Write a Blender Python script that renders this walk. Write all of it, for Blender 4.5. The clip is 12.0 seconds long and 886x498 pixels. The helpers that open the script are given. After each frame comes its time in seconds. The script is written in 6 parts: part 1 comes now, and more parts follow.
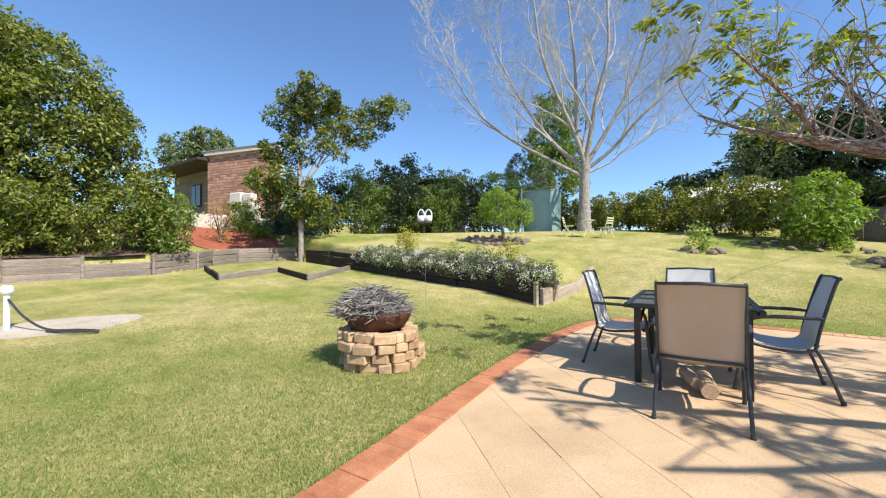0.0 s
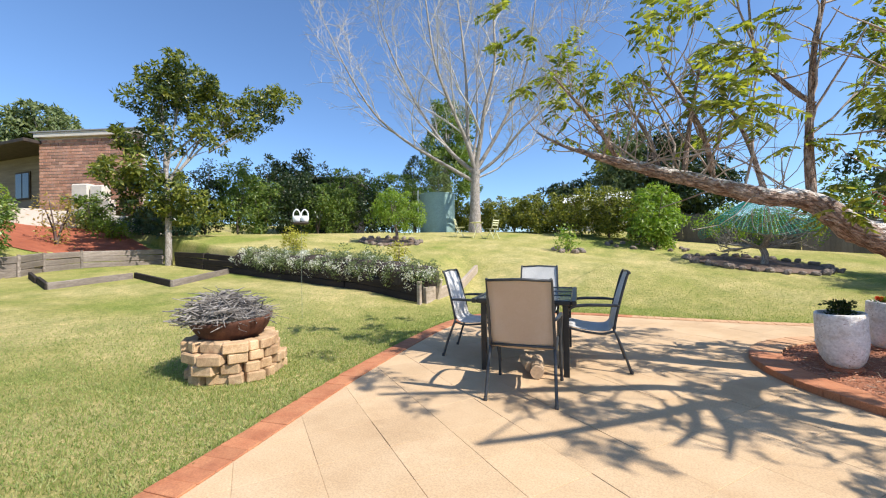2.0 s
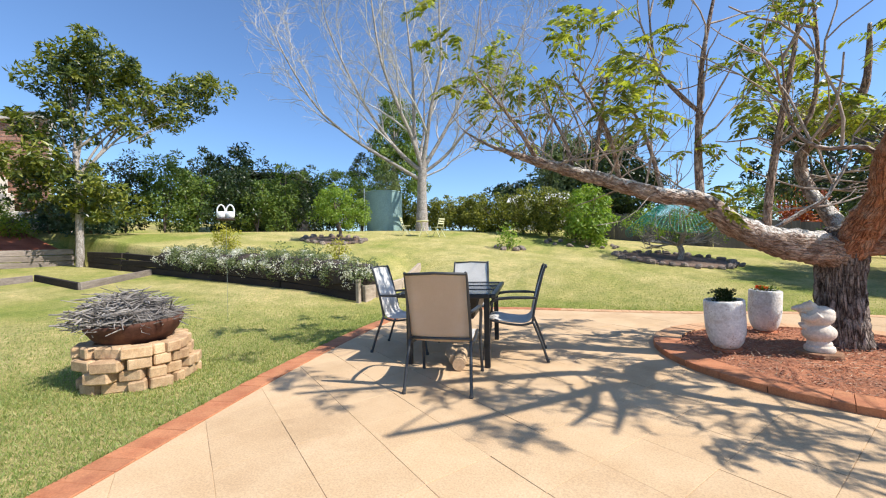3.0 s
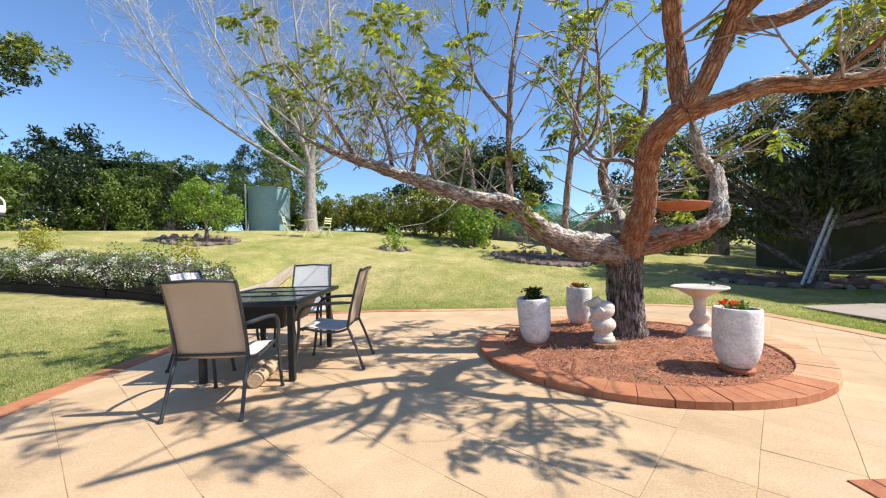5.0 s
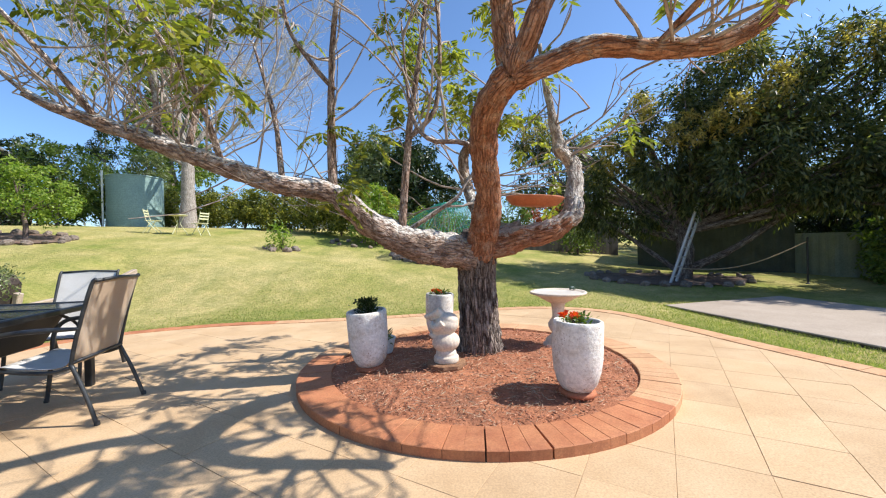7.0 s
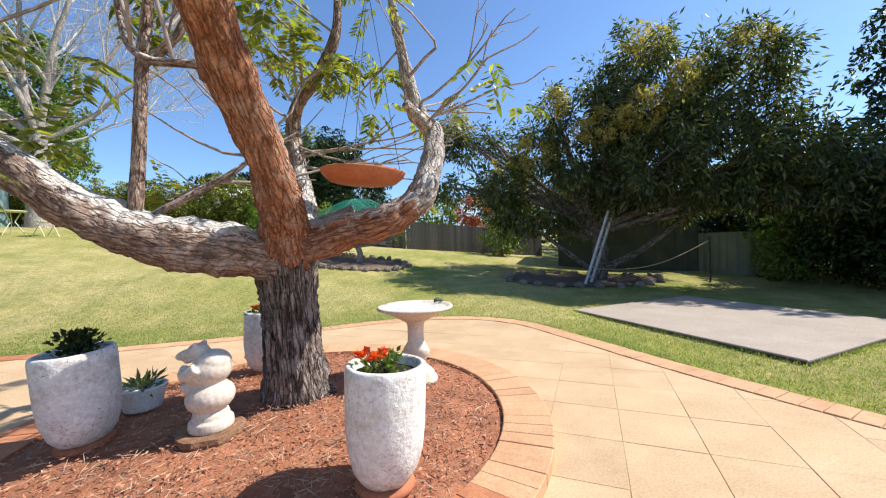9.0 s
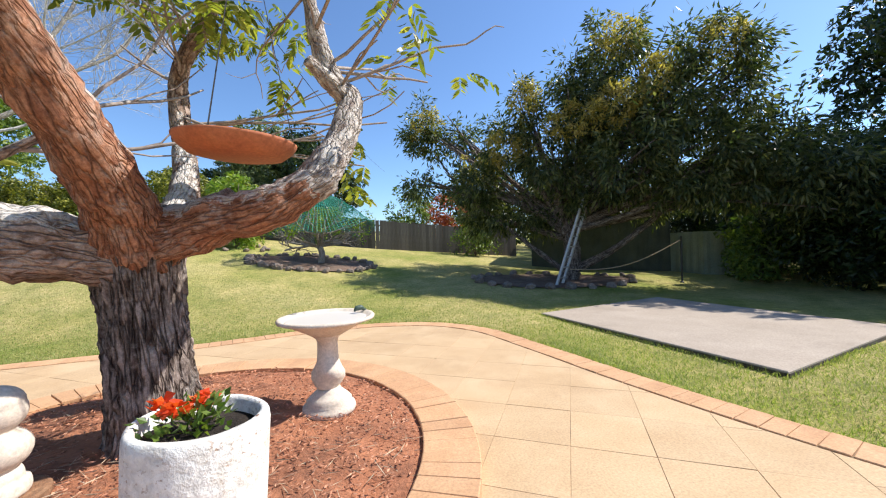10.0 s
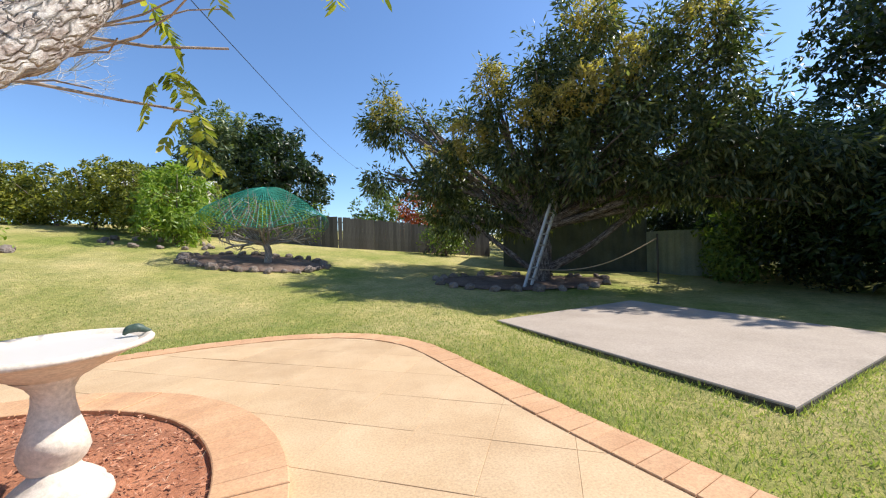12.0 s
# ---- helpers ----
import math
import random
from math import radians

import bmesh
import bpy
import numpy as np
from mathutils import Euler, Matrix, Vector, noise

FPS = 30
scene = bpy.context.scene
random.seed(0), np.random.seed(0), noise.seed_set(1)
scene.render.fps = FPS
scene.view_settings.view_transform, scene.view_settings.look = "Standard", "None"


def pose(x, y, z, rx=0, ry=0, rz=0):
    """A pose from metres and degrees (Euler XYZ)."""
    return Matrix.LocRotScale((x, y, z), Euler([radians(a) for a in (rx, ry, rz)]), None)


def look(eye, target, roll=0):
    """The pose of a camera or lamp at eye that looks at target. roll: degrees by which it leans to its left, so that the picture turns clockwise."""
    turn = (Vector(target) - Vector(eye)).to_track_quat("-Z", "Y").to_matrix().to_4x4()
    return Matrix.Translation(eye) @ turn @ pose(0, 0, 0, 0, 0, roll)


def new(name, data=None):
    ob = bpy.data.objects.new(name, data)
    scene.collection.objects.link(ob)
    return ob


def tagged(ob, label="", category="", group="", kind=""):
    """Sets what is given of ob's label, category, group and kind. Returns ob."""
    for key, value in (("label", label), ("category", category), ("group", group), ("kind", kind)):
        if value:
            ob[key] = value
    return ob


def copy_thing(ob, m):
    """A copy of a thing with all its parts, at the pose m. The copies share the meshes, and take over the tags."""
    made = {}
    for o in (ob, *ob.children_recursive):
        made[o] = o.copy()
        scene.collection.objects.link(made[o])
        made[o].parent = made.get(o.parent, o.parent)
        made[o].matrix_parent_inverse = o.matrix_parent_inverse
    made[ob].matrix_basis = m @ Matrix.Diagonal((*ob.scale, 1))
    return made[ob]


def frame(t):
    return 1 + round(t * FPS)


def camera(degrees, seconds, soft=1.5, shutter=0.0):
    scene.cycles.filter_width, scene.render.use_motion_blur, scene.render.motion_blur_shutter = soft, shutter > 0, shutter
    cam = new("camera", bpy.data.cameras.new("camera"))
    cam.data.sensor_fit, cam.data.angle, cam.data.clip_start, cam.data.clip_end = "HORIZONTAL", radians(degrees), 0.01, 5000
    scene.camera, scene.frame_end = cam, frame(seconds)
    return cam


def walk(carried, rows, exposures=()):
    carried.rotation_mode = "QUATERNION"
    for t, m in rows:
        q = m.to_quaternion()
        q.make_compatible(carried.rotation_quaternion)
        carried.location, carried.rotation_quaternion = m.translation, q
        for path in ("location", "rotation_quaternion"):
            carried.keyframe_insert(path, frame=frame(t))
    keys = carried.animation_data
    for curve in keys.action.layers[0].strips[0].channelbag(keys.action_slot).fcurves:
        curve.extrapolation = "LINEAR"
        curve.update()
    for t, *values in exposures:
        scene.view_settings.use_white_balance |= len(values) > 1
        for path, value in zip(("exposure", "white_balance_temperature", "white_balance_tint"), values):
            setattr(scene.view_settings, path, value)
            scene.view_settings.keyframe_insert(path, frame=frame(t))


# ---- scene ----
cam = camera(99.5, 12.0, soft=1.15)
PATH = [
    (0, (-0.906, -0.456, 1.204), (-2.407, 0.865, 1.225), -0.4),
    (0.5, (-0.849, -0.423, 1.198), (-2.282, 0.971, 1.218), -0.5),
    (1, (-0.761, -0.366, 1.205), (-2.112, 1.109, 1.225), -0.6),
    (1.5, (-0.627, -0.308, 1.211), (-1.87, 1.258, 1.228), -0.8),
    (2, (-0.499, -0.232, 1.206), (-1.624, 1.422, 1.224), -0.9),
    (2.5, (-0.39, -0.179, 1.177), (-1.411, 1.541, 1.188), -1.0),
    (3, (-0.25, -0.106, 1.163), (-1.156, 1.677, 1.172), -1.2),
    (3.2, (-0.187, -0.073, 1.175), (-1.054, 1.729, 1.183), -1.2),
    (4.8, (0.484, 0.341, 1.153), (-0.028, 2.275, 1.153), -1.5),
    (5, (0.591, 0.412, 1.159), (0.124, 2.357, 1.159), -1.5),
    (5.5, (0.785, 0.636, 1.169), (0.447, 2.607, 1.166), -1.5),
    (6, (1.005, 0.858, 1.172), (0.776, 2.845, 1.163), -1.3),
    (6.5, (1.203, 1.114, 1.158), (1.045, 3.107, 1.147), -1.4),
    (7, (1.407, 1.355, 1.148), (1.332, 3.354, 1.136), -1.4),
    (7.2, (1.491, 1.451, 1.136), (1.443, 3.45, 1.127), -1.4),
    (8.8, (2.247, 2.327, 1.088), (2.447, 4.317, 1.082), -1.8),
    (9, (2.337, 2.445, 1.089), (2.574, 4.431, 1.081), -1.8),
    (9.5, (2.587, 2.715, 1.084), (2.889, 4.692, 1.079), -1.8),
    (10, (2.775, 2.936, 1.049), (3.116, 4.907, 1.041), -1.8),
    (10.5, (3.0, 3.173, 1.017), (3.397, 5.133, 1.012), -2.0),
    (11, (3.22, 3.404, 0.999), (3.65, 5.357, 0.998), -1.7),
    (11.5, (3.399, 3.598, 0.979), (3.827, 5.552, 0.981), -1.9),
    (12, (3.53, 3.733, 0.955), (3.958, 5.687, 0.951), -1.6),
]
walk(cam, [(t, look(eye, target, roll)) for t, eye, target, roll in PATH])

# ---- light ----
SUN_AZ, SUN_EL = radians(3), radians(48)          # from +x towards +y
SUN_DIR = Vector((math.cos(SUN_EL) * math.cos(SUN_AZ), math.cos(SUN_EL) * math.sin(SUN_AZ), math.sin(SUN_EL)))
sun_data = bpy.data.lights.new("sun", "SUN")
sun_data.energy, sun_data.angle, sun_data.color = 4.75, radians(0.55), (1.0, 0.958, 0.893)
sun = new("sun", sun_data)
sun.matrix_world = look(SUN_DIR * 60, (0, 0, 0))
world = bpy.data.worlds.new("world")
scene.world = world
world.use_nodes = True
wn, wl = world.node_tree.nodes, world.node_tree.links
sky = wn.new("ShaderNodeTexSky")
sky.sky_type, sky.sun_disc = "NISHITA", False
sky.sun_elevation, sky.sun_rotation = SUN_EL, radians(90) - SUN_AZ
sky.air_density, sky.dust_density, sky.ozone_density = 1.0, 0.4, 8.0
wl.new(sky.outputs[0], wn["Background"].inputs[0])
wn["Background"].inputs[1].default_value = 0.142
scene.view_settings.exposure = 0.58


# ---- materials ----
def material(name, rough=0.8, metal=0.0, spec=0.4):
    m = bpy.data.materials.new(name)
    m.use_nodes = True
    b = m.node_tree.nodes["Principled BSDF"]
    b.inputs["Roughness"].default_value, b.inputs["Metallic"].default_value = rough, metal
    b.inputs["Specular IOR Level"].default_value = spec
    return m, m.node_tree.nodes, m.node_tree.links, b


def ramp(nodes, links, value, stops):
    r = nodes.new("ShaderNodeValToRGB")
    e = r.color_ramp.elements
    while len(e) < len(stops):
        e.new(0.5)
    for el, (p, c) in zip(e, stops):
        el.position, el.color = p, (*c, 1)
    links.new(value, r.inputs[0])
    return r.outputs[0]


def noise_tex(nodes, links, coord, scale, detail=5, rough=0.6, stretch=None):
    n = nodes.new("ShaderNodeTexNoise")
    n.inputs["Scale"].default_value, n.inputs["Detail"].default_value, n.inputs["Roughness"].default_value = scale, detail, rough
    if stretch:
        mp = nodes.new("ShaderNodeMapping")
        mp.inputs["Scale"].default_value = stretch
        links.new(coord, mp.inputs[0])
        coord = mp.outputs[0]
    links.new(coord, n.inputs["Vector"])
    return n.outputs[0]


def mix(nodes, links, fac, a, b, mode="MIX"):
    m = nodes.new("ShaderNodeMix")
    m.data_type, m.blend_type = "RGBA", mode
    for i, v in ((0, fac), (6, a), (7, b)):
        if isinstance(v, (int, float)):
            m.inputs[i].default_value = v
        elif isinstance(v, tuple):
            m.inputs[i].default_value = (*v, 1)
        else:
            links.new(v, m.inputs[i])
    return m.outputs[2]


def surface(name, a, b, c=None, scale=8.0, fine=60.0, rough=0.85, metal=0.0, bump=0.3, depth=0.01, stretch=None, island=0.0, obj=0.0, spec=0.4, space="Object"):
    """Two-scale mottled surface between colours a and b, with stains of colour c, and fine relief."""
    m, n, l, bs = material(name, rough, metal, spec)
    tc = n.new("ShaderNodeTexCoord")
    co = tc.outputs["Object"]
    if space == "World":
        co = n.new("ShaderNodeNewGeometry").outputs["Position"]
    big = noise_tex(n, l, co, scale, 4, 0.6, stretch)
    small = noise_tex(n, l, co, fine, 5, 0.65, stretch)
    col = ramp(n, l, big, [(0.32, a), (0.68, b)])
    if c:
        st = ramp(n, l, noise_tex(n, l, co, scale * 0.45, 6, 0.7, stretch), [(0.5, (0, 0, 0)), (0.72, (1, 1, 1))])
        col = mix(n, l, st, col, c)
    grain = ramp(n, l, small, [(0.25, (0.72, 0.72, 0.72)), (0.75, (1.22, 1.22, 1.22))])
    col = mix(n, l, 1.0, col, grain, "MULTIPLY")
    if island or obj:
        src = n.new("ShaderNodeNewGeometry").outputs["Random Per Island"] if island else n.new("ShaderNodeObjectInfo").outputs["Random"]
        k = island or obj
        v = ramp(n, l, src, [(0.0, (1 - k,) * 3), (1.0, (1 + k,) * 3)])
        col = mix(n, l, 1.0, col, v, "MULTIPLY")
    l.new(col, bs.inputs["Base Color"])
    bp = n.new("ShaderNodeBump")
    bp.inputs["Strength"].default_value, bp.inputs["Distance"].default_value = bump, depth
    l.new(small, bp.inputs["Height"])
    l.new(bp.outputs[0], bs.inputs["Normal"])
    return m


def leaf_material(name, dark, mid, light, rough=0.45, trans=0.35):
    m, n, l, bs = material(name, rough * 0.85, 0.0, 0.38)
    rnd = n.new("ShaderNodeNewGeometry").outputs["Random Per Island"]
    col = ramp(n, l, rnd, [(0.0, dark), (0.5, mid), (1.0, light)])
    l.new(col, bs.inputs["Base Color"])
    tr = n.new("ShaderNodeBsdfTranslucent")
    l.new(mix(n, l, 1.0, col, (1.5, 1.7, 0.7), "MULTIPLY"), tr.inputs[0])
    mx = n.new("ShaderNodeMixShader")
    mx.inputs[0].default_value = trans
    l.new(bs.outputs[0], mx.inputs[1])
    l.new(tr.outputs[0], mx.inputs[2])
    l.new(mx.outputs[0], n["Material Output"].inputs[0])
    return m


def n_vec(n, l, coord):
    t = n.new("ShaderNodeTexNoise")
    t.inputs["Scale"].default_value = 30
    l.new(coord, t.inputs["Vector"])
    return t.outputs["Color"]


def bark_material(name, dark, light, patch, vscale=7.0, bump=0.9, top=None, deep=0.65, plates=1.0, cell=38):
    """Fissured bark; plates shortens the cells along the limb, cell sets how many there are round it."""
    m, n, l, bs = material(name, 0.9, 0.0, 0.2)
    co = n.new("ShaderNodeTexCoord").outputs["Object"]
    gr = n.new("ShaderNodeAttribute")
    gr.attribute_name = "grain"
    lay = n.new("ShaderNodeMapping")
    lay.inputs["Scale"].default_value = (1, 1, plates)
    l.new(gr.outputs["Vector"], lay.inputs[0])
    along = lay.outputs[0]
    fis = noise_tex(n, l, along, cell, 7, 0.72)
    col = ramp(n, l, fis, [(0.42, dark), (0.58, light)])
    warp = mix(n, l, 0.05, along, n_vec(n, l, along), "ADD")
    vo = n.new("ShaderNodeTexVoronoi")
    vo.feature = "DISTANCE_TO_EDGE"
    vo.inputs["Scale"].default_value = cell
    l.new(warp, vo.inputs["Vector"])
    crack = ramp(n, l, vo.outputs[0], [(0.0, (0.18, 0.15, 0.14)), (0.08, (0.7, 0.67, 0.65)), (0.2, (1.1, 1.1, 1.1))])
    col = mix(n, l, deep, col, crack, "MULTIPLY")
    pt = ramp(n, l, noise_tex(n, l, co, vscale, 6, 0.7), [(0.5, (0, 0, 0)), (0.8, (1, 1, 1))])
    col = mix(n, l, pt, col, patch)
    # the top colour is mixed in where the surface faces upwards, broken up by noise
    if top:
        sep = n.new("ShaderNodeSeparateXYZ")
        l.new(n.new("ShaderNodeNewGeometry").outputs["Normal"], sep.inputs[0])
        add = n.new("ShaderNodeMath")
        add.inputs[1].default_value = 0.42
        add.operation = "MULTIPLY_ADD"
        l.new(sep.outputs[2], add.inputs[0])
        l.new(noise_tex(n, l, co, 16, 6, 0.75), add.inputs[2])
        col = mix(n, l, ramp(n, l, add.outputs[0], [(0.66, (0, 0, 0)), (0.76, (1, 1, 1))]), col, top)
    fine = ramp(n, l, noise_tex(n, l, co, 60, 5, 0.75), [(0.3, (0.55, 0.52, 0.5)), (0.7, (1.3, 1.3, 1.3))])
    col = mix(n, l, 1.0, col, fine, "MULTIPLY")
    l.new(col, bs.inputs["Base Color"])
    bp = n.new("ShaderNodeBump")
    bp.inputs["Strength"].default_value, bp.inputs["Distance"].default_value = bump, 0.03
    l.new(mix(n, l, 0.5, fis, crack), bp.inputs["Height"])
    l.new(bp.outputs[0], bs.inputs["Normal"])
    return m


def lawn_material():
    m, n, l, bs = material("lawn", 0.95, 0.0, 0.15)
    co = n.new("ShaderNodeNewGeometry").outputs["Position"]
    dry = ramp(n, l, noise_tex(n, l, co, 0.28, 5, 0.65), [(0.37, (0.275, 0.305, 0.08)), (0.49, (0.40, 0.365, 0.14)), (0.59, (0.51, 0.435, 0.205))])
    mid = ramp(n, l, noise_tex(n, l, co, 2.2, 6, 0.7), [(0.3, (0.72, 0.8, 0.7)), (0.7, (1.2, 1.12, 1.1))])
    fine = ramp(n, l, noise_tex(n, l, co, 55, 4, 0.8), [(0.25, (0.5, 0.55, 0.5)), (0.75, (1.35, 1.3, 1.25))])
    col = mix(n, l, 1.0, mix(n, l, 1.0, dry, mid, "MULTIPLY"), fine, "MULTIPLY")
    tuft = ramp(n, l, noise_tex(n, l, co, 13, 4, 0.7), [(0.34, (0.74, 0.80, 0.66)), (0.62, (1.14, 1.10, 1.12))])
    col = mix(n, l, 1.0, col, tuft, "MULTIPLY")
    l.new(col, bs.inputs["Base Color"])
    bp = n.new("ShaderNodeBump")
    bp.inputs["Strength"].default_value, bp.inputs["Distance"].default_value = 0.8, 0.03
    l.new(noise_tex(n, l, co, 70, 4, 0.8), bp.inputs["Height"])
    l.new(bp.outputs[0], bs.inputs["Normal"])
    return m


LAWN = lawn_material()
PAVER = surface("sand_paver", (0.515, 0.347, 0.193), (0.59, 0.418, 0.25), (0.455, 0.303, 0.167), 2.2, 90, 0.85, bump=0.2, depth=0.003, obj=0.05, space="World")
JOINT = surface("joint_sand", (0.46, 0.315, 0.18), (0.55, 0.385, 0.225), (0.06, 0.042, 0.028), 2.6, 80, 0.95, space="World")
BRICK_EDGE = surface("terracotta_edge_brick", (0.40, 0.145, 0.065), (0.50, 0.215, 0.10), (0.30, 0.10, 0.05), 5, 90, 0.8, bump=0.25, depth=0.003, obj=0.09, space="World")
BRICK_EDGE_PALE = surface("pale_edge_brick", (0.53, 0.30, 0.155), (0.60, 0.36, 0.20), (0.48, 0.26, 0.135), 5, 90, 0.85, bump=0.25, depth=0.003, obj=0.06, space="World")
MULCH = surface("bark_mulch", (0.33, 0.125, 0.062), (0.47, 0.195, 0.10), (0.17, 0.075, 0.045), 6, 45, 0.95, bump=1.0, depth=0.016, space="World")
CHIP = surface("bark_chip", (0.37, 0.145, 0.077), (0.55, 0.295, 0.185), None, 9, 60, 0.9, island=0.4)
STRAW = surface("dry_straw", (0.42, 0.31, 0.2), (0.55, 0.43, 0.3), None, 9, 60, 0.9, island=0.35)
RED_MULCH = surface("red_mulch", (0.28, 0.075, 0.035), (0.40, 0.12, 0.06), None, 2, 25, 0.95, bump=0.8, depth=0.04, space="World")
CONCRETE = surface("concrete_slab", (0.37, 0.30, 0.235), (0.43, 0.355, 0.285), (0.31, 0.25, 0.195), 1.4, 70, 0.9, bump=0.2, depth=0.004, space="World")
DARK_EDGE = surface("dark_slab_side", (0.05, 0.04, 0.03), (0.12, 0.10, 0.07), None, 4, 40, 0.95)
SLEEPER = surface("weathered_sleeper", (0.19, 0.15, 0.12), (0.37, 0.31, 0.26), (0.09, 0.065, 0.05), 5, 40, 0.95, bump=0.7, depth=0.015, stretch=(0.3, 2.5, 2.5), obj=0.2)
# dark timber, deepened further to hold the shade below the flower hedge
DARK_SLEEPER = surface("dark_sleeper", (0.022, 0.016, 0.013), (0.05, 0.036, 0.03), None, 3, 40, 0.95, bump=0.7, depth=0.015, stretch=(0.3, 2.5, 2.5), obj=0.2)
SANDSTONE = surface("sandstone_block", (0.42, 0.26, 0.135), (0.58, 0.40, 0.235), (0.27, 0.15, 0.08), 9, 80, 0.9, bump=0.5, depth=0.006, obj=0.18, space="World")
RUST = surface("rusted_iron", (0.075, 0.03, 0.02), (0.14, 0.06, 0.035), (0.045, 0.025, 0.02), 9, 60, 0.85, metal=0.3, bump=0.4, depth=0.003)
TWIG = surface("grey_twig", (0.13, 0.112, 0.098), (0.31, 0.28, 0.25), None, 9, 60, 0.95, island=0.45)
METAL = surface("grey_powder_coat", (0.035, 0.038, 0.04), (0.06, 0.063, 0.066), None, 12, 200, 0.42, metal=0.2, bump=0.05, depth=0.001, spec=0.5)
TABLE_METAL = surface("black_powder_coat", (0.012, 0.014, 0.016), (0.022, 0.024, 0.027), None, 12, 200, 0.35, metal=0.2, bump=0.05, depth=0.001, spec=0.5)
SLING = surface("woven_sling_fabric", (0.65, 0.54, 0.41), (0.73, 0.63, 0.50), (0.76, 0.70, 0.62), 3, 250, 0.75, bump=0.25, depth=0.001)
sn, sk = SLING.node_tree.nodes, SLING.node_tree.links
glow = sn.new("ShaderNodeBsdfTranslucent")
glow.inputs[0].default_value = (0.78, 0.52, 0.24, 1)
blend = sn.new("ShaderNodeMixShader")
blend.inputs[0].default_value = 0.44
sk.new(sn["Principled BSDF"].outputs[0], blend.inputs[1])
sk.new(glow.outputs[0], blend.inputs[2])
sk.new(blend.outputs[0], sn["Material Output"].inputs[0])
SLING_PALE = surface("pale_sling_face", (0.62, 0.595, 0.55), (0.72, 0.69, 0.645), (0.55, 0.515, 0.46), 3, 250, 0.6, bump=0.25, depth=0.001)
GLAZE = surface("pitted_white_stone", (0.72, 0.69, 0.64), (0.83, 0.81, 0.77), (0.60, 0.52, 0.43), 14, 42, 0.85, bump=0.9, depth=0.008)
gn, gk = GLAZE.node_tree.nodes, GLAZE.node_tree.links
pit_co = gn.new("ShaderNodeTexCoord").outputs["Object"]
pits = ramp(gn, gk, noise_tex(gn, gk, pit_co, 75, 3, 0.6), [(0.60, (0, 0, 0)), (0.66, (1, 1, 1))])
worn = ramp(gn, gk, noise_tex(gn, gk, pit_co, 5, 3, 0.6), [(0.42, (0, 0, 0)), (0.6, (1, 1, 1))])
stone = gn["Principled BSDF"].inputs["Base Color"].links[0].from_socket
gk.new(mix(gn, gk, mix(gn, gk, 1.0, pits, worn, "MULTIPLY"), stone, (0.30, 0.19, 0.12)), gn["Principled BSDF"].inputs["Base Color"])
CAST = surface("cast_stone", (0.62, 0.52, 0.42), (0.72, 0.64, 0.54), (0.50, 0.40, 0.30), 6, 60, 0.85, bump=0.35, depth=0.004)
TERRACOTTA = surface("terracotta", (0.42, 0.13, 0.055), (0.52, 0.19, 0.085), (0.34, 0.10, 0.05), 7, 70, 0.75, bump=0.2, depth=0.003)
SOIL = surface("potting_soil", (0.02, 0.014, 0.01), (0.05, 0.035, 0.025), None, 20, 90, 0.95, bump=1.0, depth=0.02)
BED_SOIL = surface("dry_bed_soil", (0.13, 0.085, 0.06), (0.24, 0.165, 0.12), (0.17, 0.09, 0.055), 3, 35, 0.95, bump=0.9, depth=0.03, space="World")
WHITE = surface("white_paint", (0.74, 0.74, 0.72), (0.82, 0.82, 0.80), None, 5, 60, 0.5, bump=0.1, depth=0.002)
CREAM = surface("cream_paint", (0.62, 0.60, 0.34), (0.70, 0.68, 0.42), None, 5, 60, 0.5, bump=0.1, depth=0.002)
TANK = surface("pale_green_steel", (0.22, 0.33, 0.31), (0.29, 0.41, 0.385), (0.19, 0.29, 0.27), 0.8, 20, 0.55, metal=0.1, bump=0.1, depth=0.004)
HOUSE_BRICK = surface("red_house_brick", (0.36, 0.175, 0.115), (0.50, 0.275, 0.195), (0.42, 0.25, 0.19), 3, 30, 0.9, bump=0.4, depth=0.01, island=0.3)
MORTAR = surface("mortar", (0.52, 0.46, 0.40), (0.60, 0.54, 0.48), None, 4, 40, 0.95)
RENDER = surface("cream_render", (0.58, 0.53, 0.45), (0.66, 0.61, 0.53), None, 2, 40, 0.9)
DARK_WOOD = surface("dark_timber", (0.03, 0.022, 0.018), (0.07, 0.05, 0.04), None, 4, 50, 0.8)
PORCH_BOARD = surface("porch_boards", (0.15, 0.125, 0.10), (0.23, 0.195, 0.16), None, 2, 40, 0.9, stretch=(0.3, 1, 4))
FENCE = surface("grey_paling", (0.075, 0.066, 0.058), (0.15, 0.135, 0.12), None, 3, 40, 0.95, stretch=(2, 2, 0.3), obj=0.25)
SHED = surface("green_grey_steel", (0.20, 0.24, 0.20), (0.27, 0.31, 0.26), None, 1.5, 30, 0.6, metal=0.1, bump=0.1)
# darker copy of SHED: the wall's shade under the mango is in the colour
SHED_SHADED = surface("shaded_green_steel", (0.05, 0.06, 0.05), (0.085, 0.10, 0.08), None, 1.5, 30, 0.6, metal=0.1, bump=0.1)
GREY_ROOF = surface("grey_roof_steel", (0.26, 0.25, 0.24), (0.36, 0.35, 0.33), None, 2, 30, 0.55, metal=0.3)
ROCK = surface("edging_rock", (0.14, 0.105, 0.085), (0.34, 0.28, 0.23), (0.20, 0.12, 0.08), 4, 40, 0.9, bump=0.6, depth=0.02, obj=0.3)
ALU = surface("weathered_aluminium", (0.50, 0.48, 0.45), (0.64, 0.62, 0.58), None, 5, 60, 0.55, metal=0.25)
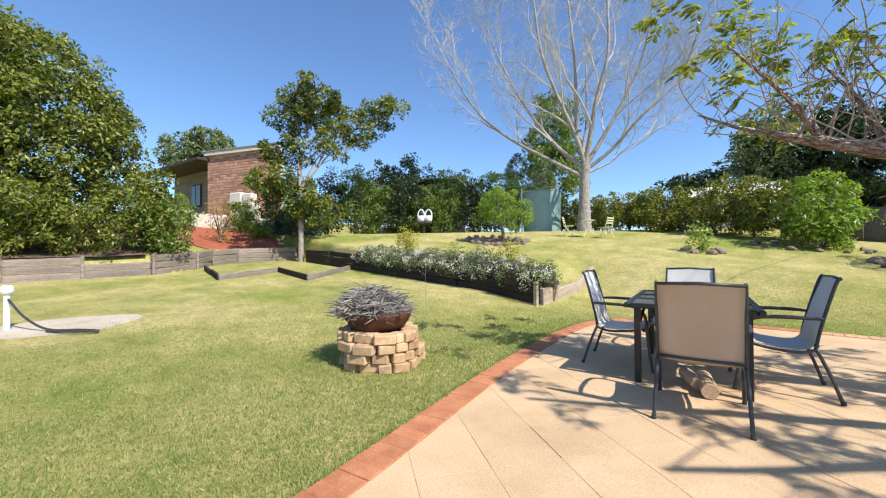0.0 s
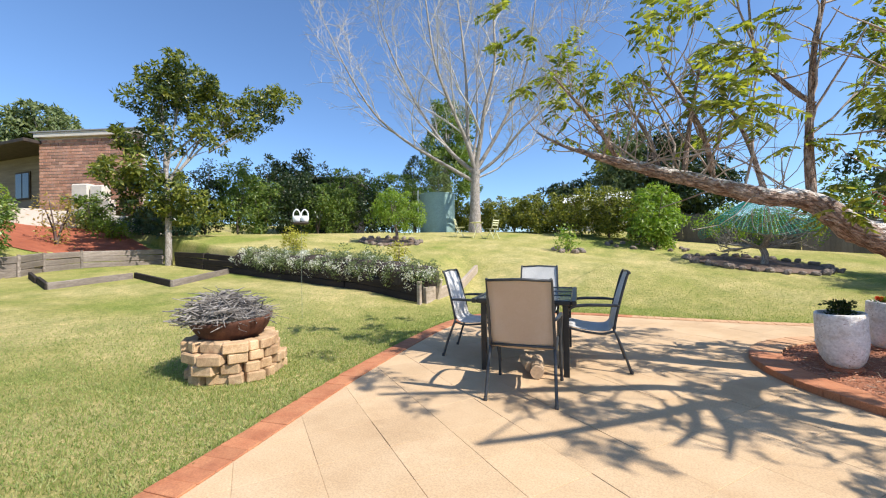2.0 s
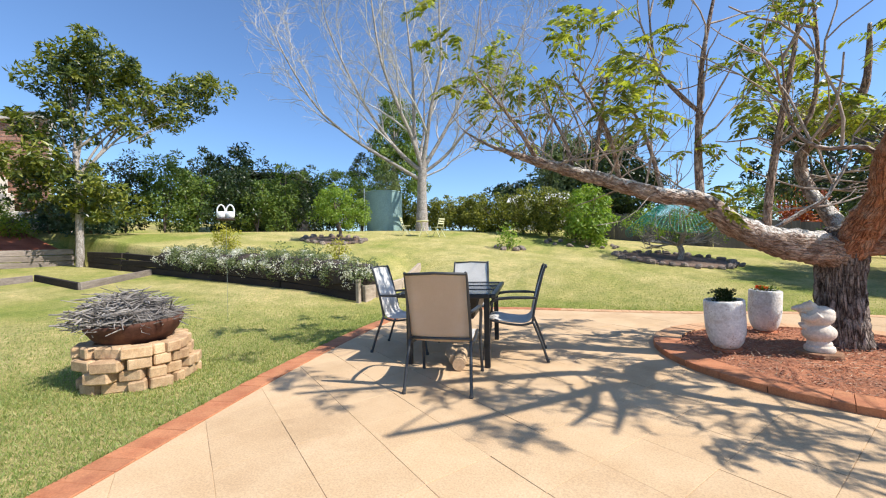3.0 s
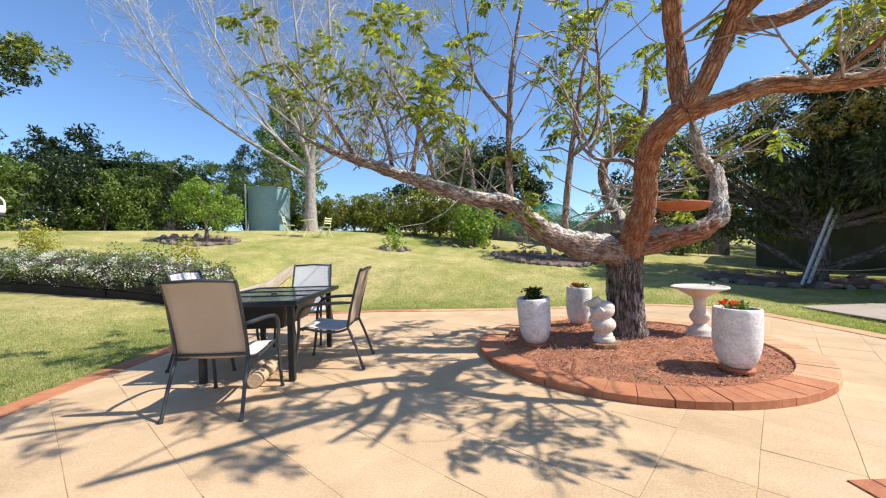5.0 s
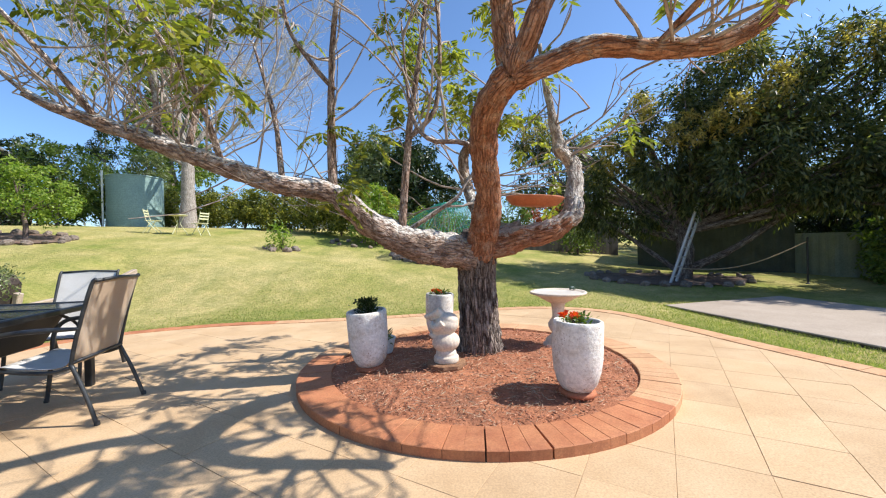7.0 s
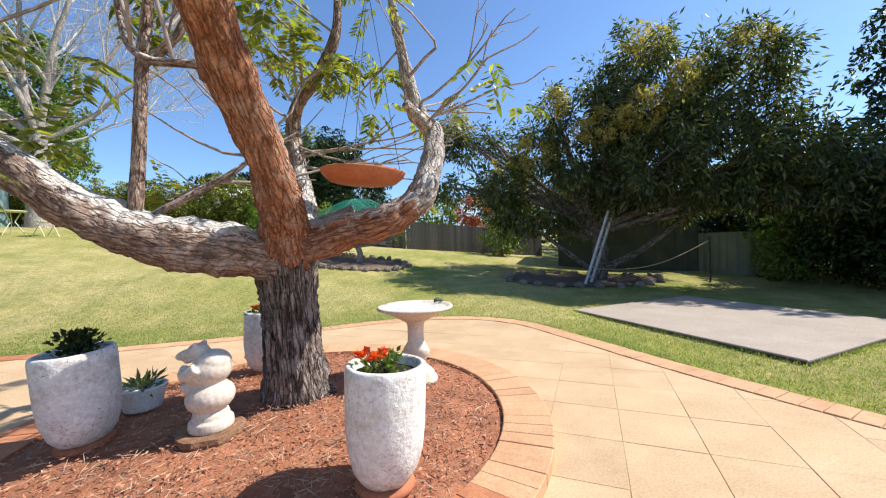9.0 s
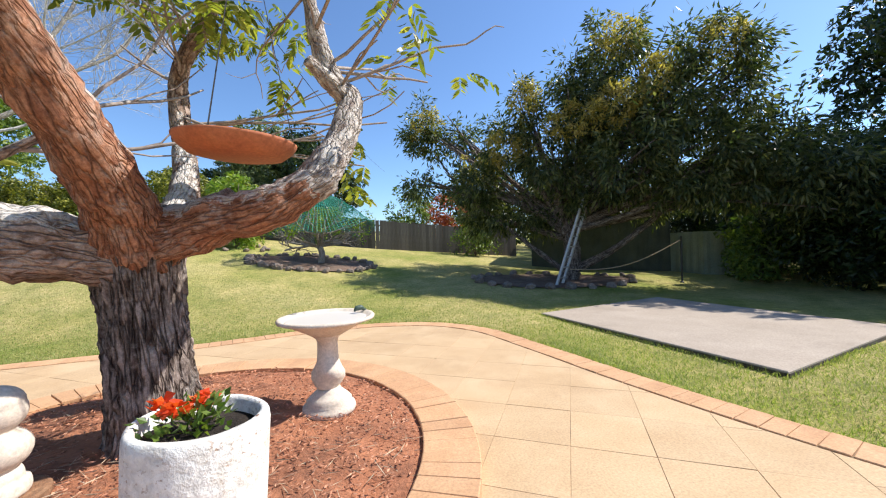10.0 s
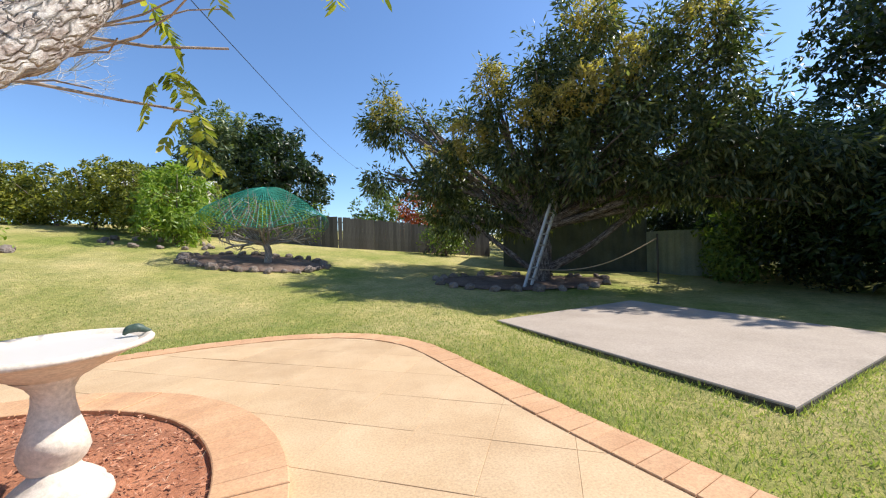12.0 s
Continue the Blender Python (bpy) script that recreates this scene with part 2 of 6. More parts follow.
SAND = surface("bare_sand", (0.40, 0.33, 0.24), (0.52, 0.44, 0.34), None, 2, 40, 0.95, space="World")
WIRE = surface("dark_wire", (0.03, 0.03, 0.03), (0.05, 0.05, 0.05), None, 5, 50, 0.6)
PALE_TIMBER = surface("bleached_timber", (0.36, 0.28, 0.21), (0.52, 0.43, 0.34), (0.22, 0.16, 0.12), 5, 50, 0.95, bump=0.6, depth=0.01, stretch=(0.3, 2.5, 2.5))
WOOD_SLICE = surface("bark_edged_slice", (0.22, 0.105, 0.055), (0.36, 0.20, 0.11), (0.10, 0.05, 0.03), 14, 70, 0.9, bump=0.8, depth=0.01)
LOG = surface("cut_log", (0.50, 0.34, 0.2), (0.62, 0.45, 0.29), (0.40, 0.25, 0.14), 6, 60, 0.85)
BARK = bark_material("fissured_bark", (0.10, 0.075, 0.062), (0.38, 0.315, 0.275), (0.50, 0.45, 0.41), 9.0, 1.0, None, 0.85, 0.9)
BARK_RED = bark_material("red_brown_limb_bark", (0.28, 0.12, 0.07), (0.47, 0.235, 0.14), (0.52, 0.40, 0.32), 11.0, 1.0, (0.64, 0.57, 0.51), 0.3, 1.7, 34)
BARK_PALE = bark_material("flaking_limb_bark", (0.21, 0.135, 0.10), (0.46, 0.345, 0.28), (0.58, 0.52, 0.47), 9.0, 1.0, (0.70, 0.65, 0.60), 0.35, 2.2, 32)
BARK_WHITE = bark_material("peeling_pale_bark", (0.30, 0.235, 0.20), (0.60, 0.55, 0.50), (0.76, 0.73, 0.68), 7.0, 1.0, None, 0.12, 2.6, 30)
BARK_GREY = bark_material("smooth_grey_bark", (0.34, 0.30, 0.26), (0.54, 0.49, 0.44), (0.28, 0.245, 0.21), 3.0, 0.4)
BARK_BLEACHED = surface("bleached_grey_twig", (0.42, 0.385, 0.36), (0.58, 0.545, 0.515), None, 3, 30, 0.9)
TWIG_BROWN = surface("brown_twig", (0.24, 0.185, 0.155), (0.44, 0.37, 0.32), None, 12, 60, 0.9)
TWIG_DARK = surface("dark_twig", (0.10, 0.07, 0.06), (0.20, 0.15, 0.13), None, 9, 60, 0.9)
LEAF_TREE = leaf_material("pinnate_leaf", (0.09, 0.115, 0.022), (0.19, 0.21, 0.04), (0.36, 0.33, 0.07), 0.45, 0.52)
LEAF_MANGO = leaf_material("mango_leaf", (0.03, 0.045, 0.018), (0.068, 0.086, 0.03), (0.22, 0.22, 0.095), 0.4, 0.38)
LEAF_FLUSH = leaf_material("mango_new_leaf", (0.20, 0.165, 0.05), (0.37, 0.28, 0.085), (0.54, 0.41, 0.15), 0.45, 0.5)
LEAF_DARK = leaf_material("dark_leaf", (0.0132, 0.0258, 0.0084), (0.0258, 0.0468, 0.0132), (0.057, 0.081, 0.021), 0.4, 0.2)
LEAF_MID = leaf_material("garden_leaf", (0.062, 0.108, 0.022), (0.122, 0.185, 0.036), (0.235, 0.28, 0.056), 0.45, 0.3)
LEAF_LIGHT = leaf_material("bright_leaf", (0.112, 0.188, 0.025), (0.188, 0.275, 0.037), (0.3, 0.35, 0.062), 0.45, 0.4)
LEAF_GUM = leaf_material("gum_leaf", (0.084, 0.119, 0.049), (0.14, 0.175, 0.07), (0.224, 0.245, 0.098), 0.5, 0.25)
LEAF_EVER = leaf_material("evergreen_leaf", (0.047, 0.073, 0.012), (0.14, 0.165, 0.026), (0.29, 0.28, 0.05), 0.45, 0.3)
LEAF_HEDGE = leaf_material("hedge_leaf", (0.06, 0.085, 0.017), (0.165, 0.175, 0.03), (0.3645, 0.3375, 0.054), 0.45, 0.3)
LEAF_YELLOW = leaf_material("yellow_leaf", (0.22, 0.21, 0.025), (0.36, 0.32, 0.04), (0.48, 0.42, 0.07), 0.45, 0.4)
LEAF_RED = leaf_material("red_bract", (0.25, 0.05, 0.03), (0.36, 0.08, 0.04), (0.40, 0.13, 0.06), 0.5, 0.3)
LEAF_BLUE = leaf_material("blue_green_leaf", (0.039, 0.085, 0.058), (0.072, 0.13, 0.091), (0.117, 0.182, 0.13), 0.5, 0.25)
PETAL_WHITE = leaf_material("white_petal", (0.5, 0.48, 0.42), (0.62, 0.6, 0.55), (0.72, 0.70, 0.66), 0.6, 0.3)
PETAL_RED = leaf_material("orange_red_petal", (0.60, 0.05, 0.015), (0.75, 0.09, 0.02), (0.80, 0.16, 0.03), 0.5, 0.3)
GRASS = leaf_material("grass_blade", (0.17, 0.235, 0.055), (0.285, 0.32, 0.10), (0.42, 0.39, 0.18), 0.6, 0.4)
m_net, n_, l_, b_ = material("green_bird_net", 0.6)
b_.inputs["Base Color"].default_value = (0.03, 0.30, 0.22, 1)
NET = m_net
m_gl, n_, l_, b_ = material("tinted_table_glass", 0.06, 0.0, 0.6)
b_.inputs["Base Color"].default_value = (0.085, 0.10, 0.112, 1)
l_.new(ramp(n_, l_, noise_tex(n_, l_, n_.new("ShaderNodeTexCoord").outputs["Object"], 7), [(0.3, (0.05,) * 3), (0.8, (0.3,) * 3)]), b_.inputs["Roughness"])
TABLE_GLASS = m_gl
m_w, n_, l_, b_ = material("window_glass", 0.05, 0.0, 0.6)
b_.inputs["Base Color"].default_value = (0.03, 0.035, 0.04, 1)
WINDOW_GLASS = m_w
m_wt, n_, l_, b_ = material("still_water", 0.3, 0.0, 0.3)
b_.inputs["Base Color"].default_value = (0.66, 0.61, 0.55, 1)
WATER = m_wt


# ---- mesh helpers ----
class Shape:
    """Collects vertices and faces of one mesh."""

    def __init__(self):
        self.v, self.f, self.grain = [], [], {}

    def add(self, verts, faces):
        k = len(self.v)
        self.v += [tuple(p) for p in verts]
        self.f += [tuple(i + k for i in q) for q in faces]
        return self

    def box(self, cx, cy, cz, sx, sy, sz, rz=0.0, bev=0.0, m=None):
        """A box with its edges chamfered by bev; cz is the middle."""
        bm = bmesh.new()
        bmesh.ops.create_cube(bm, size=1.0)
        for q in bm.verts:
            q.co = Vector((q.co.x * sx, q.co.y * sy, q.co.z * sz))
        if bev:
            bmesh.ops.bevel(bm, geom=bm.edges[:], offset=bev, segments=1, affect="EDGES")
        mat = m if m is not None else pose(cx, cy, cz, 0, 0, rz)
        bm.verts.index_update()
        self.add([mat @ q.co for q in bm.verts], [[q.index for q in f.verts] for f in bm.faces])
        bm.free()
        return self

    def tube(self, pts, radii, sides=8, cap=True, rough=0.0, seed=0):
        pts = [Vector(p) for p in pts]
        n = len(pts)
        if isinstance(radii, (int, float)):
            radii = [radii] * n
        rings, up = [], Vector((0.31, 0.83, 0.46))
        along, k0 = 0.0, len(self.v)
        for i, p in enumerate(pts):
            d = (pts[min(i + 1, n - 1)] - pts[max(i - 1, 0)]).normalized()
            a = up - d * up.dot(d)
            if a.length < 1e-3:
                a = d.orthogonal()
            a.normalize()
            up = a
            b = d.cross(a)
            ring = []
            along += (p - pts[i - 1]).length if i else 0.0
            for k in range(sides):
                t = 2 * math.pi * k / sides
                r = radii[i]
                self.grain[k0 + i * sides + k] = (radii[i] * math.cos(t), radii[i] * math.sin(t), along * 0.14)
                if rough:
                    q = p + (a * math.cos(t) + b * math.sin(t)) * r
                    crack = 1 - 2 * abs(noise.noise(Vector((math.cos(t) * 5 + seed, math.sin(t) * 5, along * 2.5))))
                    r *= 1 + 0.22 * rough * crack
                    r *= 1 + 0.8 * rough * noise.noise(Vector((q.x * 9 + seed, q.y * 9, q.z * 6))) + 0.45 * rough * noise.noise(q * 26) + 0.25 * rough * noise.noise(q * 60)
                ring.append(p + (a * math.cos(t) + b * math.sin(t)) * r)
            rings.append(ring)
        faces = [(i * sides + k, i * sides + (k + 1) % sides, (i + 1) * sides + (k + 1) % sides, (i + 1) * sides + k) for i in range(n - 1) for k in range(sides)]
        if cap:
            faces += [tuple(range(sides))[::-1], tuple((n - 1) * sides + k for k in range(sides))]
        return self.add([q for r in rings for q in r], faces)

    def lathe(self, profile, sides=32, m=Matrix(), wobble=0.0):
        v, n = [], len(profile)
        for r, z in profile:
            for k in range(sides):
                t = 2 * math.pi * k / sides
                w = 1 + wobble * noise.noise(Vector((math.cos(t) * 2, math.sin(t) * 2, z * 6)))
                v.append(m @ Vector((r * w * math.cos(t), r * w * math.sin(t), z)))
        f = [(i * sides + k, i * sides + (k + 1) % sides, (i + 1) * sides + (k + 1) % sides, (i + 1) * sides + k) for i in range(n - 1) for k in range(sides)]
        f += [tuple(range(sides))[::-1], tuple((n - 1) * sides + k for k in range(sides))]
        return self.add(v, f)

    def blades(self, centres, dirs, length, width, rng, curl=0.15):
        """A lance-shaped leaf with a curled tip at each centre, pointing along dirs."""
        c, d = np.asarray(centres, float), np.asarray(dirs, float)
        d = d / np.maximum(np.linalg.norm(d, axis=1, keepdims=True), 1e-6)
        s = np.cross(d, rng.normal(size=c.shape))
        s /= np.maximum(np.linalg.norm(s, axis=1, keepdims=True), 1e-6)
        nn = np.cross(s, d)
        L = length * rng.uniform(0.7, 1.3, (len(c), 1))
        W = width * rng.uniform(0.75, 1.25, (len(c), 1)) * 0.5
        one, two = c + d * L * 0.3 + nn * L * curl * 0.4, c + d * L * 0.66 + nn * L * curl * 0.35
        rows = [c, one + s * W * 0.95, two + s * W * 0.8, c + d * L - nn * L * curl * 0.3, two - s * W * 0.8, one - s * W * 0.95]
        k = len(self.v)
        self.v += list(map(tuple, np.stack(rows, 1).reshape(-1, 3)))
        for j in range(k, k + 6 * len(c), 6):
            self.f += [(j, j + 1, j + 5), (j + 1, j + 2, j + 4, j + 5), (j + 2, j + 3, j + 4)]
        return self

    def leaves(self, centres, dirs, length, width, rng, fold=0.25, droop=0.0, face=None):
        """A folded two-faced leaf at each centre, pointing along dirs; its upper side turned to face, where given."""
        c, d = np.asarray(centres, float), np.asarray(dirs, float)
        if len(c) == 0:
            return self
        d = d / np.maximum(np.linalg.norm(d, axis=1, keepdims=True), 1e-6)
        r = rng.normal(size=c.shape) if face is None else face
        s = np.cross(d, r)
        s /= np.maximum(np.linalg.norm(s, axis=1, keepdims=True), 1e-6)
        nn = np.cross(s, d)
        L = length * rng.uniform(0.7, 1.3, (len(c), 1))
        W = width * rng.uniform(0.7, 1.3, (len(c), 1)) * 0.5
        base, tip = c, c + d * L - np.array([0, 0, 1]) * droop * L
        mid = c + d * L * 0.45
        a, b = mid + s * W + nn * W * fold, mid - s * W + nn * W * fold
        k = len(self.v)
        allv = np.stack([base, a, tip, b], 1).reshape(-1, 3)
        self.v += list(map(tuple, allv))
        for i in range(len(c)):
            j = k + 4 * i
            self.f += [(j, j + 1, j + 2), (j, j + 2, j + 3)]
        return self

    def mesh(self, name, mat, smooth=False):
        me = bpy.data.meshes.new(name)
        me.from_pydata(self.v, [], self.f)
        me.materials.append(mat)
        if self.grain:
            at = me.attributes.new("grain", "FLOAT_VECTOR", "POINT")
            at.data.foreach_set("vector", [c for i in range(len(self.v)) for c in self.grain.get(i, self.v[i])])
        if smooth:
            me.polygons.foreach_set("use_smooth", [True] * len(me.polygons))
        me.update()
        return me

    def part(self, name, mat, parent=None, label="", smooth=False):
        ob = new(name, self.mesh(name, mat, smooth))
        if parent is not None:
            ob.parent = parent
        return tagged(ob, label)

    def thing(self, name, mat, label, category, kind="", group="", smooth=False):
        return tagged(self.part(name, mat, None, "", smooth), label, category, group, kind)


def thing(name, m, label, category, group="", kind=""):
    """An Empty at a thing's base that will hold its parts."""
    ob = new(name)
    ob.empty_display_size = 0.1
    ob.matrix_basis = m
    return tagged(ob, label, category, group, kind)


def smooth_path(pts, steps=4):
    """A curve through the points, rounded between them."""
    p = [Vector(q) for q in pts]
    out = []
    for i in range(len(p) - 1):
        a, b, c, d = p[max(i - 1, 0)], p[i], p[i + 1], p[min(i + 2, len(p) - 1)]
        for k in range(steps):
            t = k / steps
            out.append(0.5 * ((2 * b) + (c - a) * t + (2 * a - 5 * b + 4 * c - d) * t * t + (3 * b - a - 3 * c + d) * t ** 3))
    return out + [p[-1]]


def lerp_list(vals, n):
    return [float(x) for x in np.interp(np.linspace(0, len(vals) - 1, n), range(len(vals)), vals)]


# ---- ground ----
def soft_max0(v, k):
    return v if v / k > 50 else k * math.log1p(math.exp(v / k))


def smooth_step(a, b, v):
    v = min(1.0, max(0.0, (v - a) / (b - a)))
    return v * v * (3 - 2 * v)


def wall_x(y):
    """Where the low sleeper wall on the far side of the lower lawn stands."""
    return -16.8 - 3.5 * smooth_step(0.8, 3.6, y)


def ground_z(x, y):
    up = soft_max0(-0.11 * x + 0.13 * y - 1.06, 0.22)
    up = up - soft_max0(up - 2.35, 0.15) * 0.85
    low = soft_max0(-0.048 * x + 0.03 * y - 0.27, 0.10)
    low = min(low, 1.2)
    wide = 0.12 + 3.2 * smooth_step(-5.9, -3.2, x)
    z = low + (max(up, low) - low) * smooth_step(-wide, wide, y - 6.78)
    behind = wall_x(y) - x
    hill = low + 0.6 * smooth_step(0.4, 0.75, behind) + 0.19 * min(max(0.0, behind - 0.75), 10.5)
    if behind > 0:
        z = max(z, hill)
    near = max(-4.6 - x, y - 8.0, x - 5.2)
    z *= smooth_step(0.0, 3.0, near)
    dip = smooth_step(4.7, 5.6, x) * (1 - smooth_step(10.0, 13.0, y))
    return z - 0.012 - 0.11 * dip


def build_ground():
    def axis(a, b, step, far):
        mid = list(np.arange(a, b, step))
        d = step
        lo, hi = [], []
        p, q = a, b
        while p > -far:
            d *= 1.22
            p -= d
            lo.append(p)
        d = step
        while q < far:
            hi.append(q)
            d *= 1.22
            q += d
        return lo[::-1] + mid + hi + [far]
    xs, ys = axis(-24, 14, 0.22, 700), axis(-6, 22, 0.22, 700)
    # finer rows across the step behind the garden bed
    ys = sorted(set(ys) | {6.6, 6.66, 6.72, 6.78, 6.84, 6.9})
    nx = len(xs)
    s = Shape()
    for y in ys:
        for x in xs:
            z = ground_z(x, y)
            inside = x > -3.4 and x < 4.5 and y < 6.9 and (x > -1.5 or y > 2.4)
            s.v.append((x, y, z - (0.08 if inside else 0)))
    s.f = [(j * nx + i, j * nx + i + 1, (j + 1) * nx + i + 1, (j + 1) * nx + i) for j in range(len(ys) - 1) for i in range(nx - 1)]
    s.thing("ground", LAWN, "mown lawn with dry straw-coloured patches on a rising slope", "lawn", "structure", smooth=True)


build_ground()

# ---- patio ----
OUTLINE = [(-1.9, -4.0), (-2.35, -1.5), (-2.8, 0.22), (-3.6, 2.7), (-4.12, 5.1), (-3.9, 6.35), (-2.6, 7.15), (-0.9, 7.45), (0.6, 7.75), (1.9, 8.2), (2.75, 8.32), (3.55, 8.12),
           (4.12, 7.55), (4.45, 6.6), (4.75, 5.55), (5.15, 4.45), (5.75, 3.2), (6.6, 1.5), (7.4, -1.0), (7.6, -4.0)]
EDGE = [Vector((p.x, p.y, 0)) for p in smooth_path([(x, y, 0) for x, y in OUTLINE], 10)]
RING_C, RING_R, RING_IN = Vector((1.6, 5.0, 0)), 1.66, 1.38
PA, PB = Vector((0.88, -0.475, 0)).normalized(), Vector((0.475, 0.88, 0)).normalized()


def inside_patio(x, y):
    hit, n = False, len(EDGE)
    for i in range(n):
        a, b = EDGE[i], EDGE[(i + 1) % n]
        if (a.y > y) != (b.y > y) and x < (b.x - a.x) * (y - a.y) / (b.y - a.y) + a.x:
            hit = not hit
    return hit


def edge_near(x, y):
    i = min(range(len(EDGE)), key=lambda k: (EDGE[k].x - x) ** 2 + (EDGE[k].y - y) ** 2)
    t = (EDGE[min(i + 1, len(EDGE) - 1)] - EDGE[max(i - 1, 0)]).normalized()
    return EDGE[i], Vector((t.y, -t.x, 0))          # inward normal


def clip(poly, p, nrm):
    """The part of a flat polygon on the side of p that nrm points to."""
    out = []
    for i, a in enumerate(poly):
        b = poly[(i + 1) % len(poly)]
        da, db = (a - p).dot(nrm), (b - p).dot(nrm)
        if da >= 0:
            out.append(a)
        if da * db < 0:
            out.append(a + (b - a) * (da / (da - db)))
    return out


def plate(poly, top, thick, bev):
    """A thin slab over a convex polygon with a small worn edge."""
    c = sum(poly, Vector()) / len(poly)
    inner = [p + (c - p).normalized() * bev for p in poly]
    n = len(poly)
    v = [(p.x, p.y, top - thick) for p in poly] + [(p.x, p.y, top - bev * 0.6) for p in poly] + [(p.x, p.y, top) for p in inner]
    f = [tuple(range(2 * n, 3 * n))]
    for i in range(n):
        j = (i + 1) % n
        f += [(i, j, n + j, n + i), (n + i, n + j, 2 * n + j, 2 * n + i)]
    return Shape().add(v, f)


base = Shape()
nb = len(EDGE)
base.add([(p.x, p.y, -0.0024) for p in EDGE] + [(p.x, p.y, -0.12) for p in EDGE], [tuple(range(nb))[::-1]] + [(i, (i + 1) % nb, nb + (i + 1) % nb, nb + i) for i in range(nb)])
patio = base.thing("pavement", JOINT, "sand-coloured square pavers with a terracotta brick border", "patio", "structure")


def build_pavers():
    rng = random.Random(5)
    full, rest = {}, Shape()
    SA, SB, oa, ob_ = 0.40, 0.4315, 1.026, 5.94
    for i in range(-24, 26):
        for j in range(-30, 14):
            a0, b0 = oa + i * SA, ob_ + j * SB
            c = PA * (a0 + SA / 2) + PB * (b0 + SB / 2)
            if c.y < -4.3 or c.x > 8.0:
                continue
            behind = c.y < -0.5 or c.x > 5.3
            g = 0.0014
            poly = [PA * (a0 + g) + PB * (b0 + g), PA * (a0 + SA - g) + PB * (b0 + g), PA * (a0 + SA - g) + PB * (b0 + SB - g), PA * (a0 + g) + PB * (b0 + SB - g)]
            p, nrm = edge_near(c.x, c.y)
            d = (c - p).dot(nrm)
            if not inside_patio(c.x, c.y) and d < -0.32:
                continue
            if not inside_patio(c.x, c.y) and (c - p).length > 0.4:
                continue
            if (c - RING_C).length < RING_R - 0.35:
                continue
            if d < 0.55:
                poly = clip(poly, p + nrm * 0.235, nrm)
            if (c - RING_C).length < RING_R + 0.35:
                o = (c - RING_C).normalized()
                poly = clip(poly, RING_C + o * (RING_R - 0.03), o)
            if len(poly) < 3:
                continue
            if behind:
                one = plate(poly, 0.0, 0.04, 0.0016)
                rest.add(one.v, one.f)
                continue
            whole = len(poly) == 4 and d >= 0.55 and (c - RING_C).length >= RING_R + 0.35
            if whole:
                if "m" not in full:
                    full["m"] = plate([q - c for q in poly], 0.0, 0.04, 0.0016).mesh("paver", PAVER)
                slab = new("paver", full["m"])
                slab.location = c + Vector((0, 0, rng.uniform(-0.0008, 0.0022)))
                slab.rotation_euler = (rng.gauss(0, 0.002), rng.gauss(0, 0.002), rng.gauss(0, 0.004))
            else:
                slab = plate([q - c for q in poly], 0.0, 0.04, 0.0016).part("paver", PAVER)
                slab.location = c
            slab.parent = patio
    rest.part("paver_field", PAVER, patio)["kind"] = "stuff"


def build_border():
    """Bricks laid flat along the patio's outer edge."""
    rng = random.Random(8)
    me = Shape().box(0, 0, -0.03, 0.226, 0.1145, 0.066, bev=0.0035).mesh("edge_brick", BRICK_EDGE)
    me2 = Shape().box(0, 0, -0.03, 0.226, 0.1145, 0.066, bev=0.0035).mesh("edge_brick", BRICK_EDGE_PALE)
    acc = 0.0
    for a, b in zip(EDGE, EDGE[1:]):
        if a.y < -4.2:
            continue
        seg = (b - a).length
        t = (b - a).normalized()
        nrm = Vector((t.y, -t.x, 0))
        while acc < seg:
            p = a + t * acc + nrm * 0.115
            # bricks beyond x = -1.5 take the paler colour
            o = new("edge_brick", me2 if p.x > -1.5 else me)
            o.location = p + Vector((0, 0, 0.004 + rng.uniform(-0.002, 0.003)))
            o.rotation_euler = (0, 0, math.atan2(nrm.y, nrm.x) + rng.gauss(0, 0.008))
            o.parent = patio
            acc += 0.1165
        acc -= seg
    # a second course that crosses the paving
    for i in range(14):
        p = Vector((2.1, 2.5, 0)) + Vector((0.97, 0.25, 0)) * (0.117 * i)
        o = new("edge_brick", me)
        o.location, o.rotation_euler = p + Vector((0, 0, 0.006)), (0, 0, radians(104) + rng.gauss(0, 0.01))
        o.parent = patio


